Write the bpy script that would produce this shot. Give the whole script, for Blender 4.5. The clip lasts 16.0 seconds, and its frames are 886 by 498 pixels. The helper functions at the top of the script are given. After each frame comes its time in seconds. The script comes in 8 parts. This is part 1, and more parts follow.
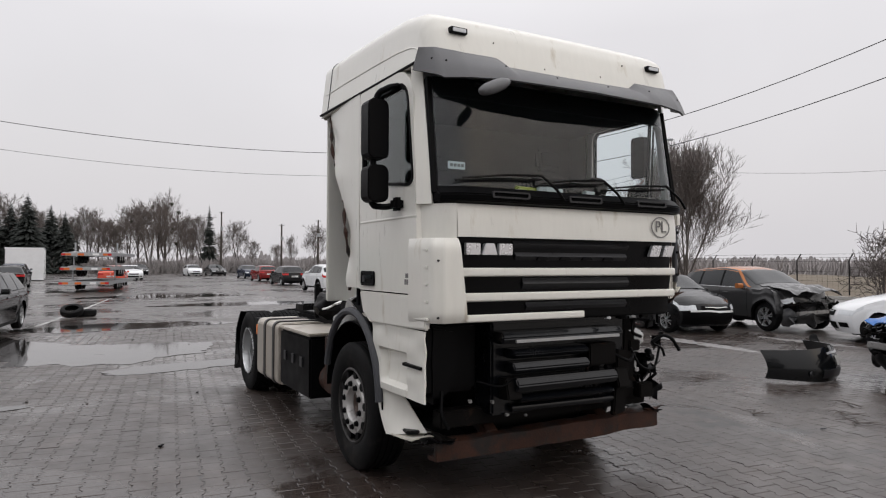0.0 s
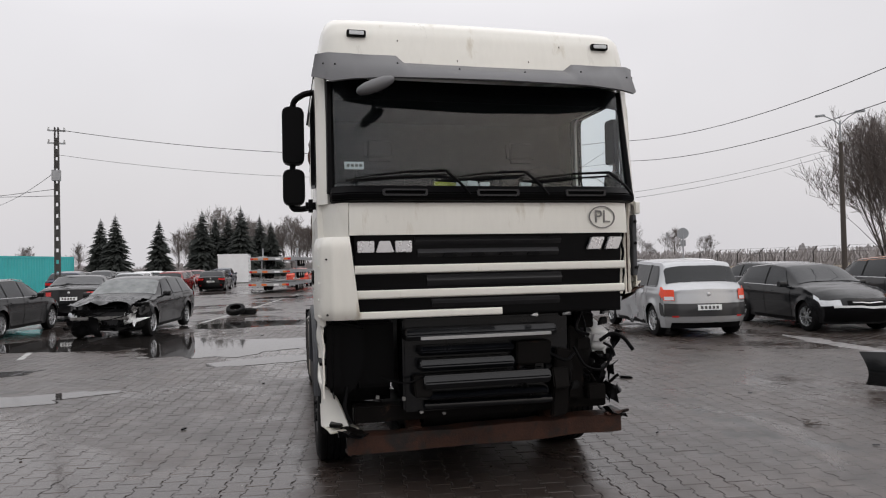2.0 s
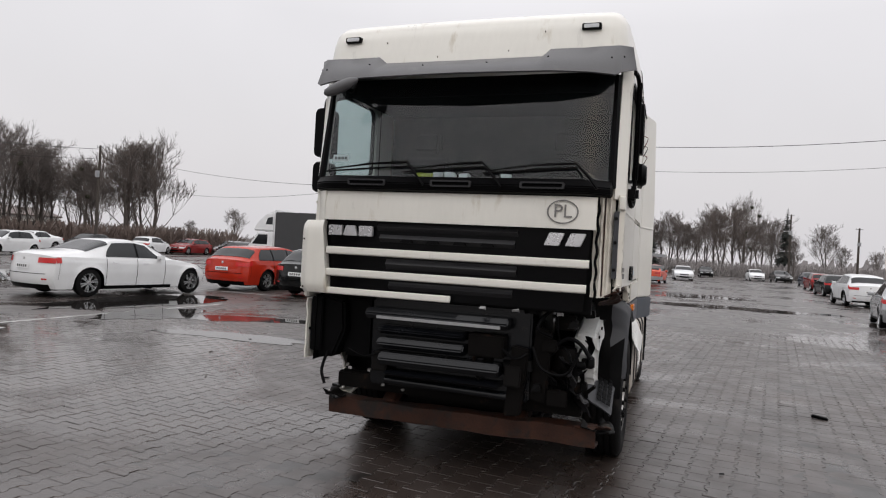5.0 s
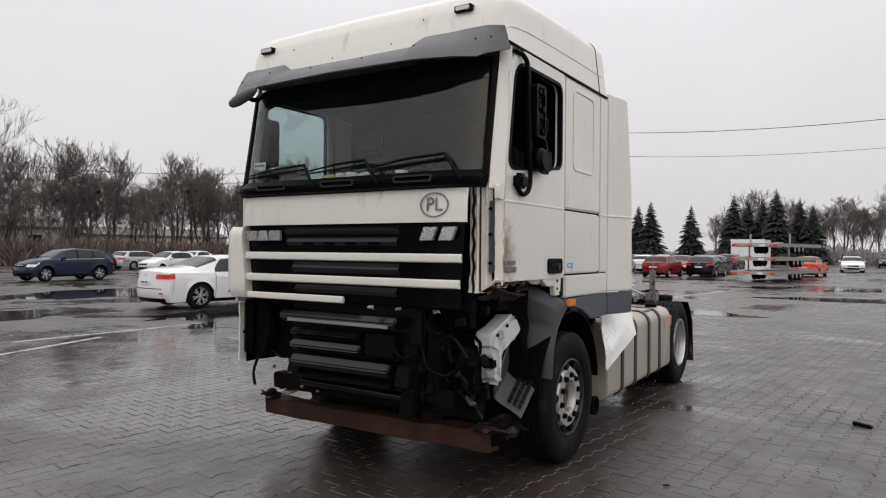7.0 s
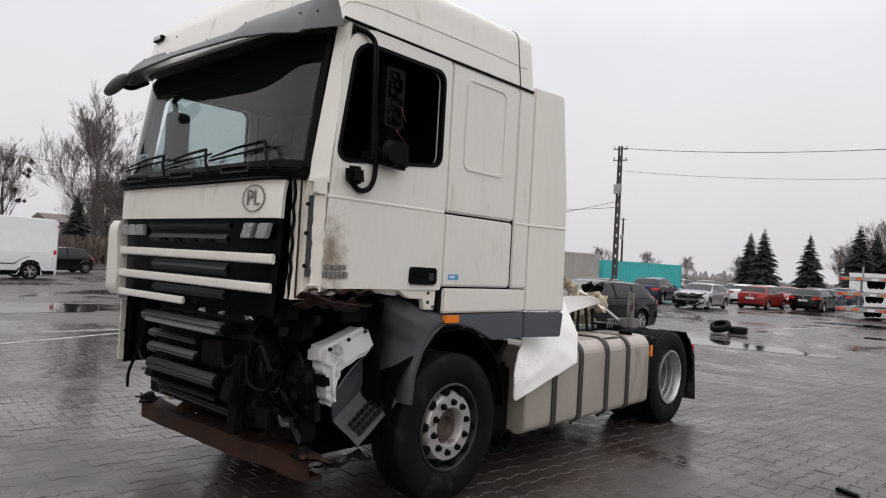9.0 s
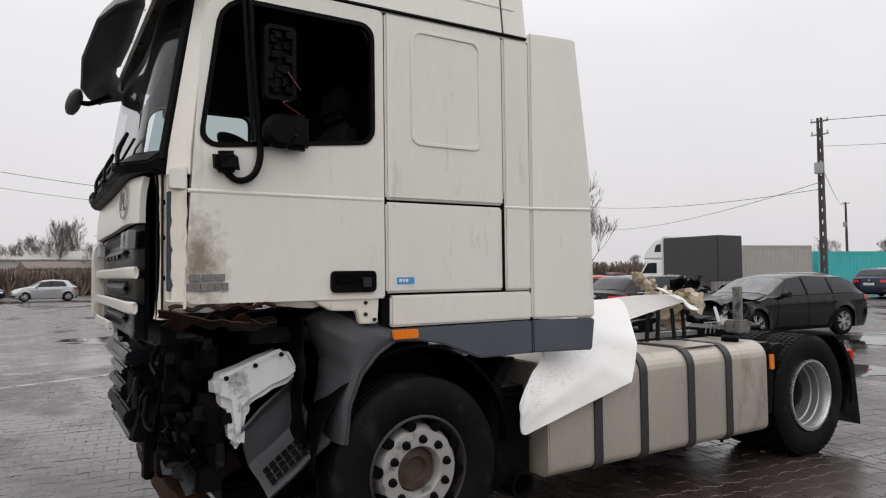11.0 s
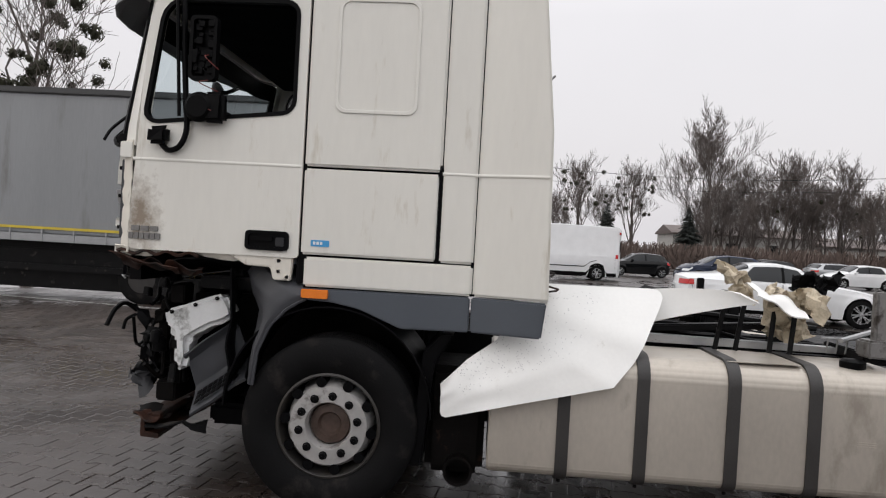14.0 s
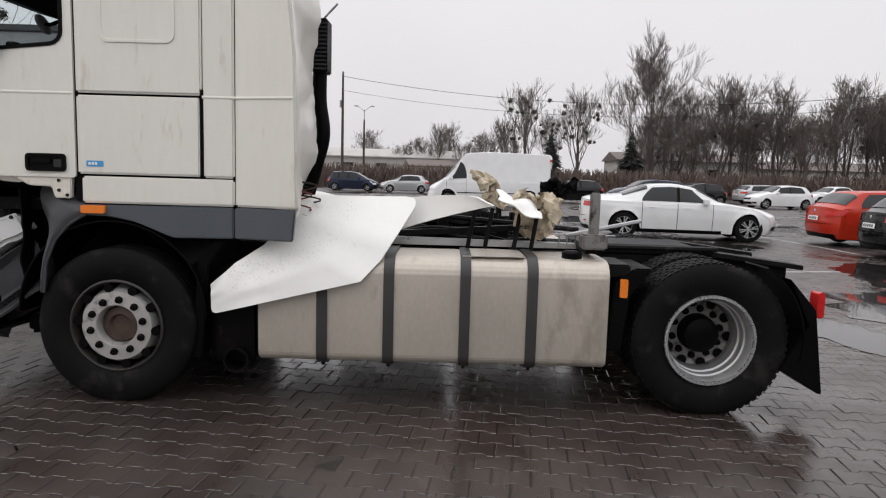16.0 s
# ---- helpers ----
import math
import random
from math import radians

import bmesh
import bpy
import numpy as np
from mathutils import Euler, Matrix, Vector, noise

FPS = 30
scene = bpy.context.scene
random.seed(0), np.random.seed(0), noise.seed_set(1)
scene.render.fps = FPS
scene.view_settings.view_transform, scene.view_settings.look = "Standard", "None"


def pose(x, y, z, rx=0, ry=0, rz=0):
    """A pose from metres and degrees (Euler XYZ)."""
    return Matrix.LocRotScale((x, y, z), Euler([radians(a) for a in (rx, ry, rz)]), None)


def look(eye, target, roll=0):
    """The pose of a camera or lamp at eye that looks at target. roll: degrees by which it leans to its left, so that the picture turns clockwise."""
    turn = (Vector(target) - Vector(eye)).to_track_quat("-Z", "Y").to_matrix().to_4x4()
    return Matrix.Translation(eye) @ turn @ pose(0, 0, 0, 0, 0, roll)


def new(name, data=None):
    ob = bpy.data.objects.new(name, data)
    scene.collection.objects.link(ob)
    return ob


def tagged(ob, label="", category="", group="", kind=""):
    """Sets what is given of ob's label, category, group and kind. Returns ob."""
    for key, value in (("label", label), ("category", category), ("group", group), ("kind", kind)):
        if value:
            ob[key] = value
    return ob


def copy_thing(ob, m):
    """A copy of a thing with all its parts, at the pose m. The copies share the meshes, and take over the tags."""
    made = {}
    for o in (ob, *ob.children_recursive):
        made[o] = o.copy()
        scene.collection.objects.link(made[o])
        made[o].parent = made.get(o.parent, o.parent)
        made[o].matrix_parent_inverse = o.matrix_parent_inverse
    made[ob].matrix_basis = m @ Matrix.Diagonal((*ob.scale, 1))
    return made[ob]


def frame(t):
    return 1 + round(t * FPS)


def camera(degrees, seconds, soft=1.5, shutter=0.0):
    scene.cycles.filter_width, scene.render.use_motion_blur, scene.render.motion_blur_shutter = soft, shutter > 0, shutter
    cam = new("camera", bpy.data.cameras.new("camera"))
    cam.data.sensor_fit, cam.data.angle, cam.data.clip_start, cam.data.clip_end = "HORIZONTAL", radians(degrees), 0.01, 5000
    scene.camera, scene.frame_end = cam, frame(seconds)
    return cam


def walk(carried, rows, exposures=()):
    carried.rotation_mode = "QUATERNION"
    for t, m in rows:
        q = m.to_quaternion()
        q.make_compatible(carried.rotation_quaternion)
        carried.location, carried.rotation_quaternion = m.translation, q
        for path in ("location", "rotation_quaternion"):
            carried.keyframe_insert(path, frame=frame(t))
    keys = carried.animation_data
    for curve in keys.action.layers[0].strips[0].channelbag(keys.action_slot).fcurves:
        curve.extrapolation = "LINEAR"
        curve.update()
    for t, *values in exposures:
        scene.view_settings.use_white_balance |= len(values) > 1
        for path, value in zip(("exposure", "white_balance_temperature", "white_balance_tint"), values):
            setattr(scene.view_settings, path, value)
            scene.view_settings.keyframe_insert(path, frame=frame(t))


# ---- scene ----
cam = camera(67.2, 16.0, soft=1.15)
METRES, EYE, TILT, LEAN, TURN = 14.8, 1.67, 0.0, 0.0, -30.9
PATH = [
    (0, (-3.145, -3.657, 1.639), (-2.171, -1.911, 1.684), 0.2),
    (0.5, (-2.777, -4.024, 1.673), (-1.895, -2.229, 1.706), -0.2),
    (1, (-2.326, -4.129, 1.632), (-1.562, -2.282, 1.694), 2.0),
    (1.5, (-1.848, -4.201, 1.615), (-1.243, -2.296, 1.692), -1.1),
    (2, (-1.384, -4.36, 1.622), (-0.928, -2.413, 1.664), -1.2),
    (2.5, (-0.908, -4.393, 1.631), (-0.583, -2.42, 1.675), 0.7),
    (3, (-0.405, -4.552, 1.63), (-0.359, -2.554, 1.678), 0.5),
    (3.5, (0.081, -4.502, 1.614), (0.013, -2.504, 1.638), 1.0),
    (4, (0.559, -4.506, 1.634), (0.316, -2.522, 1.691), -0.3),
    (4.2, (0.767, -4.508, 1.626), (0.417, -2.539, 1.663), 0.6),
    (6.3, (2.543, -3.807, 1.626), (1.641, -2.022, 1.646), 1.4),
    (6.5, (2.679, -3.686, 1.638), (1.755, -1.912, 1.647), 0.5),
    (7, (3.11, -3.528, 1.635), (2.036, -1.841, 1.64), 0.5),
    (7.5, (3.424, -3.235, 1.611), (2.242, -1.622, 1.652), 0.5),
    (8, (3.676, -2.838, 1.616), (2.426, -1.277, 1.621), 0.6),
    (8.5, (4.02, -2.521, 1.62), (2.685, -1.031, 1.593), 1.1),
    (9, (4.117, -2.108, 1.605), (2.791, -0.612, 1.654), 3.2),
    (9.5, (4.156, -1.641, 1.606), (2.794, -0.177, 1.634), 1.1),
    (10, (4.242, -1.166, 1.599), (2.768, 0.184, 1.536), 1.7),
    (10.2, (4.27, -0.984, 1.582), (2.717, 0.276, 1.558), 1.6),
    (12.3, (4.676, 0.69, 1.562), (2.821, 1.438, 1.593), -2.2),
    (12.5, (4.809, 0.897, 1.571), (2.897, 1.485, 1.568), 0.3),
    (13, (4.737, 1.305, 1.55), (2.808, 1.831, 1.514), 0.4),
    (13.5, (4.703, 1.836, 1.583), (2.734, 2.182, 1.589), 0.8),
    (14, (4.864, 2.256, 1.59), (2.869, 2.125, 1.562), 3.2),
    (14.5, (5.093, 2.514, 1.571), (3.1, 2.408, 1.454), 0.9),
    (15, (5.268, 2.807, 1.582), (3.27, 2.792, 1.486), -0.8),
    (15.5, (5.401, 3.131, 1.55), (3.408, 3.139, 1.385), 1.0),
    (16, (5.337, 3.497, 1.52), (3.349, 3.495, 1.299), 1.6),
]
walk(cam, [(t, look(eye, target, roll)) for t, eye, target, roll in PATH], [(0.0, 0.0), (7.0, 0.03), (10.0, 0.06), (13.0, 0.12), (16.0, 0.1)])

# ---- light ----
world = bpy.data.worlds.new("overcast_sky")
scene.world = world
world.use_nodes = True
wn, wl = world.node_tree.nodes, world.node_tree.links
wn.clear()
w_out = wn.new("ShaderNodeOutputWorld")
w_bg = wn.new("ShaderNodeBackground")
w_sky = wn.new("ShaderNodeTexSky")
w_sky.sky_type, w_sky.sun_disc = "NISHITA", False
w_sky.sun_elevation, w_sky.sun_rotation = radians(32), radians(150)
w_sky.air_density, w_sky.dust_density = 2.0, 6.0
w_geo = wn.new("ShaderNodeTexCoord")
w_sep = wn.new("ShaderNodeSeparateXYZ")
w_ramp = wn.new("ShaderNodeValToRGB")
w_noise = wn.new("ShaderNodeTexNoise")
w_noise.inputs["Scale"].default_value, w_noise.inputs["Detail"].default_value = 2.2, 4
w_mul = wn.new("ShaderNodeMix")
w_mul.data_type, w_mul.blend_type = "RGBA", "MULTIPLY"
w_mix = wn.new("ShaderNodeMix")
w_mix.data_type = "RGBA"
w_mix.inputs["Factor"].default_value = 0.008
wl.new(w_geo.outputs["Generated"], w_sep.inputs[0])
wl.new(w_geo.outputs["Generated"], w_noise.inputs["Vector"])
wl.new(w_sep.outputs["Z"], w_ramp.inputs[0])
# cloud deck: pale at the horizon, brightening towards the zenith
stops = ((0.0, (0.625, 0.608, 0.632)), (0.10, (0.66, 0.643, 0.668)), (0.32, (0.74, 0.722, 0.748)), (0.6, (1.12, 1.10, 1.13)), (1.0, (1.55, 1.53, 1.57)))
while len(w_ramp.color_ramp.elements) < len(stops):
    w_ramp.color_ramp.elements.new(0.5)
for e, (at, col) in zip(w_ramp.color_ramp.elements, stops):
    e.position, e.color = at, (*col, 1)
w_nr = wn.new("ShaderNodeMapRange")
w_nr.inputs["From Min"].default_value, w_nr.inputs["From Max"].default_value = 0.3, 0.7
w_nr.inputs["To Min"].default_value, w_nr.inputs["To Max"].default_value = 0.955, 1.03
wl.new(w_noise.outputs["Fac"], w_nr.inputs["Value"])
w_mul.inputs["Factor"].default_value = 1.0
wl.new(w_ramp.outputs["Color"], w_mul.inputs["A"])
wl.new(w_nr.outputs["Result"], w_mul.inputs["B"])
wl.new(w_mul.outputs["Result"], w_mix.inputs["A"])
wl.new(w_sky.outputs["Color"], w_mix.inputs["B"])
wl.new(w_mix.outputs["Result"], w_bg.inputs["Color"])
w_bg.inputs["Strength"].default_value = 1.07
wl.new(w_bg.outputs[0], w_out.inputs[0])

sun = new("sun", bpy.data.lights.new("sun", "SUN"))
sun.data.energy, sun.data.angle, sun.data.color = 0.4, radians(150), (1.0, 0.985, 0.975)
sun.matrix_world = look((12, -16, 18), (0, 2, 1))

# ---- materials ----
def material(name, color, rough=0.5, metal=0.0, var=0.12, scale=3.0, fine=60.0, bump=0.05, rvar=0.1, stain=None, stain_at=0.6, stain_scale=2.0, stretch=1.0, coat=0.0, per_piece=0.0, spec=0.5):
    """A surface with variation at two scales, grain bump, and stains of a second colour."""
    m = bpy.data.materials.new(name)
    m.use_nodes = True
    n, l = m.node_tree.nodes, m.node_tree.links
    b = n["Principled BSDF"]
    tc = n.new("ShaderNodeTexCoord")
    mp = n.new("ShaderNodeMapping")
    mp.inputs["Scale"].default_value = (1, 1, stretch)
    l.new(tc.outputs["Object"], mp.inputs["Vector"])
    big, small = n.new("ShaderNodeTexNoise"), n.new("ShaderNodeTexNoise")
    big.inputs["Scale"].default_value, big.inputs["Detail"].default_value = scale, 6
    small.inputs["Scale"].default_value, small.inputs["Detail"].default_value = fine, 4
    for t in (big, small):
        l.new(mp.outputs[0], t.inputs["Vector"])
    mix = n.new("ShaderNodeMix")
    mix.data_type = "RGBA"
    mix.inputs["A"].default_value = (*[c * (1 - var) for c in color], 1)
    mix.inputs["B"].default_value = (*[min(1, c * (1 + var)) for c in color], 1)
    add = n.new("ShaderNodeMath")
    add.operation = "MULTIPLY_ADD"
    add.inputs[1].default_value, add.inputs[2].default_value = 0.35, 0.0
    l.new(small.outputs["Fac"], add.inputs[0])
    sm = n.new("ShaderNodeMath")
    sm.operation = "MULTIPLY_ADD"
    sm.inputs[1].default_value = 0.65
    l.new(big.outputs["Fac"], sm.inputs[0])
    l.new(add.outputs[0], sm.inputs[2])
    st = n.new("ShaderNodeMapRange")
    st.inputs["From Min"].default_value, st.inputs["From Max"].default_value = 0.3, 0.7
    l.new(sm.outputs[0], st.inputs["Value"])
    l.new(st.outputs["Result"], mix.inputs["Factor"])
    col = mix.outputs["Result"]
    if stain:
        sn = n.new("ShaderNodeTexNoise")
        sn.inputs["Scale"].default_value, sn.inputs["Detail"].default_value, sn.inputs["Roughness"].default_value = stain_scale, 9, 0.65
        l.new(mp.outputs[0], sn.inputs["Vector"])
        sr = n.new("ShaderNodeMapRange")
        sr.inputs["From Min"].default_value, sr.inputs["From Max"].default_value = stain_at, stain_at + 0.12
        l.new(sn.outputs["Fac"], sr.inputs["Value"])
        m2 = n.new("ShaderNodeMix")
        m2.data_type = "RGBA"
        l.new(sr.outputs["Result"], m2.inputs["Factor"])
        l.new(col, m2.inputs["A"])
        m2.inputs["B"].default_value = (*stain, 1)
        col = m2.outputs["Result"]
    if per_piece:
        oi = n.new("ShaderNodeObjectInfo")
        ge = n.new("ShaderNodeNewGeometry")
        ad = n.new("ShaderNodeMath")
        ad.operation = "ADD"
        l.new(oi.outputs["Random"], ad.inputs[0])
        l.new(ge.outputs["Random Per Island"], ad.inputs[1])
        pr = n.new("ShaderNodeMapRange")
        pr.inputs["From Max"].default_value = 2.0
        pr.inputs["To Min"].default_value, pr.inputs["To Max"].default_value = 1 - per_piece, 1 + per_piece
        l.new(ad.outputs[0], pr.inputs["Value"])
        m3 = n.new("ShaderNodeMix")
        m3.data_type, m3.blend_type = "RGBA", "MULTIPLY"
        m3.inputs["Factor"].default_value = 1.0
        l.new(col, m3.inputs["A"])
        l.new(pr.outputs["Result"], m3.inputs["B"])
        col = m3.outputs["Result"]
    l.new(col, b.inputs["Base Color"])
    rr = n.new("ShaderNodeMapRange")
    rr.inputs["From Min"].default_value, rr.inputs["From Max"].default_value = 0.3, 0.7
    rr.inputs["To Min"].default_value, rr.inputs["To Max"].default_value = max(0.03, rough - rvar), min(1, rough + rvar)
    l.new(sm.outputs[0], rr.inputs["Value"])
    l.new(rr.outputs["Result"], b.inputs["Roughness"])
    b.inputs["Metallic"].default_value = metal
    b.inputs["Coat Weight"].default_value = coat
    b.inputs["Coat Roughness"].default_value = 0.08
    b.inputs["Specular IOR Level"].default_value = spec
    if bump:
        bp = n.new("ShaderNodeBump")
        bp.inputs["Strength"].default_value, bp.inputs["Distance"].default_value = bump * 4, 0.004
        l.new(small.outputs["Fac"], bp.inputs["Height"])
        l.new(bp.outputs[0], b.inputs["Normal"])
    return m


def glass(name, color, rough=0.02, film=0.0):
    """A tinted pane: clear glass seen through, with a true gloss."""
    m = bpy.data.materials.new(name)
    m.use_nodes = True
    n, l = m.node_tree.nodes, m.node_tree.links
    n.clear()
    out, mixs = n.new("ShaderNodeOutputMaterial"), n.new("ShaderNodeMixShader")
    tr, gl, lw = n.new("ShaderNodeBsdfTransparent"), n.new("ShaderNodeBsdfGlossy"), n.new("ShaderNodeLayerWeight")
    pw, fr = n.new("ShaderNodeMath"), n.new("ShaderNodeMath")
    pw.operation, fr.operation = "POWER", "MULTIPLY_ADD"
    lw.inputs["Blend"].default_value, pw.inputs[1].default_value = 0.5, 4.5
    fr.inputs[1].default_value, fr.inputs[2].default_value = 0.90, 0.048
    l.new(lw.outputs["Facing"], pw.inputs[0])
    l.new(pw.outputs[0], fr.inputs[0])
    tr.inputs["Color"].default_value = (*color, 1)
    gl.inputs["Roughness"].default_value = rough
    l.new(fr.outputs[0], mixs.inputs[0])
    l.new(tr.outputs[0], mixs.inputs[1])
    l.new(gl.outputs[0], mixs.inputs[2])
    if film:
        dif, m2 = n.new("ShaderNodeBsdfDiffuse"), n.new("ShaderNodeMixShader")
        tc, nz = n.new("ShaderNodeTexCoord"), n.new("ShaderNodeTexNoise")
        nz.inputs["Scale"].default_value, nz.inputs["Detail"].default_value = 2.2, 7
        l.new(tc.outputs["Object"], nz.inputs["Vector"])
        mr_ = n.new("ShaderNodeMapRange")
        mr_.inputs["From Min"].default_value, mr_.inputs["From Max"].default_value = 0.3, 0.75
        mr_.inputs["To Min"].default_value, mr_.inputs["To Max"].default_value = film * 0.5, film * 1.6
        l.new(nz.outputs["Fac"], mr_.inputs["Value"])
        dif.inputs["Color"].default_value = (0.34, 0.41, 0.44, 1)
        l.new(mr_.outputs["Result"], m2.inputs[0])
        l.new(mixs.outputs[0], m2.inputs[1])
        l.new(dif.outputs[0], m2.inputs[2])
        l.new(m2.outputs[0], out.inputs[0])
    else:
        l.new(mixs.outputs[0], out.inputs[0])
    return m


M_CREAM = material("cream_paint", (0.71, 0.697, 0.645), 0.34, var=0.05, scale=1.6, fine=30, bump=0.01, stain=(0.53, 0.49, 0.41), stain_at=0.60, stain_scale=6, stretch=0.22, coat=0.25)
M_CREAM_DIRTY = material("weathered_cream_paint", (0.66, 0.63, 0.56), 0.45, var=0.08, scale=4, fine=40, bump=0.03, stain=(0.13, 0.085, 0.05), stain_at=0.575, stain_scale=9, stretch=0.25)
M_WHITE = material("white_fibreglass", (0.80, 0.80, 0.78), 0.35, var=0.04, scale=3, fine=50, bump=0.02, stain=(0.55, 0.54, 0.50), stain_at=0.64, stain_scale=9)
M_RESERVOIR = material("milky_plastic", (0.62, 0.63, 0.63), 0.45, var=0.08, scale=6, bump=0.03, stain=(0.22, 0.22, 0.21), stain_at=0.57, stain_scale=7)
M_GREY = material("grey_plastic", (0.052, 0.054, 0.060), 0.5, var=0.1, scale=5, fine=120, bump=0.05, stain=(0.085, 0.08, 0.075), stain_at=0.60, stain_scale=6, spec=0.3)
M_SKIRT = material("grey_skirt_paint", (0.068, 0.078, 0.093), 0.42, var=0.08, scale=3, fine=80, bump=0.02)
M_VISOR = material("visor_grey_plastic", (0.10, 0.10, 0.105), 0.5, var=0.1, scale=4, fine=90, bump=0.04, stain=(0.16, 0.16, 0.155), stain_at=0.6)
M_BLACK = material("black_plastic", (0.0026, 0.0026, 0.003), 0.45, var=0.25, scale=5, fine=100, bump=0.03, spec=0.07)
M_GLOSS = material("gloss_black_plastic", (0.003, 0.003, 0.0034), 0.2, var=0.2, scale=3, fine=60, bump=0.01, spec=0.07)
M_GRILLE = material("dark_grille_plastic", (0.017, 0.017, 0.019), 0.35, var=0.15, scale=4, fine=90, bump=0.03, spec=0.35)
M_RAD = material("radiator_black", (0.004, 0.0045, 0.006), 0.22, var=0.2, scale=4, fine=70, bump=0.04, stain=(0.03, 0.026, 0.022), stain_at=0.62, stain_scale=6, spec=0.30)
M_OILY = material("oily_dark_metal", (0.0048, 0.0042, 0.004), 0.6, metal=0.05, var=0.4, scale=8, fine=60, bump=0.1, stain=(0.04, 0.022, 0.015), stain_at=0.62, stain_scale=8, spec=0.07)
M_FRAME = material("chassis_paint", (0.008, 0.008, 0.0084), 0.4, var=0.3, scale=4, fine=50, bump=0.06, stain=(0.06, 0.055, 0.05), stain_at=0.6, stain_scale=5, spec=0.07)
M_RUST = material("rusty_steel", (0.034, 0.0135, 0.008), 0.6, var=0.55, scale=9, fine=70, bump=0.14, stain=(0.014, 0.011, 0.010), stain_at=0.47, stain_scale=6, spec=0.25)
M_SILVER = material("silver_badge", (0.55, 0.55, 0.56), 0.3, metal=0.7, var=0.06, scale=10, bump=0.01)
M_STRIP = material("bare_aluminium_strip", (0.38, 0.385, 0.39), 0.35, metal=0.6, var=0.1, scale=10, bump=0.03)
M_TANK = material("dull_aluminium_tank", (0.47, 0.43, 0.375), 0.40, metal=0.4, var=0.12, scale=2.2, fine=45, bump=0.015, stain=(0.33, 0.295, 0.25), stain_at=0.56, stain_scale=3, stretch=0.5)
M_STRAP = material("rubber_lined_strap", (0.03, 0.028, 0.027), 0.5, var=0.2, scale=6, bump=0.06)
M_RUBBER = material("tyre_rubber", (0.006, 0.006, 0.0064), 0.62, var=0.3, scale=6, fine=80, bump=0.1, stain=(0.020, 0.018, 0.017), stain_at=0.55, stain_scale=5, spec=0.09)
M_RIM = material("grey_painted_rim", (0.46, 0.45, 0.44), 0.42, metal=0.5, var=0.12, scale=7, fine=60, bump=0.05, stain=(0.10, 0.085, 0.075), stain_at=0.56, stain_scale=9)
M_RIM_MID = material("grimy_grey_rim", (0.21, 0.205, 0.20), 0.45, metal=0.4, var=0.2, scale=8, fine=60, bump=0.06, stain=(0.05, 0.042, 0.036), stain_at=0.52, stain_scale=8)
M_RIM_DARK = material("dirty_rim", (0.035, 0.033, 0.032), 0.5, metal=0.4, var=0.25, scale=9, bump=0.08, stain=(0.04, 0.035, 0.03), stain_at=0.5)
M_ALLOY = material("bright_alloy", (0.52, 0.53, 0.54), 0.28, metal=0.8, var=0.06, scale=10, bump=0.01)
M_HUB = material("rusty_hub", (0.075, 0.05, 0.04), 0.55, metal=0.3, var=0.4, scale=14, bump=0.1)
M_AMBER = material("amber_lens", (0.75, 0.20, 0.02), 0.15, var=0.1, scale=20, bump=0.0)
M_REDLENS = material("red_lens", (0.50, 0.02, 0.02), 0.15, var=0.1, scale=20, bump=0.0)
M_CLEARLENS = material("clear_lens", (0.62, 0.64, 0.66), 0.12, var=0.12, scale=18, bump=0.0)
M_BLUE = material("blue_sticker", (0.05, 0.30, 0.60), 0.35, var=0.05, scale=10, bump=0.0)
M_STICKER = material("white_sticker", (0.75, 0.76, 0.76), 0.4, var=0.04, scale=20, bump=0.0)
M_INK = material("dark_print", (0.07, 0.07, 0.07), 0.5, var=0.1, scale=20, bump=0.0)
M_GREYINK = material("grey_print", (0.16, 0.155, 0.15), 0.5, var=0.25, scale=30, bump=0.0)
M_FOAM = material("torn_yellow_foam", (0.52, 0.45, 0.34), 0.8, var=0.35, scale=12, fine=80, bump=0.2, stain=(0.14, 0.09, 0.05), stain_at=0.55, stain_scale=9)
M_WIRE_RED = material("red_cable", (0.14, 0.02, 0.015), 0.45, var=0.2, bump=0.0)
M_SEAT = material("dark_seat_fabric", (0.014, 0.014, 0.016), 0.9, var=0.25, scale=14, fine=40, bump=0.0, spec=0.1)
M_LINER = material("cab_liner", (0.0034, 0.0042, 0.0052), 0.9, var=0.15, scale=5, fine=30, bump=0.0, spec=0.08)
M_DASH = material("dashboard_plastic", (0.012, 0.012, 0.013), 0.6, var=0.2, scale=6, fine=90, bump=0.06)
M_MIRROR = material("mirror_glass", (0.80, 0.82, 0.84), 0.03, metal=1.0, var=0.02, rvar=0.01, bump=0.0)
G_SCREEN = glass("windscreen_glass", (0.72, 0.80, 0.82), film=0.014)
G_SIDE = glass("side_window_glass", (0.70, 0.76, 0.75))
M_CARGLASS = material("dark_car_glass", (0.012, 0.014, 0.016), 0.05, var=0.2, scale=2, rvar=0.02, bump=0.0, spec=0.34)


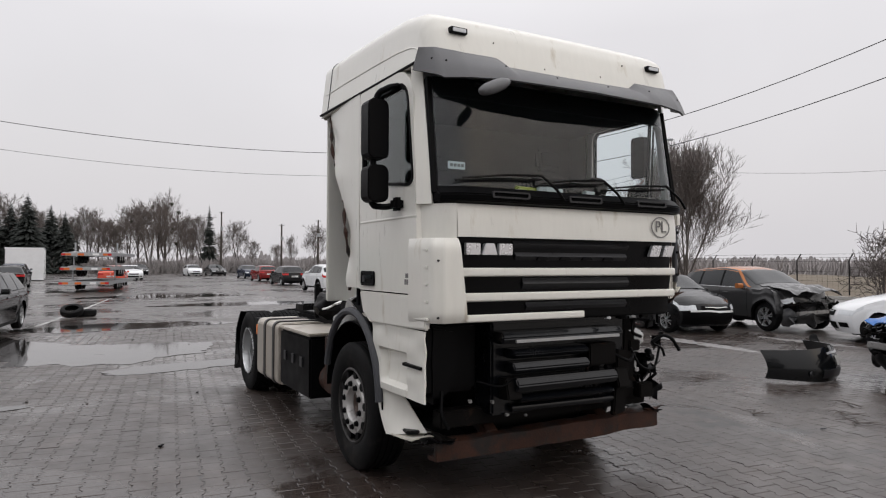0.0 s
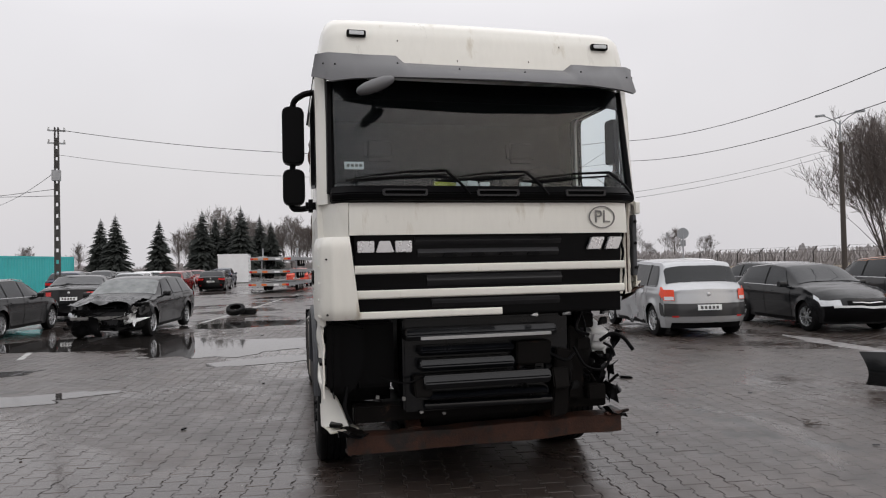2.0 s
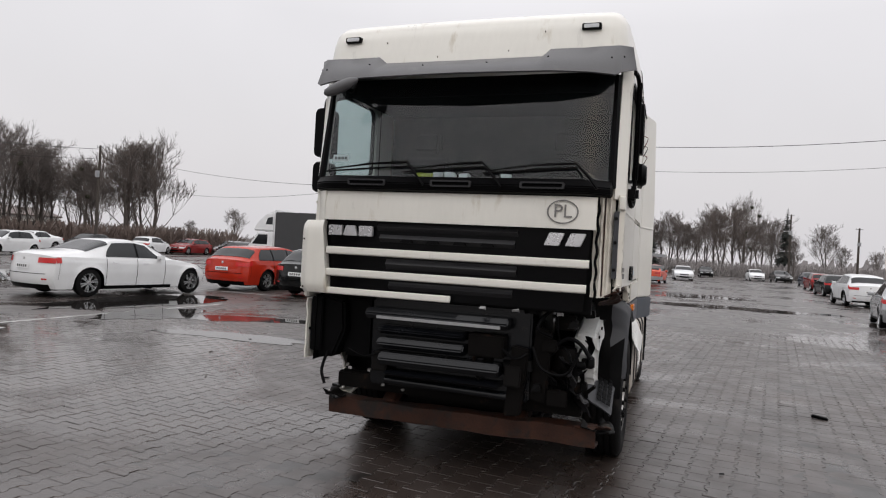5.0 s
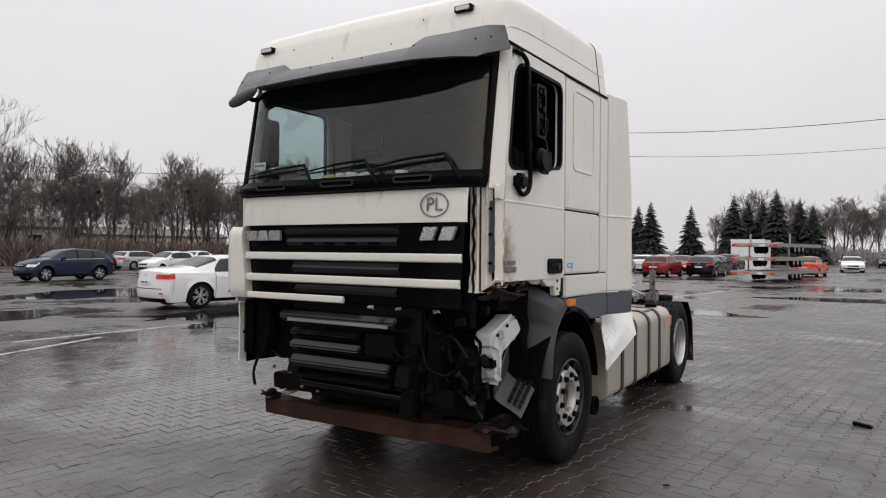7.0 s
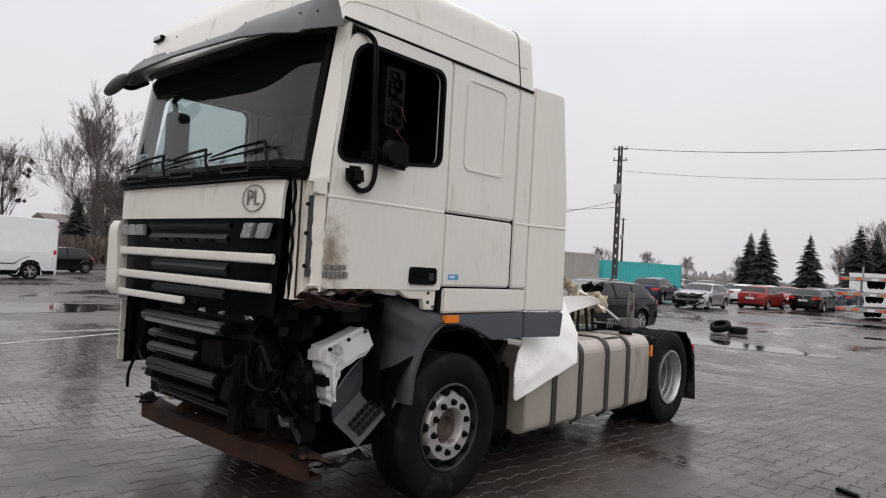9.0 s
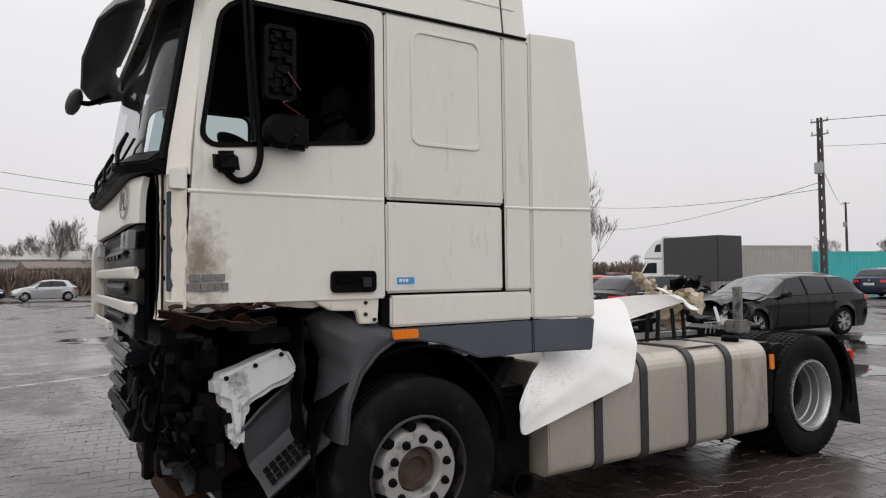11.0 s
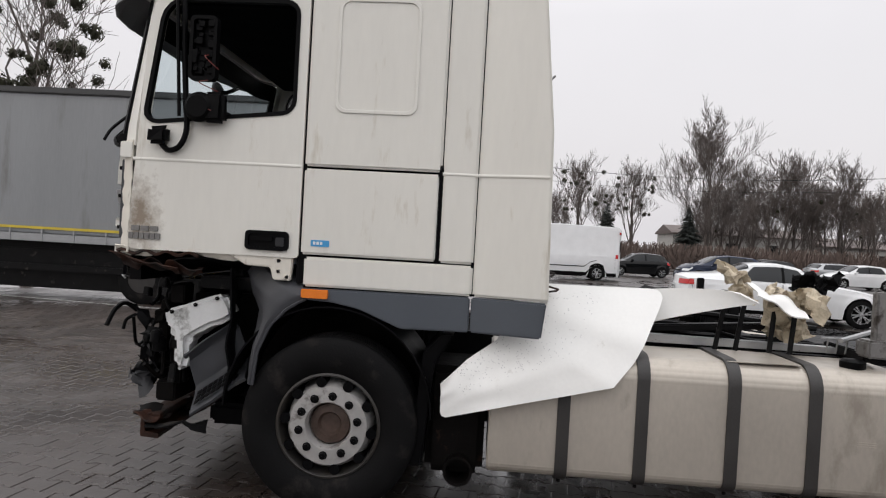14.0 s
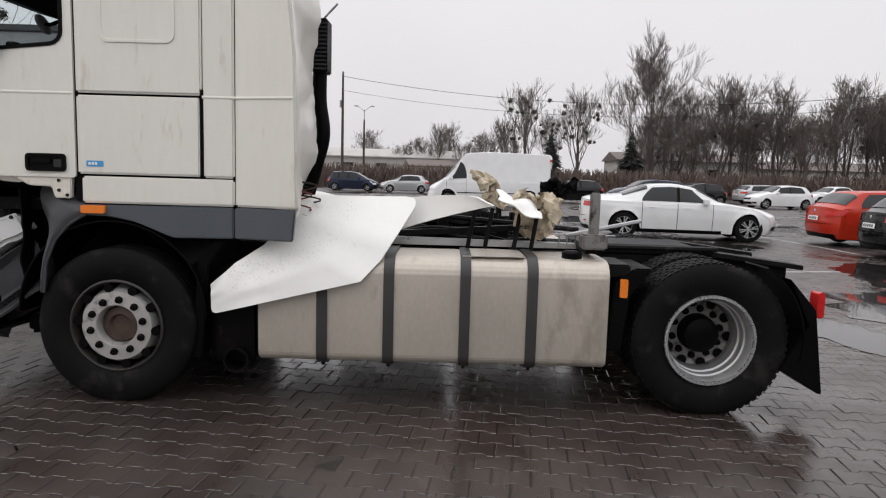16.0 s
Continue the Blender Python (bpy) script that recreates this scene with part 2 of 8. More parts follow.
def grimed(name):
    """Cream paint with a brown splash of road grime at the door's lower front corner."""
    m = M_CREAM.copy()
    m.name = name
    n, l = m.node_tree.nodes, m.node_tree.links
    b = n["Principled BSDF"]
    old = b.inputs["Base Color"].links[0].from_socket
    tc, sub_, ln = n.new("ShaderNodeTexCoord"), n.new("ShaderNodeVectorMath"), n.new("ShaderNodeVectorMath")
    sub_.operation, ln.operation = "MULTIPLY_ADD", "LENGTH"
    sub_.inputs[1].default_value, sub_.inputs[2].default_value = (0, 8.0, 3.6), (0, -8.0 * 0.27, -3.6 * 1.62)
    l.new(tc.outputs["Object"], sub_.inputs[0])
    l.new(sub_.outputs[0], ln.inputs[0])
    nz = n.new("ShaderNodeTexNoise")
    nz.inputs["Scale"].default_value, nz.inputs["Detail"].default_value, nz.inputs["Roughness"].default_value = 16, 10, 0.72
    l.new(tc.outputs["Object"], nz.inputs["Vector"])
    ad = n.new("ShaderNodeMath")
    ad.operation = "MULTIPLY_ADD"
    ad.inputs[1].default_value = 2.2
    l.new(nz.outputs["Fac"], ad.inputs[0])
    l.new(ln.outputs["Value"], ad.inputs[2])
    mr_ = n.new("ShaderNodeMapRange")
    mr_.inputs["From Min"].default_value, mr_.inputs["From Max"].default_value = 1.2, 2.15
    mr_.inputs["To Min"].default_value, mr_.inputs["To Max"].default_value = 0.85, 0.0
    l.new(ad.outputs[0], mr_.inputs["Value"])
    mx = n.new("ShaderNodeMix")
    mx.data_type = "RGBA"
    l.new(mr_.outputs["Result"], mx.inputs["Factor"])
    l.new(old, mx.inputs["A"])
    mx.inputs["B"].default_value = (0.17, 0.115, 0.065, 1)
    l.new(mx.outputs["Result"], b.inputs["Base Color"])
    return m


M_DOOR = grimed("grimed_cream_paint")

# ---- mesh helpers ----
def finish(name, bm, mat, smooth=40):
    me = bpy.data.meshes.new(name)
    bmesh.ops.recalc_face_normals(bm, faces=bm.faces)
    bm.to_mesh(me)
    bm.free()
    me.materials.append(mat)
    if smooth:
        me.polygons.foreach_set("use_smooth", [True] * len(me.polygons))
        me.set_sharp_from_angle(angle=radians(smooth))
    return me


def part(name, bm, mat, parent, label="", smooth=40):
    ob = new(name, finish(name, bm, mat, smooth))
    ob.parent = parent
    if label:
        ob["label"] = label
    return ob


def single(name, bm, mat, label, category, kind="", group="", smooth=40):
    return tagged(new(name, finish(name, bm, mat, smooth)), label, category, group, kind)


def thing(name, label, category, group="", at=None):
    ob = new(name)
    ob.empty_display_size = 0.1
    if at:
        ob.matrix_basis = at
    return tagged(ob, label, category, group)


AX = {"x": lambda u, v, w: (w, u, v), "y": lambda u, v, w: (u, w, v), "z": lambda u, v, w: (u, v, w)}


def prism(pts, a, b, axis="x", bevel=0.0, seg=2, bm=None):
    """A polygon, in the two other axes, pushed along an axis from a to b."""
    tmp = bmesh.new()
    f = AX[axis]
    lo = [tmp.verts.new(f(u, v, a)) for u, v in pts]
    hi = [tmp.verts.new(f(u, v, b)) for u, v in pts]
    tmp.faces.new(lo)
    tmp.faces.new(hi[::-1])
    k = len(pts)
    for i in range(k):
        tmp.faces.new((lo[i], hi[i], hi[(i + 1) % k], lo[(i + 1) % k]))
    if bevel:
        bmesh.ops.recalc_face_normals(tmp, faces=tmp.faces)
        bmesh.ops.bevel(tmp, geom=tmp.edges[:], offset=bevel, segments=seg, affect="EDGES", clamp_overlap=True)
    return merge(bm, tmp)


def merge(bm, tmp):
    if bm is None:
        return tmp
    me = bpy.data.meshes.new("tmp")
    tmp.to_mesh(me)
    tmp.free()
    bm.from_mesh(me)
    bpy.data.meshes.remove(me)
    return bm


def box(x0, x1, y0, y1, z0, z1, bevel=0.0, seg=2, bm=None):
    return prism([(x0, y0), (x1, y0), (x1, y1), (x0, y1)], z0, z1, "z", bevel, seg, bm)


def rrect(u0, u1, v0, v1, r, n=4):
    """A rounded rectangle; r may be one radius or four, from the lower left round."""
    rs = r if isinstance(r, tuple) else (r,) * 4
    out = []
    for (cu, cv, q), r in zip(((u0, v0, 2), (u1, v0, 3), (u1, v1, 0), (u0, v1, 1)), rs):
        for i in range(n + 1):
            a = math.pi / 2 * (q + i / n)
            out.append((cu + (r if q in (1, 2) else -r) + r * math.cos(a), cv + (r if q in (2, 3) else -r) + r * math.sin(a)))
    return out


def ring(outer, inner, a, b, axis="x", bm=None):
    """A plate with an opening: two outlines of as many points each."""
    bm = bm or bmesh.new()
    f = AX[axis]
    k = len(outer)
    rows = [[bm.verts.new(f(u, v, w)) for u, v in pts] for pts, w in ((outer, a), (inner, a), (inner, b), (outer, b))]
    for r in range(4):
        for i in range(k):
            bm.faces.new((rows[r][i], rows[r][(i + 1) % k], rows[(r + 1) % 4][(i + 1) % k], rows[(r + 1) % 4][i]))
    return bm


def tube(pts, r, n=8, bm=None, closed=False):
    """A round bar along points; r is one radius or one for each point."""
    bm = bm or bmesh.new()
    pts = [Vector(p) for p in pts]
    rs = r if isinstance(r, (list, tuple)) else [r] * len(pts)
    rows, up = [], None
    for i, p in enumerate(pts):
        d = (pts[min(i + 1, len(pts) - 1)] - pts[max(i - 1, 0)]).normalized()
        if up is None:
            up = d.orthogonal().normalized()
        up = (up - d * up.dot(d)).normalized()
        side = d.cross(up)
        rows.append([bm.verts.new(p + (up * math.cos(2 * math.pi * k / n) + side * math.sin(2 * math.pi * k / n)) * rs[i]) for k in range(n)])
    for a, b in zip(rows, rows[1:]):
        for k in range(n):
            bm.faces.new((a[k], a[(k + 1) % n], b[(k + 1) % n], b[k]))
    bm.faces.new(rows[0][::-1])
    bm.faces.new(rows[-1])
    return bm


def smooth_path(pts, n=6):
    """Points along a soft curve through the given ones."""
    p = [Vector(q) for q in pts]
    p = [p[0] * 2 - p[1]] + p + [p[-1] * 2 - p[-2]]
    out = []
    for i in range(1, len(p) - 2):
        for k in range(n):
            t = k / n
            out.append(0.5 * (2 * p[i] + (p[i + 1] - p[i - 1]) * t + (2 * p[i - 1] - 5 * p[i] + 4 * p[i + 1] - p[i + 2]) * t * t + (3 * p[i] - p[i - 1] - 3 * p[i + 1] + p[i + 2]) * t ** 3))
    return out + [p[-2]]


def lathe(profile, centre, axis="x", n=40, bm=None):
    """A profile of (radius, along) turned about an axis through centre."""
    bm = bm or bmesh.new()
    c = Vector(centre)
    rows = []
    for r, h in profile:
        row = []
        for k in range(n):
            a = 2 * math.pi * k / n
            u, v = r * math.cos(a), r * math.sin(a)
            row.append(bm.verts.new(c + Vector(AX[axis](u, v, h))))
        rows.append(row)
    for a, b in zip(rows, rows[1:]):
        for k in range(n):
            bm.faces.new((a[k], a[(k + 1) % n], b[(k + 1) % n], b[k]))
    return bm


def capped(bm):
    bmesh.ops.holes_fill(bm, edges=[e for e in bm.edges if e.is_boundary])
    return bm


def grid(f, nu, nv, bm=None):
    """A sheet: f(u, v) gives a place for u and v from 0 to 1."""
    bm = bm or bmesh.new()
    vs = [[bm.verts.new(f(i / nu, j / nv)) for j in range(nv + 1)] for i in range(nu + 1)]
    for i in range(nu):
        for j in range(nv):
            bm.faces.new((vs[i][j], vs[i + 1][j], vs[i + 1][j + 1], vs[i][j + 1]))
    return bm


def thick(bm, t):
    """Gives a sheet thickness."""
    bmesh.ops.recalc_face_normals(bm, faces=bm.faces)
    bmesh.ops.solidify(bm, geom=bm.faces[:], thickness=t)
    return bm


def crumple(bm, amount, size, where=None, seed=0.0):
    for v in bm.verts:
        k = where(v.co) if where else 1.0
        if k > 0:
            d = noise.noise_vector(v.co / size + Vector((seed, seed * 1.7, 0)))
            v.co += d * amount * k
    return bm


def lerp(a, b, t):
    return a + (b - a) * t


def along(table, x):
    """Straight-line reading of a short table of (x, value)."""
    if x <= table[0][0]:
        return table[0][1]
    for (a, p), (b, q) in zip(table, table[1:]):
        if x <= b:
            return p + (q - p) * (x - a) / (b - a) if b > a else q
    return table[-1][1]


def words(text, size, m, mat, name, parent, depth=0.002):
    """Raised print in the built-in letters, as one mesh."""
    cu = bpy.data.curves.new("print", "FONT")
    cu.body, cu.size, cu.align_x, cu.align_y, cu.extrude = text, size, "CENTER", "CENTER", depth
    ob = bpy.data.objects.new("print", cu)
    scene.collection.objects.link(ob)
    bpy.context.view_layer.update()
    me = bpy.data.meshes.new_from_object(ob.evaluated_get(bpy.context.evaluated_depsgraph_get()))
    bpy.data.objects.remove(ob)
    me.materials.clear()
    me.materials.append(mat)
    me.transform(m)
    o = new(name, me)
    o.parent = parent
    return o

# ---- the lorry: front at y = 0, standing along y, middle at x = 0 ----
truck = thing("semi_truck", "cream-white accident-damaged tractor unit with smashed front bumper", "truck")
HW = 1.18


def cab_front(x, z):
    """How far back the cab's face lies: bowed in plan, and leaning back above the panel."""
    bow = 0.16 * min(1, abs(x) / 1.12) ** 12 - 0.008 * (x / 0.8) ** 2
    lean = 0.16 * max(0, z - 2.08) if z > 2.08 else 0.0
    return bow + lean


# cab shell: sides, floor, back wall, all with thickness
def cab_side(sx):
    a, b = sx * (HW - 0.05), sx * HW
    bm = ring(rrect(0.20, 1.20, 1.44, 2.965, (0.05, 0.02, 0.03, 0.20)), rrect(0.275, 1.135, 2.165, 2.87, (0.08, 0.07, 0.07, 0.12)), a, b, "x")
    for v in bm.verts:
        # window sill falls towards the front, front post leans with the windscreen
        if 2.0 < v.co.z < 2.4 and 0.2 < v.co.y < 1.16:
            v.co.z += 0.09 * (v.co.y - 0.27) / 0.86
        if v.co.y < 0.6 and v.co.z > 2.2:
            v.co.y += 0.10 * (v.co.z - 2.2) / 0.7
    return bm


def sleeper_side(sx, y0, y1, z0, z1, bm=None):
    return prism([(y0, z0), (y1, z0), (y1, z1), (y0, z1)], sx * (HW - 0.05), sx * HW, "x", 0.012, 2, bm)


def door_dent(c):
    return max(0, 1 - abs(c.y - 0.45) / 0.5) * max(0, 1 - abs(c.z - 1.62) / 0.35)


for sx in (1, -1):
    bm = cab_side(sx)
    bmesh.ops.subdivide_edges(bm, edges=[e for e in bm.edges if e.calc_length() > 0.25], cuts=3, use_grid_fill=True)
    if sx > 0:
        for v in bm.verts:
            v.co.x -= 0.045 * abs(noise.noise(v.co / 0.22)) * door_dent(v.co)
    d = part("door", bm, M_DOOR if sx > 0 else M_CREAM, truck, "dented cream cab door" if sx > 0 else "cream cab door")
    # pressed crease across the door
    crease = grid(lambda u, v: (sx * (HW + 0.0035 * math.sin(math.pi * v)), 0.215 + u * 0.975, 1.955 + 0.02 * (v - 0.5)), 24, 4)
    part("crease", thick(crease, 0.004), M_CREAM, d)
    seal = ring(rrect(0.262, 1.148, 2.152, 2.883, (0.09, 0.08, 0.08, 0.13)), rrect(0.285, 1.125, 2.175, 2.86, (0.07, 0.06, 0.06, 0.11)), sx * (HW - 0.03), sx * (HW + 0.006), "x")
    for v in seal.verts:
        if v.co.z < 2.4:
            v.co.z += 0.09 * (v.co.y - 0.27) / 0.86
        if v.co.y < 0.6 and v.co.z > 2.2:
            v.co.y += 0.10 * (v.co.z - 2.2) / 0.7
    part("window_seal", seal, M_BLACK, d, "black rubber window seal")
    if sx < 0:
        pane = prism([(0.29, 2.18), (1.125, 2.26), (1.125, 2.865), (0.42, 2.865)], -HW + 0.02, -HW + 0.026, "x")
        p = part("side_window", pane, G_SIDE, d, "clear side window")
        p.visible_shadow = False
    # recessed handle with grip and lock
    hb = ring(rrect(0.895, 1.145, 1.475, 1.585, 0.025), rrect(0.915, 1.125, 1.492, 1.568, 0.018), sx * HW - sx * 0.01, sx * (HW + 0.014), "x")
    prism(rrect(0.90, 1.14, 1.48, 1.58, 0.02), sx * (HW + 0.001), sx * (HW + 0.004), "x", 0, 2, hb)
    h = part("door_handle", hb, M_BLACK, d, "black recessed handle")
    part("grip", prism(rrect(0.925, 1.055, 1.525, 1.555, 0.01), sx * (HW + 0.004), sx * (HW + 0.016), "x", 0.003), M_GLOSS, h)
    part("lock", prism(rrect(1.07, 1.12, 1.50, 1.55, 0.008), sx * (HW + 0.004), sx * (HW + 0.012), "x", 0.003), M_GRILLE, h, "grey key barrel")
    # faded model lettering as bars
    for k, (y0, y1, z0, z1) in enumerate(((0.225, 0.39, 1.545, 1.575), (0.21, 0.40, 1.50, 1.535))):
        for i in range(3 if k == 0 else 6):
            n_ = 3 if k == 0 else 6
            w = (y1 - y0) / n_
            part("lettering_bar", prism(rrect(y0 + i * w, y0 + (i + 0.82) * w, z0, z1, 0.003), sx * (HW - 0.03), sx * (HW + 0.002), "x"), M_GREYINK, d, "worn grey lettering bar")

# sleeper: upper and lower panels, locker lid, vertical joints
left_up = sleeper_side(1, 1.212, 1.985, 1.962, 2.965)
part("sleeper_panel", left_up, M_CREAM, truck, "plain cream sleeper panel")
part("locker_lid", sleeper_side(1, 1.212, 1.975, 1.465, 1.948), M_CREAM, truck, "cream locker lid with blue sticker")
part("sleeper_sill", sleeper_side(1, 1.235, 2.185, 1.285, 1.452), M_CREAM, truck)
part("corner_panel", sleeper_side(1, 1.992, 2.185, 1.46, 2.965), M_CREAM, truck)
part("hinge_gap", box(HW - 0.03, HW - 0.012, 1.97, 1.995, 1.46, 2.0), M_BLACK, truck, "dark panel gap")
part("door_gap", box(HW - 0.045, HW - 0.02, 1.19, 1.24, 1.30, 2.97), M_BLACK, truck, "dark door gap")
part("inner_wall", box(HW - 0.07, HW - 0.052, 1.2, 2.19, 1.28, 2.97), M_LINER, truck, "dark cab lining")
# pressed panel field with soft rim
rim = ring(rrect(1.365, 1.83, 2.265, 2.905, 0.06, 6), rrect(1.385, 1.81, 2.285, 2.885, 0.05, 6), HW, HW + 0.007, "x")
bmesh.ops.bevel(rim, geom=rim.edges[:], offset=0.002, segments=1, affect="EDGES", clamp_overlap=True)
part("pressed_field", rim, M_CREAM, truck, "raised pressed rim")
bl = part("blue_sticker", prism(rrect(1.27, 1.375, 1.512, 1.548, 0.004), HW, HW + 0.003, "x"), M_BLUE, truck, "small blue sticker")
for i in range(3):
    part("print_bar", prism(rrect(1.283 + 0.02 * i, 1.297 + 0.02 * i, 1.522, 1.539, 0.002), HW + 0.003, HW + 0.0045, "x"), M_STICKER, bl)
# rear side fairing, tapering in above
part("hinge_gap", box(HW - 0.045, HW - 0.02, 2.17, 2.21, 1.285, 2.97), M_LINER, truck, "dark panel gap")
fair = prism([(2.190, 1.285), (2.60, 1.285), (2.58, 2.2), (2.50, 3.015), (2.192, 3.03)], HW - 0.035, HW - 0.003, "x", 0.012)
def flare(bm):
    """The rear fairing stands out from the cab side towards its rear edge."""
    for v in bm.verts:
        v.co.x += 0.10 * max(0, v.co.y - 2.19) / 0.38
    return bm


part("side_fairing", flare(fair), M_CREAM, truck, "cream rear side fairing")
lip = grid(lambda u, v: (HW + 0.0035 * math.sin(math.pi * v), 1.99 + u * 0.58, 1.952 + 0.018 * (v - 0.5)), 16, 4)
part("crease", thick(flare(lip), 0.004), M_CREAM, truck)
fair_in = prism([(2.56, 1.2), (2.60, 1.285), (2.58, 2.2), (2.50, 3.015), (2.46, 3.0), (2.53, 2.2)], HW - 0.12, HW - 0.035, "x", 0.005)
part("fairing_return", flare(fair_in), M_CREAM, truck)
# dark grey lower skirt with arch cut
skirt = prism([(1.225, 1.275), (2.178, 1.278), (2.178, 1.085), (1.80, 1.08), (1.70, 1.12), (1.56, 1.175), (1.40, 1.205), (1.225, 1.21)], HW - 0.045, HW + 0.004, "x", 0.008)
part("skirt", skirt, M_SKIRT, truck, "dark grey lower skirt")
part("skirt", flare(prism([(2.186, 1.278), (2.59, 1.278), (2.57, 1.085), (2.186, 1.085)], HW - 0.045, HW + 0.004, "x", 0.008)), M_SKIRT, truck, "dark grey lower skirt")
part("side_marker", prism(rrect(1.235, 1.385, 1.222, 1.272, 0.008), HW, HW + 0.026, "x", 0.006), M_AMBER, truck, "orange side marker lens")

# right side, crushed at the rear: the wall ends in a torn slanting edge
def right_wall(u, v):
    z = 1.45 + v * 1.53
    end = along([(1.45, 1.50), (1.9, 1.53), (2.3, 1.72), (2.85, 1.97), (3.0, 2.05)], z)
    y = lerp(1.212, end, u)
    dent = 0.06 * u * u * math.sin(v * 5) + 0.02 * noise.noise(Vector((y * 5, z * 5, 0))) * u
    return (-HW + abs(dent) * 0.8, y, z)


part("sleeper_panel", thick(grid(right_wall, 14, 26), 0.02), M_CREAM, truck, "crumpled cream sleeper panel")
torn = [(-HW + 0.03 + 0.02 * math.sin(z * 9), along([(1.45, 1.50), (1.9, 1.53), (2.3, 1.72), (2.85, 1.97), (3.0, 2.05)], z), z) for z in np.linspace(1.42, 2.96, 30)]
part("torn_edge", tube(torn, [0.012 + 0.008 * math.sin(i * 2.3) for i in range(30)], 6), M_RUST, truck, "rusty torn panel edge")
part("door_gap", box(-HW + 0.02, -HW + 0.045, 1.19, 1.23, 1.30, 2.97), M_BLACK, truck, "dark door gap")

# lower side panel and step well on the right
low = prism([(0.10, 1.43), (1.20, 1.43), (1.13, 1.27), (1.00, 1.20), (0.10, 1.215)], -HW + 0.04, -HW, "x", 0.01)
part("door_apron", low, M_CREAM, truck, "cream door apron")
def well(u, v):
    z = lerp(1.205, 0.74, v)
    y = lerp(0.13, lerp(0.98, 0.90, v), u)
    x = -HW + 0.015 + (0.05 if 0.32 < u < 0.85 and 0.38 < v < 0.9 else 0.0) + 0.012 * noise.noise(Vector((u * 4, v * 5, 2)))
    return (x, y, z - 0.04 * u * (1 - v) * 0)
part("step_well", thick(grid(well, 22, 20), 0.012), M_CREAM, truck, "scraped cream step well")
part("well_liner", thick(crumple(grid(lambda u, v: (-HW + 0.085, lerp(0.145, 0.92, u), lerp(0.735, 1.235, v)), 10, 8), 0.008, 0.15), 0.006), M_BLACK, truck, "black inner liner of the step well")
part("slit", box(-HW - 0.004, -HW + 0.05, 0.16, 0.42, 0.955, 0.975, 0.002), M_BLACK, truck, "dark step slit")
part("arch_trim", tube([(-HW + 0.01, 1.40 + 0.575 * math.cos(a), 0.60 + 0.66 * math.sin(a)) for a in np.linspace(0.25, math.pi - 0.05, 24)], 0.032, 8), M_GREY, truck, "grey wheel-arch trim")
# hanging lower step with mesh tread
def hang(u, v):
    z = lerp(0.735, 0.42 + 0.05 * u, v)
    y0, y1 = lerp(0.90, 0.74, v * v), lerp(0.60, 0.45, v ** 1.8)
    return (-HW + 0.025 + 0.18 * u * u * math.sqrt(v), lerp(y0, y1, u), z)
step = part("hanging_step", thick(grid(hang, 14, 14), 0.012), M_CREAM, truck, "torn cream lower step")
part("tread", prism([(-1.11, 0.50), (-1.03, 0.46), (-0.96, 0.58), (-1.08, 0.68)], 0.462, 0.485, "z", 0.006), M_FRAME, step, "dark serrated tread")
part("step_floor", thick(crumple(grid(lambda u, v: (-1.15 + v * 0.20 + 0.05 * (1 - u), 0.44 + u * 0.28, 0.435 + 0.02 * v), 10, 8), 0.012, 0.12), 0.012), M_CREAM_DIRTY, step)

# roof: rises from the visor, runs back, its sides falling to the drip rail
ROOF = [(0.0, 0.12, 2.93), (0.13, 0.155, 3.10), (0.24, 0.185, 3.22), (0.33, 0.225, 3.30), (0.42, 0.31, 3.355), (0.55, 0.56, 3.40), (0.7, 1.0, 3.43), (0.85, 1.6, 3.455), (1.0, 2.18, 3.46)]


def roof(u, v):
    s = (u - 0.5) * 2
    y = along([(a, b) for a, b, c in ROOF], v)
    top = along([(a, c) for a, b, c in ROOF], v)
    k = max(0.0, (abs(s) - 0.70) / 0.30)
    if k <= 0:
        x, z = 1.02 * abs(s) / 0.70, top - 0.012 * (abs(s) / 0.7) ** 2
    elif k < 0.5:
        a = k * math.pi
        x, z = 1.02 + 0.105 * math.sin(a), top - 0.012 - 0.105 * (1 - math.cos(a))
    else:
        x, z = lerp(1.125, 1.168, 2 * k - 1), lerp(top - 0.117, 2.965, 2 * k - 1)
    if z < 2.95:
        z = 2.95
    back = 0.085 * min(1, x / 1.125) ** 18 * max(0, 1 - (y - 0.14) / 0.5)
    return (math.copysign(x, s), y + back, z)


rb = grid(roof, 72, 40)
part("roof", thick(rb, 0.02), M_CREAM, truck, "cream high roof with grime")
for sx in (1, -1):
    part("drip_rail", tube([(sx * (HW - 0.004), 0.27 + 0.05 * i * 2, 2.972 + 0.012 * i / 19) for i in range(20)], 0.010, 6), M_BLACK, truck, "dark joint under the roof")
    part("roof_joint", tube([roof(0.5 + sx * 0.5 * t, 0.955) for t in np.linspace(0.72, 0.99, 14)], 0.006, 5), M_GREY, truck, "dark roof joint")
    part("roof_crease", tube([roof(0.5 + sx * 0.462, t) for t in np.linspace(0.15, 0.98, 24)], 0.005, 5), M_CREAM, truck)
roof_back = prism([(-1.15, 2.95), (1.15, 2.95), (1.10, 3.32), (1.0, 3.41), (-1.0, 3.41), (-1.10, 3.32)], 2.16, 2.19, "y", 0.01)
part("roof_back", roof_back, M_CREAM, truck)
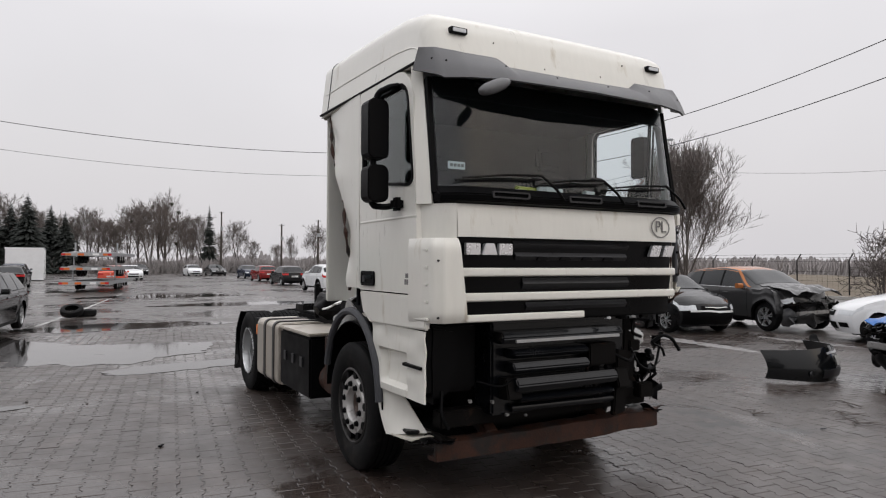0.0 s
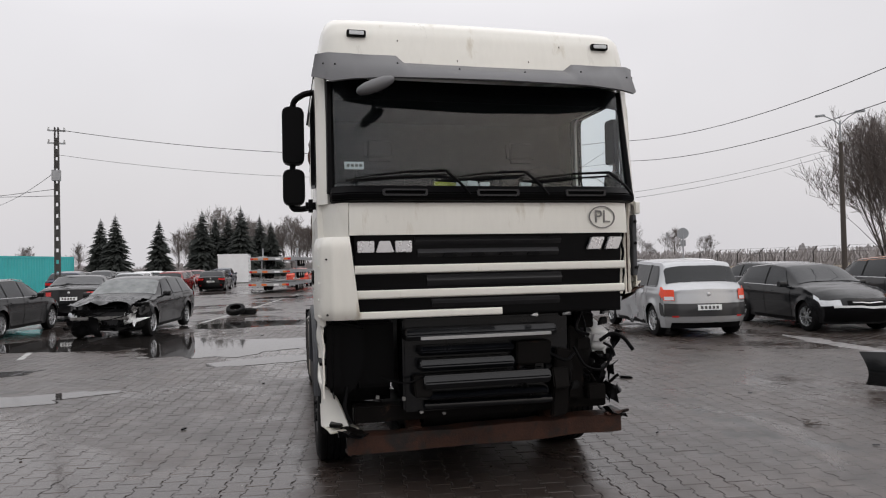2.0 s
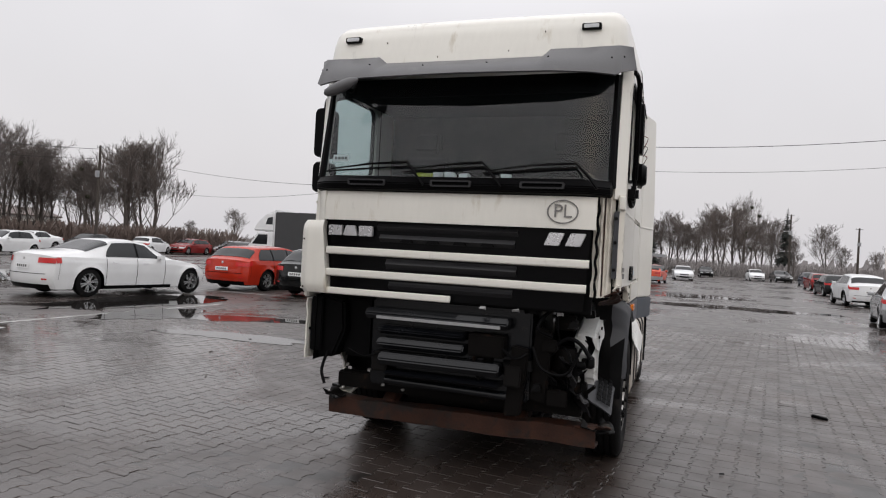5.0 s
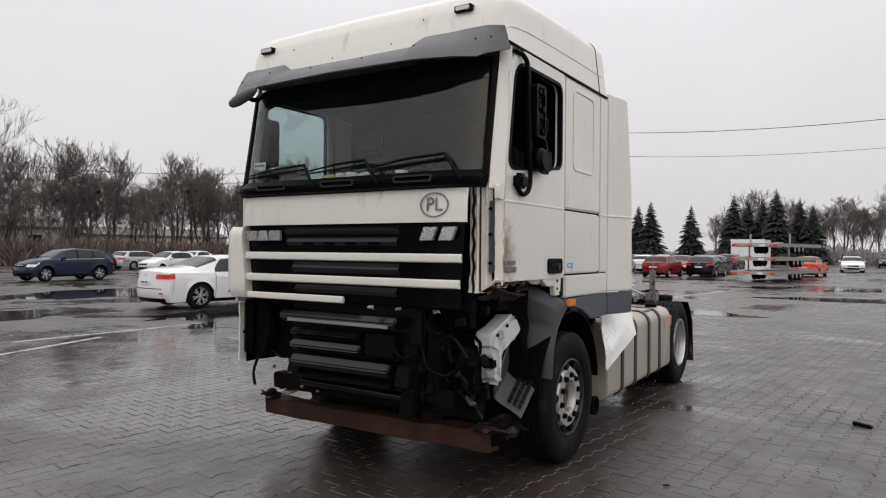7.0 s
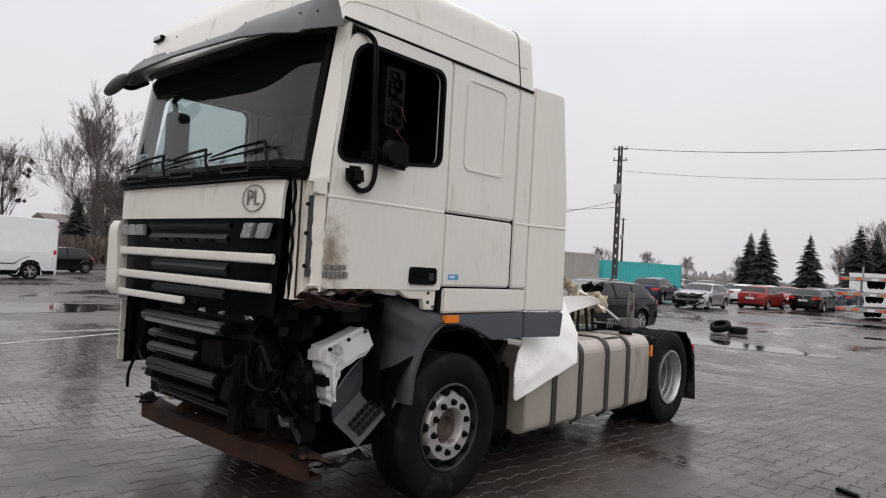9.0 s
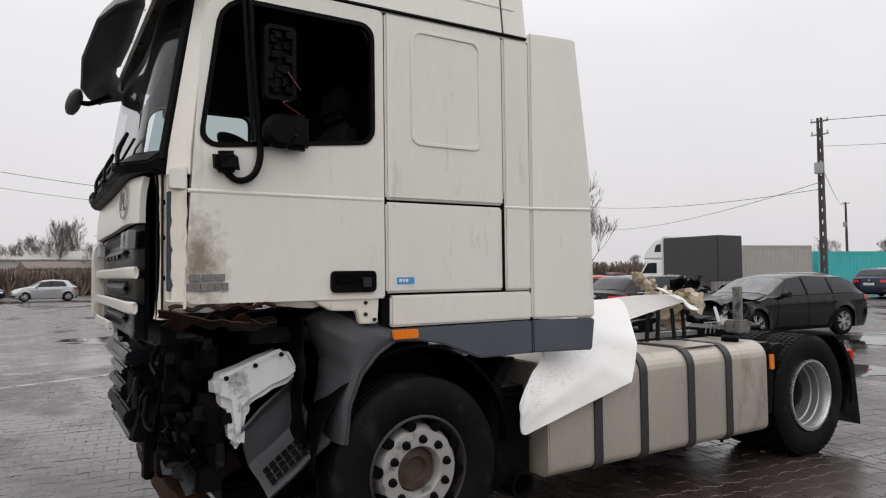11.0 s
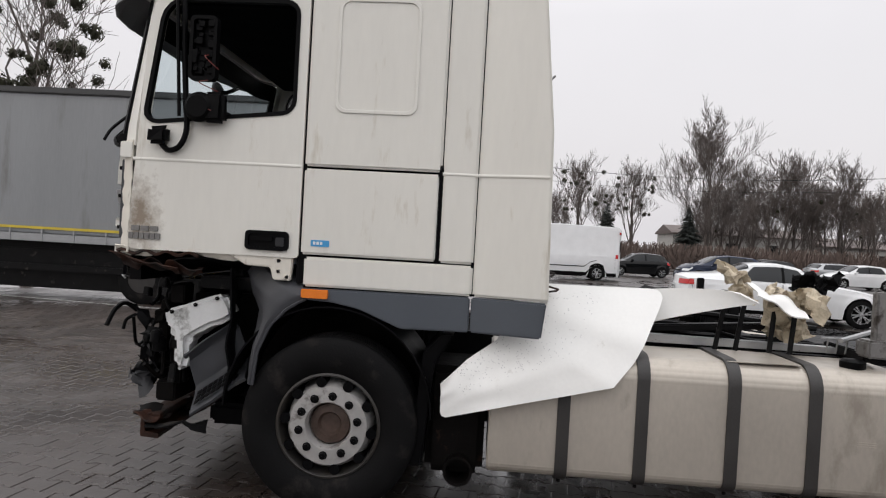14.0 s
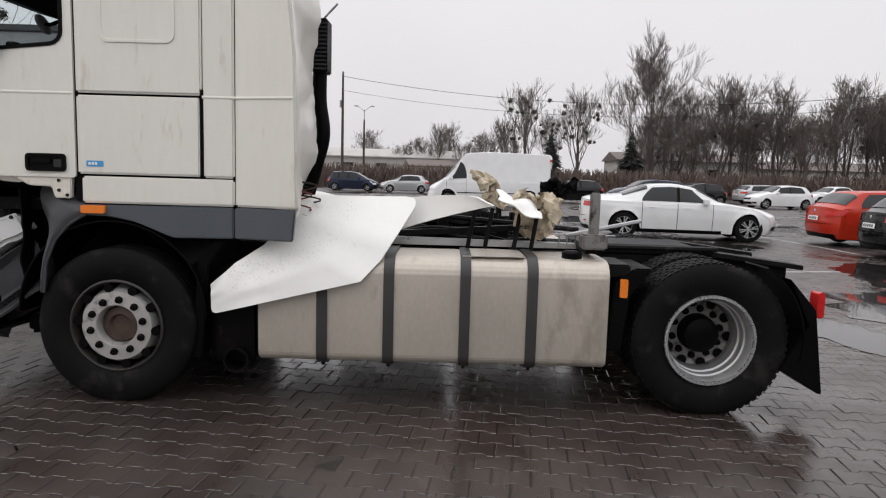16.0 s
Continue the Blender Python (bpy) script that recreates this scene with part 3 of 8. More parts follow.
for sx in (1, -1):
    lamp = part("roof_lamp", prism(rrect(sx * 0.90 - 0.065, sx * 0.90 + 0.065, 3.18, 3.222, 0.008), 0.155, 0.24, "y", 0.006), M_BLACK, truck, "small black roof marker lamp")
    part("lens", prism(rrect(sx * 0.90 - 0.05, sx * 0.90 + 0.05, 3.188, 3.214, 0.006), 0.146, 0.16, "y", 0.003), M_CLEARLENS, lamp, "clear lamp lens")
for x, z in ((-0.62, 3.16), (-0.2, 3.03), (0.33, 3.05), (0.58, 3.18)):
    part("roof_chip", prism(rrect(x, x + 0.006, z, z + 0.012, 0.002), roof(0.5 + 0.35 * x / 1.02, (z - 2.93) * 0.8)[1] - 0.004, 0.2, "y"), M_RUST, truck)

# back wall, floor and inner lining
part("back_wall", box(-HW + 0.06, HW - 0.06, 2.12, 2.16, 1.30, 2.98, 0.01), M_CREAM, truck)
part("cab_floor", box(-HW + 0.20, HW - 0.22, 0.55, 2.15, 1.22, 1.30, 0.01), M_FRAME, truck)
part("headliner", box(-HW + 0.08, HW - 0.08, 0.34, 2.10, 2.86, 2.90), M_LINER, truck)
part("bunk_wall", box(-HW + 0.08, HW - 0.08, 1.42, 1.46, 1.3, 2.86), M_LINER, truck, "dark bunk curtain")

# windscreen, its black surround, the dark band and the cowl
def screen(u, v, off=0.0):
    z = lerp(2.135, 2.875, v)
    x = lerp(-1.085, 1.085, u) * (1 - 0.012 * v)
    return (x, cab_front(x, z) + 0.03 - off, z)
ws = part("windscreen", grid(screen, 24, 10), G_SCREEN, truck, "dirty tinted windscreen")
ws.visible_shadow = False
band = grid(lambda u, v: screen(0.005 + u * 0.99, lerp(0.83, 1.02, v), -0.012), 24, 3)
part("sun_blind", thick(band, 0.012), M_BLACK, truck, "lowered black sun blind")
for sx in (1, -1):
    edge = [(sx * (1.095 - 0.012 * t), cab_front(1.09, lerp(2.10, 2.88, t)) + 0.022, lerp(2.10, 2.88, t)) for t in np.linspace(0, 1, 8)]
    part("screen_edge", tube(edge, 0.026, 6), M_BLACK, truck, "black windscreen edge")
    pillar = grid(lambda u, v: (sx * lerp(1.115, HW, u), lerp(cab_front(1.1, lerp(2.03, 2.96, v)) + 0.02, 0.225 + 0.10 * max(0, v - 0.1), u), lerp(2.03, 2.96, v)), 6, 8)
    part("front_pillar", thick(pillar, 0.03), M_CREAM, truck, "cream front pillar")
cowl = prism([(0.02, 2.035), (-0.035, 2.045), (-0.05, 2.09), (0.015, 2.145), (0.10, 2.14), (0.16, 2.04)], -1.10, 1.10, "x", 0.008)
bmesh.ops.subdivide_edges(cowl, edges=[e for e in cowl.edges if e.calc_length() > 1.5], cuts=16, use_grid_fill=True)
for v in cowl.verts:
    v.co.y += cab_front(v.co.x, 2.0)
cw = part("cowl", cowl, M_BLACK, truck, "black wiper cowl")
for x in (-0.62, 0.02, 0.66):
    part("cowl_vent", ring(rrect(x - 0.15, x + 0.15, 2.07, 2.115, 0.015), rrect(x - 0.135, x + 0.135, 2.08, 2.105, 0.01), cab_front(x, 2) - 0.055, cab_front(x, 2) - 0.035, "y"), M_GRILLE, cw)
# three wipers with jointed arms
for x0, x1 in ((-0.30, -0.95), (0.26, -0.33), (0.90, 0.28)):
    yb = lambda x, z: cab_front(x, z) + 0.0
    wp = part("wiper", tube(smooth_path([(x0 + 0.12, yb(x0, 2.1) - 0.06, 2.075), (x0 + 0.06, yb(x0, 2.15) - 0.06, 2.15), (x0 - 0.03, yb(x0, 2.25) - 0.03, 2.245)], 4), 0.010, 6), M_BLACK, truck, "black wiper")
    part("wiper_arm", tube([(x0 - 0.03, yb(x0, 2.25) - 0.03, 2.245), (lerp(x0, x1, 0.5), yb(lerp(x0, x1, 0.5), 2.24) - 0.02, 2.232), (x1, yb(x1, 2.2) - 0.01, 2.195)], [0.010, 0.008, 0.005], 6), M_BLACK, wp)
    part("blade", tube([(x0 - 0.02, yb(x0, 2.22) + 0.006, 2.222), (x1 - 0.05, yb(x1, 2.18) + 0.006, 2.178)], 0.007, 5), M_RUBBER, wp)
# sticker and papers on the glass
st = part("windscreen_sticker", prism(rrect(-1.0, -0.87, 2.265, 2.315, 0.006), 0.09, 0.094, "y"), M_STICKER, truck, "white permit sticker")
st.location = (0, 0.035, 0)
for i in range(4):
    b_ = part("print_bar", prism(rrect(-0.985 + 0.028 * i, -0.965 + 0.028 * i, 2.28, 2.30, 0.002), 0.086, 0.0895, "y"), M_GREYINK, st)

# sun visor: bowed, with raised ends that wrap round the corners
V_LOW = [(0, 0.0), (0.6, 0.70), (0.8, 0.95), (0.92, 1.12), (1, 1.205)], [(0, -0.15), (0.6, -0.12), (0.8, -0.06), (0.92, 0.03), (1, 0.24)]
V_TOP = [(0, 0.0), (0.6, 0.70), (0.8, 0.95), (0.92, 1.10), (1, 1.178)], [(0, 0.115), (0.6, 0.105), (0.8, 0.115), (0.92, 0.14), (1, 0.215)]


def visor(u, v):
    p = abs(2 * u - 1)
    sx = 1 if u > 0.5 else -1
    xl, yl, xt, yt = along(V_LOW[0], p), along(V_LOW[1], p), along(V_TOP[0], p), along(V_TOP[1], p)
    raised = min(1, max(0, (xl - 0.585) / 0.055))
    zl = 2.835 - 0.012 * p ** 3 + 0.09 * max(0, p - 0.90) / 0.10
    zt = 2.995 + 0.045 * raised + 0.018 * max(0, p - 0.75) / 0.25
    out = math.sin(math.pi * v) * (1 - p ** 4)
    return (sx * lerp(xl, xt, v), lerp(yl, yt, v) - 0.045 * out - 0.012 * raised * max(0, v - 0.6), lerp(zl, zt, v))


vz = grid(visor, 120, 10)
vs_ = part("sun_visor", thick(vz, 0.014), M_VISOR, truck, "grey scratched sun visor")
for u in (0.03, 0.06, 0.22, 0.40, 0.60, 0.78, 0.94, 0.97):
    c = visor(u, 0.55)
    part("rivet", lathe([(0.001, -0.006), (0.006, -0.005), (0.007, 0.0)], c, "y", 10), M_BLACK, vs_)
# kerb mirror under the visor on the right
pod = capped(lathe([(0.012, -0.135), (0.032, -0.12), (0.046, -0.07), (0.05, 0.0), (0.044, 0.07), (0.026, 0.12), (0.008, 0.135)], (0, 0, 0), "x", 20))
for v in pod.verts:
    v.co.z *= 0.85
km = part("kerb_mirror", pod, M_VISOR, truck, "dark oval kerb mirror")
km.matrix_basis = Matrix.Translation((-0.815, -0.15, 2.765)) @ Euler((0.2, radians(-24), 0.15)).to_matrix().to_4x4()
part("mirror_stalk", tube(smooth_path([(-0.80, -0.14, 2.77), (-0.78, -0.06, 2.755), (-0.82, 0.07, 2.83)], 4), 0.018, 7), M_BLACK, truck)

# front panel with country sticker
def panel(u, v):
    x = lerp(-0.985, 1.015, u)
    z = lerp(1.815, 2.03, v)
    return (x, cab_front(x, 1.9) + 0.0 + 0.02 * v ** 3, z)
part("bonnet_panel", thick(grid(panel, 30, 6), 0.03), M_CREAM, truck, "cream front lid")
part("bonnet_back", box(-1.05, 1.0, 0.13, 0.20, 1.25, 2.03), M_BLACK, truck)
part("panel_corner", thick(grid(lambda u, v: (lerp(-0.99, -1.165, u), cab_front(lerp(-0.99, -1.12, u), 1.9) + 0.14 * u ** 2, lerp(1.80, 2.03, v)), 8, 5), 0.02), M_CREAM, truck)
pl = part("country_sticker", thick(lathe([(0.102, 0.0), (0.092, 0.0)], (0, 0, 0), "z", 40), 0.002), M_GREYINK, truck, "oval grey PL country sticker")
pl.matrix_basis = Matrix.Translation((0.80, cab_front(0.8, 1.92) - 0.004, 1.925)) @ Euler((radians(88), 0, 0.06)).to_matrix().to_4x4() @ Matrix.Diagonal((1.02, 0.78, 1, 1))
words("PL", 0.125, Matrix.Translation((0.80, cab_front(0.8, 1.92) - 0.005, 1.925)) @ Euler((radians(88), 0, 0.06)).to_matrix().to_4x4(), M_GREYINK, "country_letters", truck)

# grille: black bed, dark louvres, cream bars, badge blocks
def gy(x):
    return cab_front(x, 1.6)
bed = grid(lambda u, v: (lerp(-0.955, 0.985, u) * (1 - 0.03 * (1 - v)), gy(lerp(-0.95, 0.98, u)) + 0.045, lerp(1.27, 1.82, v)), 24, 4)
gr = part("grille", thick(bed, 0.02), M_GLOSS, truck, "black radiator grille with cream bars")
for z0, z1, x0, x1 in ((1.745, 1.80, -0.55, 0.50), (1.665, 1.72, -0.53, 0.48), (1.47, 1.545, -0.47, 0.50), (1.325, 1.38, -0.44, 0.48)):
    lv = grid(lambda u, v: (lerp(x0, x1, u), gy(lerp(x0, x1, u)) + 0.022 + 0.022 * abs(v - 0.5) * 2, lerp(z0, z1, v)), 20, 4)
    part("louvre", thick(lv, 0.012), M_GRILLE, gr, "dark grey louvre")
for x0 in (-0.36, -0.16, 0.04, 0.24):
    part("louvre_notch", prism([(x0, 1.668), (x0 + 0.10, 1.668), (x0 + 0.085, 1.69), (x0 + 0.015, 1.69)], gy(x0) + 0.014, gy(x0) + 0.03, "y"), M_GLOSS, gr)
for z0, z1, x0, x1 in ((1.558, 1.615, -0.955, 0.985), (1.395, 1.452, -0.945, 0.975), (1.262, 1.312, -0.93, 0.045)):
    bar = grid(lambda u, v: (lerp(x0, x1, u), gy(lerp(x0, x1, u)) - 0.004 + 0.012 * abs(2 * v - 1) ** 8, lerp(z0, z1, v)), 30, 10)
    part("grille_bar", thick(bar, 0.022), M_CREAM, gr, "cream grille bar")
# badge: plain silver blocks
for x0, x1, sl in ((-0.935, -0.825, 0.0), (-0.815, -0.695, 0.025), (-0.685, -0.575, 0.0)):
    c = gy((x0 + x1) / 2)
    part("badge_block", prism([(x0, 1.70), (x1, 1.70), (x1 - sl, 1.775), (x0 + sl, 1.775)], c - 0.002, c + 0.03, "y", 0.004), M_SILVER, gr, "plain silver badge block")
for x0 in (0.685, 0.825):
    c = gy(x0 + 0.06)
    part("badge_block", prism([(x0, 1.70), (x0 + 0.10, 1.70), (x0 + 0.135, 1.785), (x0 + 0.035, 1.785)], c - 0.004, c + 0.03, "y", 0.004), M_SILVER, gr, "plain slanted silver badge block")
for i, x in enumerate((0.28, 0.52, 0.82)):
    part("clip", crumple(box(x - 0.022, x + 0.022, gy(x) - 0.005, gy(x) + 0.02, 1.238, 1.258, 0.003), 0.02, 0.02, None, i), M_STRIP, gr, "bright broken clip")

# right corner deflector, proud of the grille, open at its rear edge
DEF_X = [(0, -1.0), (0.08, -0.985), (0.45, -1.09), (0.75, -1.175), (1, -1.205)]
DEF_Y = [(0, 0.07), (0.07, -0.012), (0.5, -0.02), (0.72, 0.02), (0.88, 0.11), (1, 0.29)]


def deflector(u, v):
    z = lerp(1.262, 1.805, v)
    inner = 0.075 * (1 - v) * max(0, 1 - u * 2)
    edge = abs(2 * v - 1) ** 10
    return (along(DEF_X, u) + inner + 0.02 * edge * u, along(DEF_Y, u) + 0.03 * edge, z)


df = part("corner_deflector", thick(grid(deflector, 24, 16), 0.025), M_CREAM, truck, "cream corner air deflector")
for i in range(5):
    part("deflector_rib", box(-1.19, -1.05, 0.06, 0.24, 1.28 + 0.11 * i, 1.295 + 0.11 * i, 0.003), M_CREAM, df)
for z in (1.30, 1.66):
    part("rivet", lathe([(0.001, -0.008), (0.007, -0.007), (0.007, 0.01)], deflector(0.62, (z - 1.262) / 0.543), "y", 10), M_BLACK, df)

# left front corner stripped to the inner post
post_ = grid(lambda u, v: (lerp(1.008, 1.118, u), 0.10 + 0.06 * u + 0.012 * math.sin(u * 14) + 0.015 * math.sin(v * 3), lerp(1.37, 2.06, v)), 20, 24)
part("inner_post", thick(crumple(crumple(post_, 0.006, 0.10), 0.004, 0.03), 0.02), M_CREAM_DIRTY, truck, "rust-streaked cream inner post")
part("post_seam", tube([(1.06, 0.128, lerp(1.38, 2.04, t)) for t in np.linspace(0, 1, 14)], 0.006, 5), M_RUST, truck, "rusty seam")
part("post_edge", tube([(1.018 + 0.006 * math.sin(t * 31), 0.115, lerp(1.36, 2.05, t)) for t in np.linspace(0, 1, 30)], 0.010, 5), M_BLACK, truck, "torn black seal")
part("post_bracket", box(1.118, 1.15, 0.135, 0.19, 1.50, 1.95, 0.004), M_GREY, truck, "grey hinge bracket")
for z in (1.56, 1.74, 1.90):
    part("bolt", lathe([(0.001, -0.01), (0.012, -0.01), (0.012, 0.0)], (1.133, 0.128, z), "y", 6), M_OILY, truck)
part("post_flange", thick(crumple(grid(lambda u, v: (1.15 + 0.03 * u, 0.15 + 0.06 * u, lerp(1.42, 2.06, v)), 4, 24), 0.007, 0.05), 0.008), M_CREAM_DIRTY, truck, "ragged cream flange")
part("door_check", prism(rrect(0.14, 0.21, 1.96, 2.05, 0.01), 1.15, 1.185, "x", 0.006), M_CREAM, truck, "cream hinge cover")
sill = grid(lambda u, v: (1.172 - 0.03 * v, lerp(0.12, 0.88, u), 1.455 - 0.035 * v - 0.02 * math.sin(u * 9) * v), 26, 5)
part("torn_sill", thick(crumple(sill, 0.011, 0.06), 0.008), M_CREAM_DIRTY, truck, "torn rusty door sill")
part("torn_rail", thick(crumple(grid(lambda u, v: (lerp(1.165, 1.08, v), lerp(0.10, 0.50, u), lerp(1.415, 1.345, u) - 0.03 * v), 22, 8), 0.018, 0.07), 0.006), M_RUST, truck, "torn rusty rail under the door")
part("torn_rail", thick(crumple(grid(lambda u, v: (lerp(1.15, 1.06, v), lerp(0.14, 0.62, u), lerp(1.39, 1.35, u) - 0.05 * v), 20, 8), 0.045, 0.08, None, 4.0), 0.005), M_RUST, truck, "torn rusty rail under the door")
part("rust_edge", tube([(1.165, lerp(0.14, 0.62, t), 1.425 + 0.012 * math.sin(t * 23)) for t in np.linspace(0, 1, 20)], 0.011, 5), M_RUST, truck, "rusty torn edge")
part("sill_bracket", prism([(0.80, 1.44), (1.17, 1.46), (1.16, 1.31), (1.06, 1.31), (1.04, 1.38), (0.90, 1.385)], 1.13, 1.172, "x", 0.006), M_CREAM_DIRTY, truck, "cream bracket with bolt holes")
for y, z in ((1.09, 1.42), (1.09, 1.36), (1.14, 1.33)):
    part("bolt", lathe([(0.001, 0.0), (0.010, 0.0), (0.010, 0.006)], (1.172, y, z), "x", 8), M_OILY, truck)

# left front wing, footwell and plastic clutter
W_ARCH = [(0, 0.975), (0.3, 0.995), (0.5, 1.06), (0.7, 1.15), (0.85, 1.23), (1, 1.26)], [(0, 0.71), (0.3, 0.90), (0.5, 1.05), (0.7, 1.15), (0.85, 1.20), (1, 1.215)]
W_EDGE = [(0, 0.89), (0.3, 0.90), (0.5, 0.92), (0.7, 0.82), (0.85, 0.90), (1, 1.20)], [(0, 0.73), (0.3, 0.95), (0.5, 1.13), (0.7, 1.34), (0.85, 1.42), (1, 1.36)]


def wing(u, v):
    y, z = lerp(along(W_ARCH[0], u), along(W_EDGE[0], u), v), lerp(along(W_ARCH[1], u), along(W_EDGE[1], u), v)
    return (1.178 + 0.016 * math.exp(-((v - 0.12) / 0.1) ** 2) - 0.23 * max(0, (v - 0.3) / 0.7) ** 1.2 * (1 - 0.6 * max(0, u - 0.5)), y, z)


wg = part("front_wing", thick(crumple(grid(wing, 40, 14), 0.028, 0.12, lambda c: max(0, min(1, (1.02 - c.y) * 5))), 0.016), M_GREY, truck, "grey plastic front wing")
part("wing_lip", tube([wing(u, 0.0) for u in np.linspace(0, 1, 26)], 0.010, 6), M_GREY, wg)
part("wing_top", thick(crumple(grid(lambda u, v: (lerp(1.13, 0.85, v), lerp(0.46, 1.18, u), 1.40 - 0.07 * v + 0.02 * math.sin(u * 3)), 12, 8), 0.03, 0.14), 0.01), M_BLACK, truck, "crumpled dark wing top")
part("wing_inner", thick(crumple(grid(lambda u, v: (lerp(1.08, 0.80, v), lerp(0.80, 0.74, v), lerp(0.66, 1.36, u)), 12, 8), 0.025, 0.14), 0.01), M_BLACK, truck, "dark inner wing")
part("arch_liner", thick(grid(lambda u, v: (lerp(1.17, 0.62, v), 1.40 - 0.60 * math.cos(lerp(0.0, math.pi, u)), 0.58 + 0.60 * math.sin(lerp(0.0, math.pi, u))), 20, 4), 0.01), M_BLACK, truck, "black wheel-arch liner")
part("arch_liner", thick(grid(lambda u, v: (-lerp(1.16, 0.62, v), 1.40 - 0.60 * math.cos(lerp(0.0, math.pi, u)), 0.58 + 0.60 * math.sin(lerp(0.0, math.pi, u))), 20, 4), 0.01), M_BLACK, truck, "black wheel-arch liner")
# broken lower step: a dished dark moulding with a mesh tread along its foot
def step_shell(u, v):
    y = lerp(lerp(0.49, 0.77, u), lerp(0.60, 0.92, u), v)
    z = lerp(lerp(0.81, 1.03, u), lerp(0.49, 0.72, u), v)
    x = along([(0, 1.02), (0.12, 0.97), (0.6, 0.95), (0.72, 1.0), (0.95, 1.13), (1, 1.12)], v)
    return Vector((x - 0.04 * u * (1 - v), y, z))


fs = part("broken_step", thick(crumple(grid(step_shell, 16, 24), 0.012, 0.14), 0.012), M_GREY, truck, "scuffed dark grey lower step")
for i in range(8):
    for j in range(3):
        q = [step_shell(0.10 + 0.10 * i + du, 0.735 + 0.06 * j + dv) + Vector((0.016, -0.006, 0.012)) for du, dv in ((0, 0), (0.078, 0), (0.078, 0.044), (0, 0.044))]
        cb = bmesh.new()
        cb.faces.new([cb.verts.new(p) for p in q])
        part("tread_cell", thick(cb, 0.004), M_BLACK, fs)
# white washer reservoir
res = prism([(0.37, 0.98), (0.37, 1.08), (0.72, 1.20), (0.79, 1.07), (0.66, 1.00), (0.53, 0.92), (0.50, 0.72), (0.44, 0.75), (0.42, 0.96)], 0.86, 1.03, "x", 0.03, 3)
bmesh.ops.subdivide_edges(res, edges=[e for e in res.edges if e.calc_length() > 0.08], cuts=2, use_grid_fill=True)
rs_ = part("washer_reservoir", crumple(res, 0.02, 0.09), M_RESERVOIR, truck, "grimy white washer reservoir")
for y, z in ((0.42, 1.075), (0.56, 1.125), (0.69, 1.17)):
    part("bolt", lathe([(0.001, 0.012), (0.012, 0.01), (0.012, 0.0)], (1.03, y, z), "x", 8), M_OILY, rs_)

# radiator stack
rad = part("radiator", box(-0.62, 0.60, 0.18, 0.42, 0.60, 1.24, 0.015), M_RAD, truck, "black radiator and cooler stack")
for z0, z1, x0, x1, y in ((1.10, 1.18, -0.62, 0.46, 0.062), (0.995, 1.058, -0.52, 0.145, 0.075), (0.89, 0.967, -0.52, 0.145, 0.07), (0.77, 0.862, -0.50, 0.41, 0.06), (0.685, 0.735, -0.46, 0.40, 0.085)):
    bar = prism([(y, z0), (y - 0.03, lerp(z0, z1, 0.5)), (y, z1), (y + 0.10, z1), (y + 0.10, z0)], x0, x1, "x", 0.01)
    part("cooler_bar", bar, M_RAD, rad, "black cooler tank")
part("light_strip", box(-0.52, 0.41, 0.026, 0.042, 1.108, 1.13, 0.002), M_STRIP, rad, "pale aluminium strip")
part("lower_pipe", tube([(-0.48, 0.16, 0.645), (0.48, 0.16, 0.63)], 0.03, 10), M_RAD, rad)
part("cooler_block", box(0.17, 0.43, 0.08, 0.20, 0.90, 1.06, 0.01), M_OILY, rad, "oily cooler housing")
part("bumper_support", box(-0.95, 0.95, 0.30, 0.42, 0.52, 0.64, 0.01), M_OILY, truck)
for sx in (-1, 1):
    part("bumper_bracket", prism([(0.06, 0.72), (0.10, 0.86), (0.30, 0.86), (0.30, 0.70)], sx * 0.50 - 0.06, sx * 0.50 + 0.06, "x", 0.01), M_OILY, truck)
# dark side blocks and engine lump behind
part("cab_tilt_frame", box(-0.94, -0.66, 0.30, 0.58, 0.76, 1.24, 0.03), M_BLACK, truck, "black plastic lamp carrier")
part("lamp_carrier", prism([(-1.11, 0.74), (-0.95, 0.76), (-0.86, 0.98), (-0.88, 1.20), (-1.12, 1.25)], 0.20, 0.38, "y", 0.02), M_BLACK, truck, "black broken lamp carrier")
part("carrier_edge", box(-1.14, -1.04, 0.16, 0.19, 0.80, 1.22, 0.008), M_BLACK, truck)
# gearbox, flat underside block and shaft: unseen, added to darken the ground below
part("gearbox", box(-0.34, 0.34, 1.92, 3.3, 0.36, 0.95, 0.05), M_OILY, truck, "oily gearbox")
part("underside_fill", box(-0.62, 0.62, 0.50, 1.95, 0.30, 0.44, 0.03), M_BLACK, truck, "black block added to darken the underside")
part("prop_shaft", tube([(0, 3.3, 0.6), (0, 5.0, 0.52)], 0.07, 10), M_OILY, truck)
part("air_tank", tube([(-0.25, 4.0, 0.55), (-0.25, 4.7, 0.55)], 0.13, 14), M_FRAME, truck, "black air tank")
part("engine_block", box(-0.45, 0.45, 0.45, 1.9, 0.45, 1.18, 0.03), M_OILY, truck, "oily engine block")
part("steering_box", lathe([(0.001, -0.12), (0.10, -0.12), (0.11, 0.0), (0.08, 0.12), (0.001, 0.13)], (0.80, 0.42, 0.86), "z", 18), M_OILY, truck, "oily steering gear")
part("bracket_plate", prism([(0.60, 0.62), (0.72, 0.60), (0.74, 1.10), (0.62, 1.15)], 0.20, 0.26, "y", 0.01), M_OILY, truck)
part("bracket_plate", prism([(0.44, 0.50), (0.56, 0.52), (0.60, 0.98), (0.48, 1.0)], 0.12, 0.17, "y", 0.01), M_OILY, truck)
rng = random.Random(5)
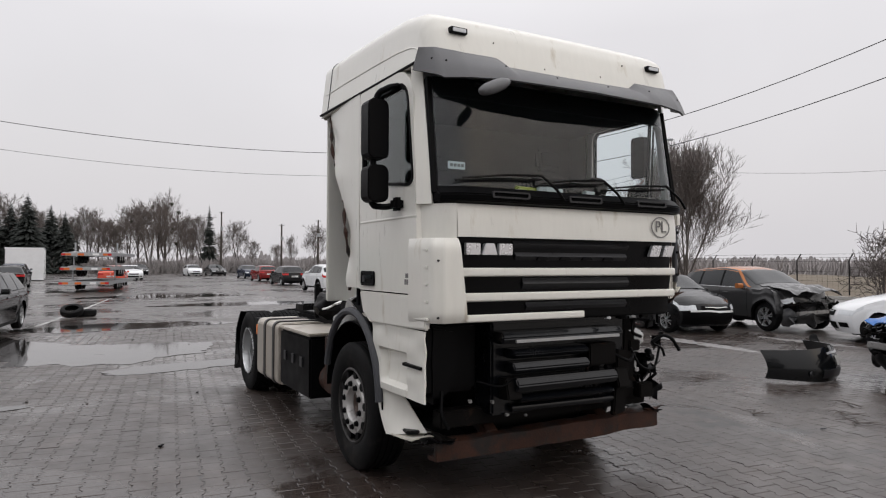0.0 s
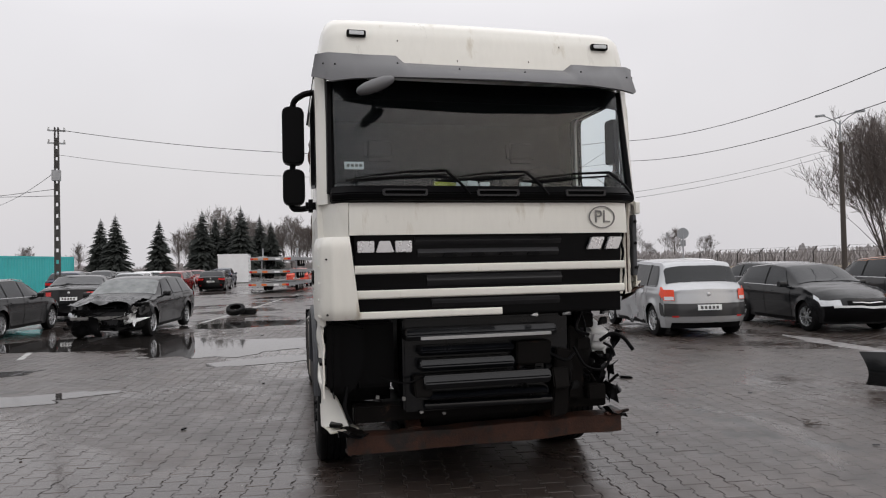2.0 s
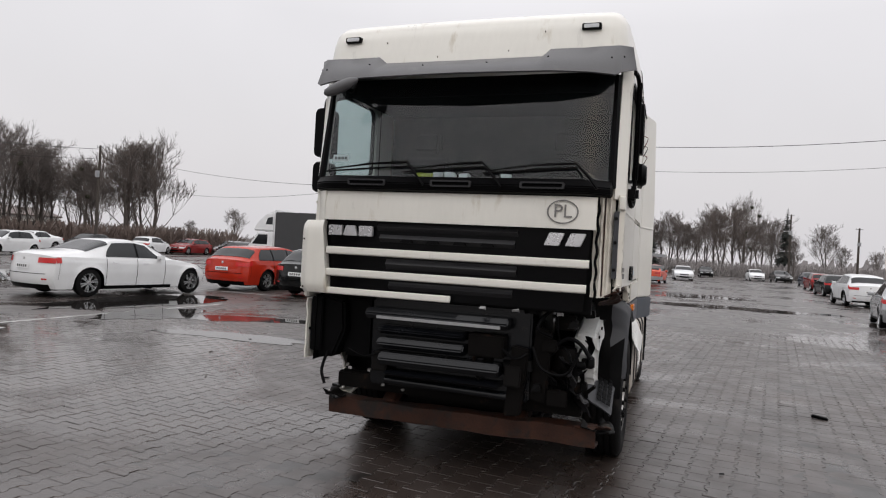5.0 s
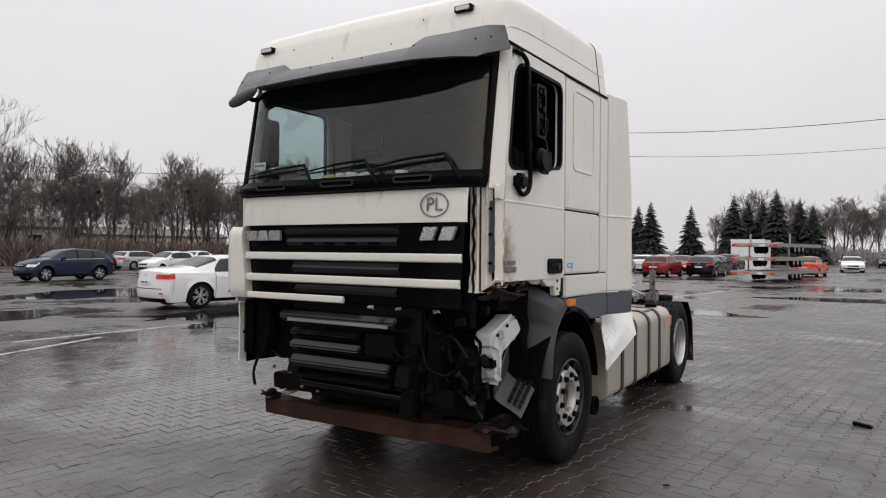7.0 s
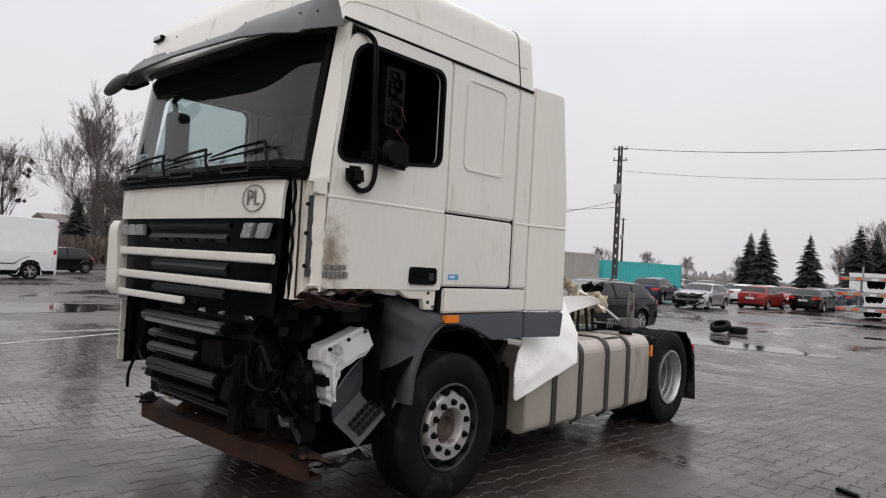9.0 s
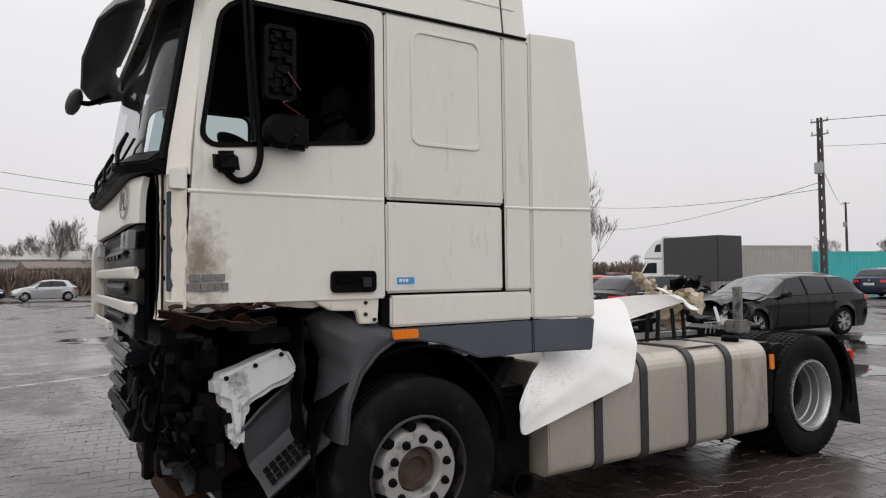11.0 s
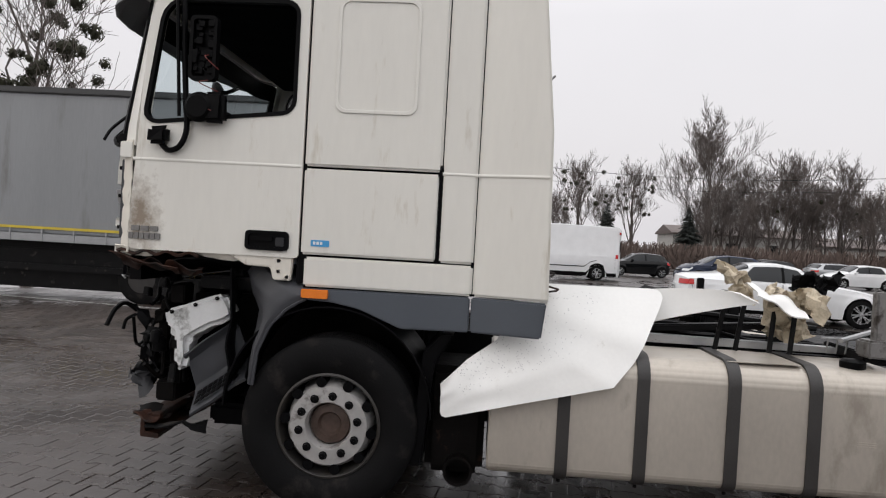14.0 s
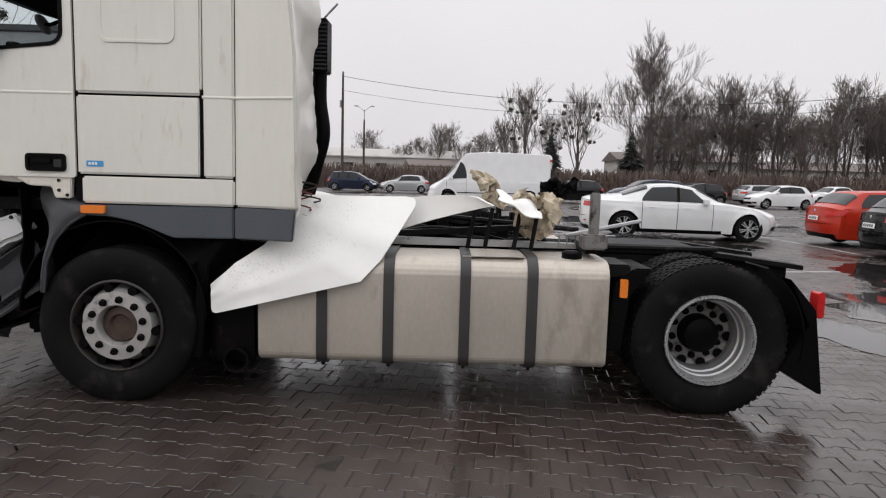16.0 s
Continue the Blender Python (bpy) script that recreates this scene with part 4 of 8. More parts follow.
for i in range(26):
    x, y, z = rng.uniform(0.48, 1.0), rng.uniform(0.14, 0.45), rng.uniform(0.66, 1.30)
    s = rng.uniform(0.025, 0.075)
    kind = i % 3
    if kind == 0:
        bm = box(x - s, x + s, y - s * 0.6, y + s * 0.6, z - s * 0.8, z + s * 0.8, 0.008)
    elif kind == 1:
        bm = capped(lathe([(s * 0.5, -s), (s * 0.8, -s), (s * 0.8, s * 0.6), (s * 0.4, s)], (x, y, z), "xyz"[i % 2 * 2], 14))
    else:
        bm = prism([(x - s, z - s), (x + s * 1.2, z - s * 0.6), (x + s, z + s), (x - s * 0.3, z + s * 0.8)], y - 0.02, y + 0.02, "y", 0.005)
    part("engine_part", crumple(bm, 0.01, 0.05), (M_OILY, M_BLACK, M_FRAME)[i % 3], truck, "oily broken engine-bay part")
for i in range(18):
    x, y, z = rng.uniform(0.25, 0.98), rng.uniform(0.12, 0.40), rng.uniform(0.7, 1.25)
    p = [(x, y, z)]
    for k in range(3):
        x, y, z = x + rng.uniform(-0.16, 0.16), y + rng.uniform(-0.06, 0.06), z + rng.uniform(-0.20, 0.10)
        p.append((max(0.2, min(1.04, x)), max(0.05, y), max(0.55, min(1.3, z))))
    part("hose", tube(smooth_path(p, 5), rng.choice((0.004, 0.006, 0.009, 0.013)), 6), M_BLACK if i % 7 else M_OILY, truck, "black loose hose")
for i, (p, r) in enumerate((([(0.62, 0.13, 1.0), (0.70, 0.10, 0.86), (0.86, 0.12, 0.84), (0.95, 0.14, 1.02)], 0.010), ([(0.80, 0.08, 1.04), (0.88, 0.05, 1.09), (0.96, 0.03, 1.06), (1.03, 0.02, 0.97)], 0.014), ([(0.84, 0.1, 1.02), (0.88, 0.06, 0.99), (0.90, 0.05, 0.93)], 0.010), ([(-0.78, 0.12, 0.86), (-0.62, 0.08, 0.82), (-0.50, 0.10, 0.85)], 0.007), ([(0.40, 0.10, 0.98), (0.52, 0.05, 0.92), (0.60, 0.08, 0.96)], 0.012), ([(-1.0, 0.2, 0.8), (-1.02, 0.16, 0.66), (-0.98, 0.14, 0.56)], 0.012))):
    part("hose", tube(smooth_path(p, 6), r, 7), M_BLACK, truck, "black hanging hose")
for i in range(9):
    x = rng.uniform(0.80, 0.98)
    z = rng.uniform(0.66, 1.12)
    fl = grid(lambda u, v: (x + 0.05 * u, 0.16 + 0.10 * v, z - 0.10 * v * (0.5 + u)), 4, 4)
    part("plastic_shard", thick(crumple(fl, 0.05, 0.06, None, i * 1.3), 0.004), M_BLACK if i % 4 else M_GRILLE, truck, "torn black plastic shard")
for x, z in ((-0.80, 0.72), (-0.62, 0.70), (-0.50, 0.60), (-0.34, 0.58)):
    part("bolt_head", crumple(box(x - 0.012, x + 0.012, 0.16, 0.18, z - 0.009, z + 0.009, 0.003), 0.008, 0.02), M_RIM_MID, truck, "worn bolt head")
# rusty underrun beam with torn ends
beam = prism([(0.24, 0.325), (0.24, 0.45), (0.36, 0.46), (0.36, 0.43), (0.27, 0.42), (0.27, 0.355), (0.36, 0.345), (0.36, 0.315)], -1.0, 1.06, "x", 0.004)
bmesh.ops.subdivide_edges(beam, edges=[e for e in beam.edges if e.calc_length() > 1.0], cuts=24, use_grid_fill=True)
for v in beam.verts:
    v.co.y += 0.025 * v.co.x ** 2
    v.co.z += 0.012 * v.co.x
bmp = part("underrun_beam", crumple(beam, 0.012, 0.2), M_RUST, truck, "rusty bent underrun beam")
def scrap(cx, cy, cz, w, d, seed):
    return thick(crumple(grid(lambda u, v: (cx + (u - 0.5) * w, cy + (v - 0.5) * d, cz), 8, 6), 0.06, 0.10, None, seed), 0.008)
part("torn_bracket", scrap(1.03, 0.32, 0.455, 0.18, 0.16, 3.1), M_RUST, bmp, "torn rusty bracket")
part("torn_bracket", scrap(1.09, 0.50, 0.42, 0.11, 0.34, 5.2), M_FRAME, bmp, "torn grey bracket")
part("torn_bracket", scrap(-0.98, 0.32, 0.46, 0.18, 0.16, 7.7), M_BLACK, bmp, "torn black bracket")
part("torn_bracket", scrap(-0.94, 0.30, 0.48, 0.14, 0.10, 9.1), M_OILY, bmp)
part("torn_bracket", scrap(1.02, 0.28, 0.48, 0.12, 0.10, 11.4), M_OILY, bmp, "bent dark plate")
for sx in (-1, 1):
    part("beam_arm", prism([(0.32, 0.36), (0.32, 0.46), (0.56, 0.62), (0.62, 0.52)], sx * 0.52 - 0.05, sx * 0.52 + 0.05, "x", 0.008), M_RUST, bmp)

# mirrors: complete on the right, stripped on the left
mr = part("mirror_arm", tube(smooth_path([(-1.185, 0.50, 2.87), (-1.27, 0.50, 2.84), (-1.33, 0.55, 2.76), (-1.33, 0.58, 2.4), (-1.35, 0.58, 2.08), (-1.29, 0.53, 2.03), (-1.19, 0.46, 2.045)], 5), 0.022, 8), M_BLACK, truck, "black bent mirror arm")
part("mirror_foot", box(-1.25, -1.18, 0.40, 0.50, 2.0, 2.09, 0.02), M_BLACK, mr)
for z0, z1 in ((2.355, 2.765), (2.06, 2.315)):
    sh = prism(rrect(-1.405, -1.25, z0, z1, 0.045, 4), 0.50, 0.64, "y", 0.03, 3)
    s_ = part("mirror_housing", sh, M_BLACK, mr, "black mirror housing")
    part("mirror_face", prism(rrect(-1.39, -1.265, z0 + 0.025, z1 - 0.025, 0.03, 4), 0.64, 0.646, "y"), M_MIRROR, s_, "mirror glass")
ml = part("mirror_arm", tube(smooth_path([(1.185, 0.36, 2.93), (1.20, 0.43, 2.92), (1.21, 0.485, 2.85), (1.21, 0.50, 2.6), (1.21, 0.522, 2.3), (1.21, 0.535, 2.13), (1.21, 0.50, 2.035), (1.20, 0.43, 2.01), (1.19, 0.37, 2.06)], 5), 0.016, 8), M_BLACK, truck, "black stripped mirror arm")
part("mirror_foot", crumple(box(1.18, 1.25, 0.32, 0.43, 2.04, 2.14, 0.02), 0.012, 0.05), M_BLACK, ml)
def stripped(y0, y1, z0, z1, seed):
    b = ring(rrect(y0, y1, z0, z1, 0.03, 4), rrect(y0 + 0.02, y1 - 0.02, z0 + 0.02, z1 - 0.02, 0.02, 4), 1.20, 1.25, "x")
    rr_ = random.Random(seed)
    prism(rrect(y0 + 0.015, y1 - 0.015, z0 + 0.015, z1 - 0.015, 0.02, 4), 1.205, 1.215, "x", bm=b)
    for i in range(34):
        cy, cz, s = rr_.uniform(y0 + 0.02, y1 - 0.02), rr_.uniform(z0 + 0.03, z1 - 0.03), rr_.uniform(0.008, 0.022)
        box(1.205, 1.225 + rr_.uniform(0, 0.03), cy - s, cy + s, cz - s, cz + s, 0.003, 1, b)
    return b
part("arm_tube", tube([(1.225, 0.455, 2.88), (1.225, 0.47, 2.6), (1.225, 0.495, 2.2)], 0.010, 6), M_BLACK, ml)
part("mirror_frame", stripped(0.545, 0.70, 2.40, 2.76, 4), M_BLACK, ml, "empty black mirror frame")
part("mirror_motor", capped(lathe([(0.05, -0.05), (0.075, -0.03), (0.085, 0.02), (0.06, 0.05)], (1.235, 0.62, 2.25), "x", 18)), M_BLACK, ml, "bare mirror motor")
part("mirror_shell", crumple(box(1.20, 1.27, 0.64, 0.76, 2.17, 2.34, 0.02), 0.015, 0.07), M_BLACK, ml)
for i in range(5):
    a = rng.uniform(0, 6)
    part("loose_wire", tube(smooth_path([(1.25, 0.66, 2.26 + 0.07 * i), (1.28, 0.66 + 0.05 * math.cos(a), 2.24 + 0.07 * i), (1.25, 0.72, 2.22 + 0.06 * i)], 4), 0.003, 4), M_BLACK if i % 2 else M_WIRE_RED, ml)

# cab interior
part("dashboard", prism([(0.16, 2.10), (0.22, 2.17), (0.46, 2.20), (0.62, 2.08), (0.62, 1.75), (0.3, 1.6)], -1.08, 1.08, "x", 0.03), M_DASH, truck, "black dusty dashboard")
wheel_ = capped(lathe([(0.215, -0.015), (0.235, 0.0), (0.215, 0.015), (0.195, 0.0), (0.215, -0.015)], (0, 0, 0), "z", 28))
sw = part("steering_wheel", wheel_, M_BLACK, truck, "black steering wheel")
sw.matrix_basis = Matrix.Translation((0.60, 0.66, 2.20)) @ Euler((radians(-40), 0, 0)).to_matrix().to_4x4()
part("wheel_spoke", box(-0.21, 0.21, -0.02, 0.02, -0.012, 0.008, 0.006), M_BLACK, sw)
part("wheel_hub", lathe([(0.001, -0.02), (0.07, -0.02), (0.06, 0.02), (0.001, 0.025)], (0, 0, 0), "z", 16), M_BLACK, sw)
for x in (-0.62, 0.62):
    se = part("cab_seat", prism([(1.02, 1.75), (1.10, 2.45), (1.20, 2.46), (1.24, 1.75)], x - 0.24, x + 0.24, "x", 0.05, 3), M_SEAT, truck, "dark cab seat")
    part("head_rest", prism([(1.09, 2.48), (1.12, 2.68), (1.21, 2.68), (1.21, 2.48)], x - 0.13, x + 0.13, "x", 0.04, 3), M_SEAT, se)
    part("cushion", box(x - 0.25, x + 0.25, 0.72, 1.16, 1.66, 1.80, 0.05, 3), M_SEAT, se)
for i, (x, c) in enumerate(((-0.20, M_STICKER), (-0.12, M_STICKER), (-0.02, M_STICKER), (0.30, M_STICKER))):
    part("paper_scrap", crumple(box(x, x + 0.07, 0.20 + 0.02 * i, 0.26 + 0.02 * i, 2.16, 2.20, 0.004), 0.02, 0.05, None, i), c, truck, "crumpled paper on the dashboard")
part("yellow_scrap", crumple(box(-0.36, -0.20, 0.22, 0.28, 2.165, 2.195, 0.008), 0.02, 0.06), material("yellow_green_cloth", (0.42, 0.45, 0.06), 0.8, bump=0.1), truck, "yellow-green cloth scrap")

# wheels
def tyre(cx, cy, cz, r, w, rim_r, n=56, grooves=True):
    h = w / 2
    prof = [(rim_r, -h * 0.72), (rim_r + 0.02, -h * 0.86), (lerp(rim_r, r, 0.45), -h), (lerp(rim_r, r, 0.8), -h * 0.97), (r * 0.985, -h * 0.84)]
    for k in range(-2, 3):
        c = k * h * 0.33
        if grooves and k < 3:
            prof += [(r, c - h * 0.11), (r, c + h * 0.11), (r - 0.014, c + h * 0.13), (r - 0.014, c + h * 0.20)] if k < 2 else [(r, c - h * 0.11), (r, c + h * 0.11)]
    prof += [(r * 0.985, h * 0.84), (lerp(rim_r, r, 0.8), h * 0.97), (lerp(rim_r, r, 0.45), h), (rim_r + 0.02, h * 0.86), (rim_r, h * 0.72)]
    return lathe(prof, (cx, cy, cz), "x", n)


def truck_wheel(sx, cx, cy, rear=False):
    """Front: a dished-out rim with its nut ring proud. Rear: a pair, the rim's bowl facing outwards."""
    r, w, rr = 0.505, 0.30, 0.285
    wh = part("wheel", tyre(cx, cy, r - 0.005, r, w, rr), M_RUBBER, truck, "worn truck tyre on a grey steel rim")
    o = sx
    c = (cx, cy, r - 0.005)
    if not rear:
        prof = [(rr, -0.10 * o), (rr + 0.012, 0.12 * o), (rr - 0.002, 0.135 * o), (rr - 0.010, 0.10 * o), (rr - 0.014, -0.02 * o), (0.262, -0.05 * o), (0.258, 0.02 * o), (0.248, 0.06 * o), (0.238, 0.105 * o), (0.222, 0.128 * o), (0.135, 0.130 * o), (0.126, 0.115 * o), (0.121, 0.04 * o)]
        # barrel takes a dark colour for the shade in the gap round the disc
        part("rim_barrel", lathe(prof[:6], c, "x", 48), M_RIM_DARK, wh, "rim barrel coloured dark for shade in the gap")
        part("rim_lip", lathe([(rr + 0.012, 0.12 * o), (rr + 0.016, 0.132 * o), (rr + 0.004, 0.138 * o), (rr - 0.004, 0.13 * o)], c, "x", 48), M_RIM_DARK, wh)
        rim_ = part("rim", lathe(prof[5:], c, "x", 48), M_RIM, wh, "grey painted steel rim disc")
        part("hub", capped(lathe([(0.121, 0.05 * o), (0.112, 0.075 * o), (0.07, 0.085 * o), (0.055, 0.06 * o)], c, "x", 24)), M_HUB, rim_, "rusty hub end")
        nut_h, nut_r, hole_r, hx = 0.128 * o, 0.170, 0.250, 0.0
    else:
        prof = [(rr, 0.10 * o), (rr + 0.014, 0.13 * o), (rr - 0.004, 0.14 * o), (rr - 0.022, 0.11 * o), (rr - 0.024, 0.06 * o), (rr - 0.034, 0.052 * o), (rr - 0.036, 0.0), (rr - 0.047, -0.008 * o), (rr - 0.05, -0.08 * o), (0.225, -0.115 * o), (0.20, -0.125 * o), (0.13, -0.12 * o)]
        part("rim_lip", lathe(prof[:9], c, "x", 48), M_STRIP, wh, "worn bright rim barrel")
        part("rim_edge", lathe([(rr + 0.014, 0.13 * o), (rr + 0.012, 0.145 * o), (rr - 0.006, 0.146 * o), (rr - 0.010, 0.135 * o)], c, "x", 48), M_ALLOY, wh, "bright rim edge")
        rim_ = part("rim", lathe(prof[8:], c, "x", 48), M_RIM_MID, wh, "grimy dished rim")
        part("hub", capped(lathe([(0.13, -0.12 * o), (0.125, -0.05 * o), (0.115, -0.01 * o), (0.08, 0.01 * o), (0.04, 0.015 * o)], c, "x", 24)), M_BLACK, rim_, "oily black hub")
        nut_h, nut_r, hole_r, hx = -0.118 * o, 0.163, 0.213, -0.122 * o
    for i in range(10):
        a = 2 * math.pi * i / 10 + 0.2
        p = (cx + nut_h, cy + nut_r * math.cos(a), r - 0.005 + nut_r * math.sin(a))
        part("wheel_nut", lathe([(0.025, -0.004 * o), (0.025, 0.006 * o), (0.020, 0.010 * o), (0.018, 0.026 * o), (0.001, 0.028 * o)], p, "x", 8), M_BLACK, rim_)
    # solid black plugs stand for the shade inside the vent holes
    for i in range(10):
        a = 2 * math.pi * (i + 0.5) / 10 + 0.2
        p = Vector((cx + hx, cy + hole_r * math.cos(a), r - 0.005 + hole_r * math.sin(a)))
        hb_ = capped(lathe([(0.034, 0.012 * o), (0.034, 0.018 * o)], p, "x", 14)) if rear else capped(lathe([(0.030, -0.03 * o), (0.030, 0.131 * o)], p, "x", 14))
        part("vent_shade_plug", hb_, M_BLACK, rim_)
    return wh


truck_wheel(1, 1.02, 1.415)
truck_wheel(-1, -1.02, 1.415)
for sx in (1, -1):
    truck_wheel(sx, sx * 0.965, 5.24, True)
    part("inner_tyre", tyre(sx * 0.62, 5.24, 0.50, 0.505, 0.29, 0.285), M_RUBBER, truck, "inner twin tyre")
# tread blocks of the drive tyres
for sx, cx in ((1, 0.965), (1, 0.62), (-1, -0.965), (-1, -0.62)):
    tb = bmesh.new()
    for i in range(64):
        a = 2 * math.pi * i / 64
        for k in range(5):
            off = (k - 2) * 0.052
            aa = a + (0.03 if k % 2 else 0.0)
            c, s = math.cos(aa), math.sin(aa)
            q = []
            for dx, da in ((-0.021, -0.036), (0.021, -0.024), (0.021, 0.036), (-0.021, 0.024)):
                q.append((cx + off + dx, aa + da))
            lo = [tb.verts.new((x, 5.24 + 0.495 * math.cos(t), 0.50 + 0.495 * math.sin(t))) for x, t in q]
            hi = [tb.verts.new((x, 5.24 + 0.509 * math.cos(t), 0.50 + 0.509 * math.sin(t))) for x, t in q]
            tb.faces.new(hi)
            for j in range(4):
                tb.faces.new((lo[j], lo[(j + 1) % 4], hi[(j + 1) % 4], hi[j]))
    tagged(part("tyre_tread", tb, M_RUBBER, truck, smooth=0), kind="stuff")
part("front_axle", tube([(-0.95, 1.40, 0.42), (-0.6, 1.40, 0.36), (0.6, 1.40, 0.36), (0.95, 1.40, 0.42)], 0.07, 8), M_OILY, truck)
part("rear_axle", tube([(-0.8, 5.24, 0.50), (0.8, 5.24, 0.50)], 0.09, 10), M_OILY, truck)
part("differential", capped(lathe([(0.05, -0.20), (0.20, -0.1), (0.22, 0.0), (0.20, 0.1), (0.05, 0.20)], (0, 5.2, 0.50), "y", 20)), M_OILY, truck)

# fuel tanks with straps
def tank(sx, y0, y1, straps, ztop=1.0):
    xs0, xs1 = (0.56, 1.15) if sx > 0 else (-1.15, -0.56)
    tk = part("fuel_tank", prism(rrect(xs0, xs1, 0.30, ztop, (0.07, 0.07, 0.13, 0.07), 6), y0, y1, "y", 0.03, 3), M_TANK, truck, "dull aluminium fuel tank")
    for y in straps:
        part("tank_strap", ring(rrect(xs0 - 0.012, xs1 + 0.012, 0.285, ztop + 0.014, (0.08, 0.08, 0.14, 0.08), 6), rrect(xs0, xs1, 0.30, ztop, (0.07, 0.07, 0.13, 0.07), 6), y - 0.034, y + 0.034, "y"), M_STRAP, tk, "dark tank strap")
        part("strap_bolt", tube([(sx * 1.08, y, 0.29), (sx * 1.08, y, 0.265)], 0.012, 6), M_OILY, tk)
    return tk


tl = tank(1, 2.32, 4.56, (2.73, 3.155, 3.642, 4.07))
part("filler_cap", lathe([(0.062, 0.0), (0.066, 0.02), (0.066, 0.05), (0.05, 0.062), (0.001, 0.064)], (0.98, 4.34, 0.985), "z", 24), M_BLACK, tl, "black filler cap")
part("filler_neck", capped(lathe([(0.055, -0.05), (0.055, 0.02)], (0.98, 4.34, 0.98), "z", 20)), M_TANK, tl)
for i in range(3):
    part("stamped_mark", box(1.149, 1.153, 4.30 + 0.0, 4.40, 0.60 + 0.012 * i, 0.604 + 0.012 * i), M_TANK, tl)
part("tank_cover", thick(crumple(grid(lambda u, v: (lerp(0.62, 1.08, u), lerp(3.62, 4.02, v), 1.006 + 0.006 * math.sin(3 * u)), 6, 6), 0.006, 0.2), 0.004), M_TANK, tl)
tr_ = tank(-1, 3.62, 4.55, (3.80, 4.18), 0.98)
bb = part("battery_box", box(-1.14, -0.58, 2.55, 3.56, 0.34, 0.93, 0.02), M_BLACK, truck, "black battery box")
part("battery_lid", box(-1.15, -0.58, 2.55, 3.55, 0.935, 0.965, 0.008), M_TANK, bb, "checker-plate lid")
for i in range(3):
    part("box_latch", box(-1.155, -1.14, 2.75 + 0.28 * i, 2.83 + 0.28 * i, 0.62, 0.72, 0.005), M_GRILLE, bb)
part("air_canister", tube([(-0.95, 2.15, 0.55), (-0.95, 2.45, 0.55)], 0.13, 16), M_RUST, truck, "rusty air canister")
part("bracket_stack", box(-1.08, -0.80, 2.05, 2.30, 0.45, 0.98, 0.02), M_RUST, truck, "rusty bracket stack")
part("exhaust_end", capped(lathe([(0.075, -0.10), (0.085, 0.10), (0.070, 0.10), (0.06, -0.08)], (1.0, 2.16, 0.28), "x", 18)), M_OILY, truck, "rusty pipe end")
part("muffler", box(0.50, 1.02, 1.96, 2.30, 0.24, 0.86, 0.04), M_OILY, truck)
part("rear_flap", prism([(1.88, 0.30), (1.93, 0.95), (2.03, 1.06), (2.10, 1.06), (2.0, 0.9), (1.95, 0.3)], 0.72, 1.12, "x", 0.008), M_BLACK, truck, "black front-wheel mud flap")

# torn white side fairing lying over the tank and frame
SH_BOT = [(0, 2.05), (0.35, 2.45), (0.7, 2.98), (0.8, 3.10), (0.9, 3.22), (1, 3.34)], [(0, 0.61), (0.35, 0.71), (0.7, 0.84), (0.8, 0.97), (0.9, 1.17), (1, 1.37)], [(0, 1.23), (0.7, 1.215), (0.85, 1.10), (1, 0.82)]
SH_TOP = [(0, 2.05), (0.2, 2.18), (0.5, 2.34), (0.75, 2.42), (0.88, 2.47), (1, 2.52)], [(0, 0.80), (0.2, 0.93), (0.5, 1.04), (0.75, 1.14), (0.88, 1.27), (1, 1.36)], [(0, 1.23), (0.3, 1.12), (0.5, 1.08), (0.75, 1.0), (0.88, 0.90), (1, 0.78)]


def sheet(u, v):
    # u runs from the front tip to the rear, v from the lower edge to the upper; corners rounded
    for cu, cv, ru, rv in ((1, 0, 0.04, 0.12), (0, 0, 0.03, 0.25)):
        du, dv = 1 - abs(u - cu) / ru, 1 - abs(v - cv) / rv
        if du > 0 and dv > 0:
            k = max(du, dv) / math.hypot(du, dv)
            u, v = cu + (1 - du * k) * ru * (1 if cu == 0 else -1), cv + (1 - dv * k) * rv * (1 if cv == 0 else -1)
    a = Vector((along(SH_BOT[2], u), along(SH_BOT[0], u), along(SH_BOT[1], u)))
    b = Vector((along(SH_TOP[2], u), along(SH_TOP[0], u), along(SH_TOP[1], u)))
    p = a.lerp(b, v)
    p.x += 0.05 * math.sin(math.pi * v) * u + 0.010 * noise.noise(Vector((u * 4, v * 4, 1)))
    return p


part("torn_fairing", thick(grid(sheet, 40, 16), 0.012), M_WHITE, truck, "torn white side fairing beaded with rain")
def shard(u, v):
    y = lerp(3.08, 3.82, u)
    low = lerp(1.08, 1.33, u ** 0.8)
    return (0.72 + 0.24 * u - 0.16 * v * (1 - u), y - 0.06 * v, low + (0.18 * (1 - u) ** 0.6 + 0.03) * v)


part("fairing_shard", thick(grid(shard, 18, 8), 0.012), M_WHITE, truck, "pointed white fairing shard")
def right_sheet(u, v):
    return (-0.95 + 0.45 * v, lerp(1.75, 2.75, u), lerp(1.36, 1.20, u) + 0.10 * math.sin(math.pi * v) - 0.35 * v * u * 0.3)
part("bent_fairing", thick(crumple(grid(right_sheet, 16, 10), 0.04, 0.25), 0.012), M_WHITE, truck, "bent white fairing behind the cab")
wl_ = thick(crumple(grid(lambda u, v: (-1.08 + 0.10 * v, lerp(1.62, 2.10, u), lerp(1.34, 0.98, u * 0.6 + v * 0.5)), 10, 10), 0.05, 0.2), 0.01)
part("bent_liner", wl_, M_WHITE, truck, "white bent liner")
drops = bmesh.new()
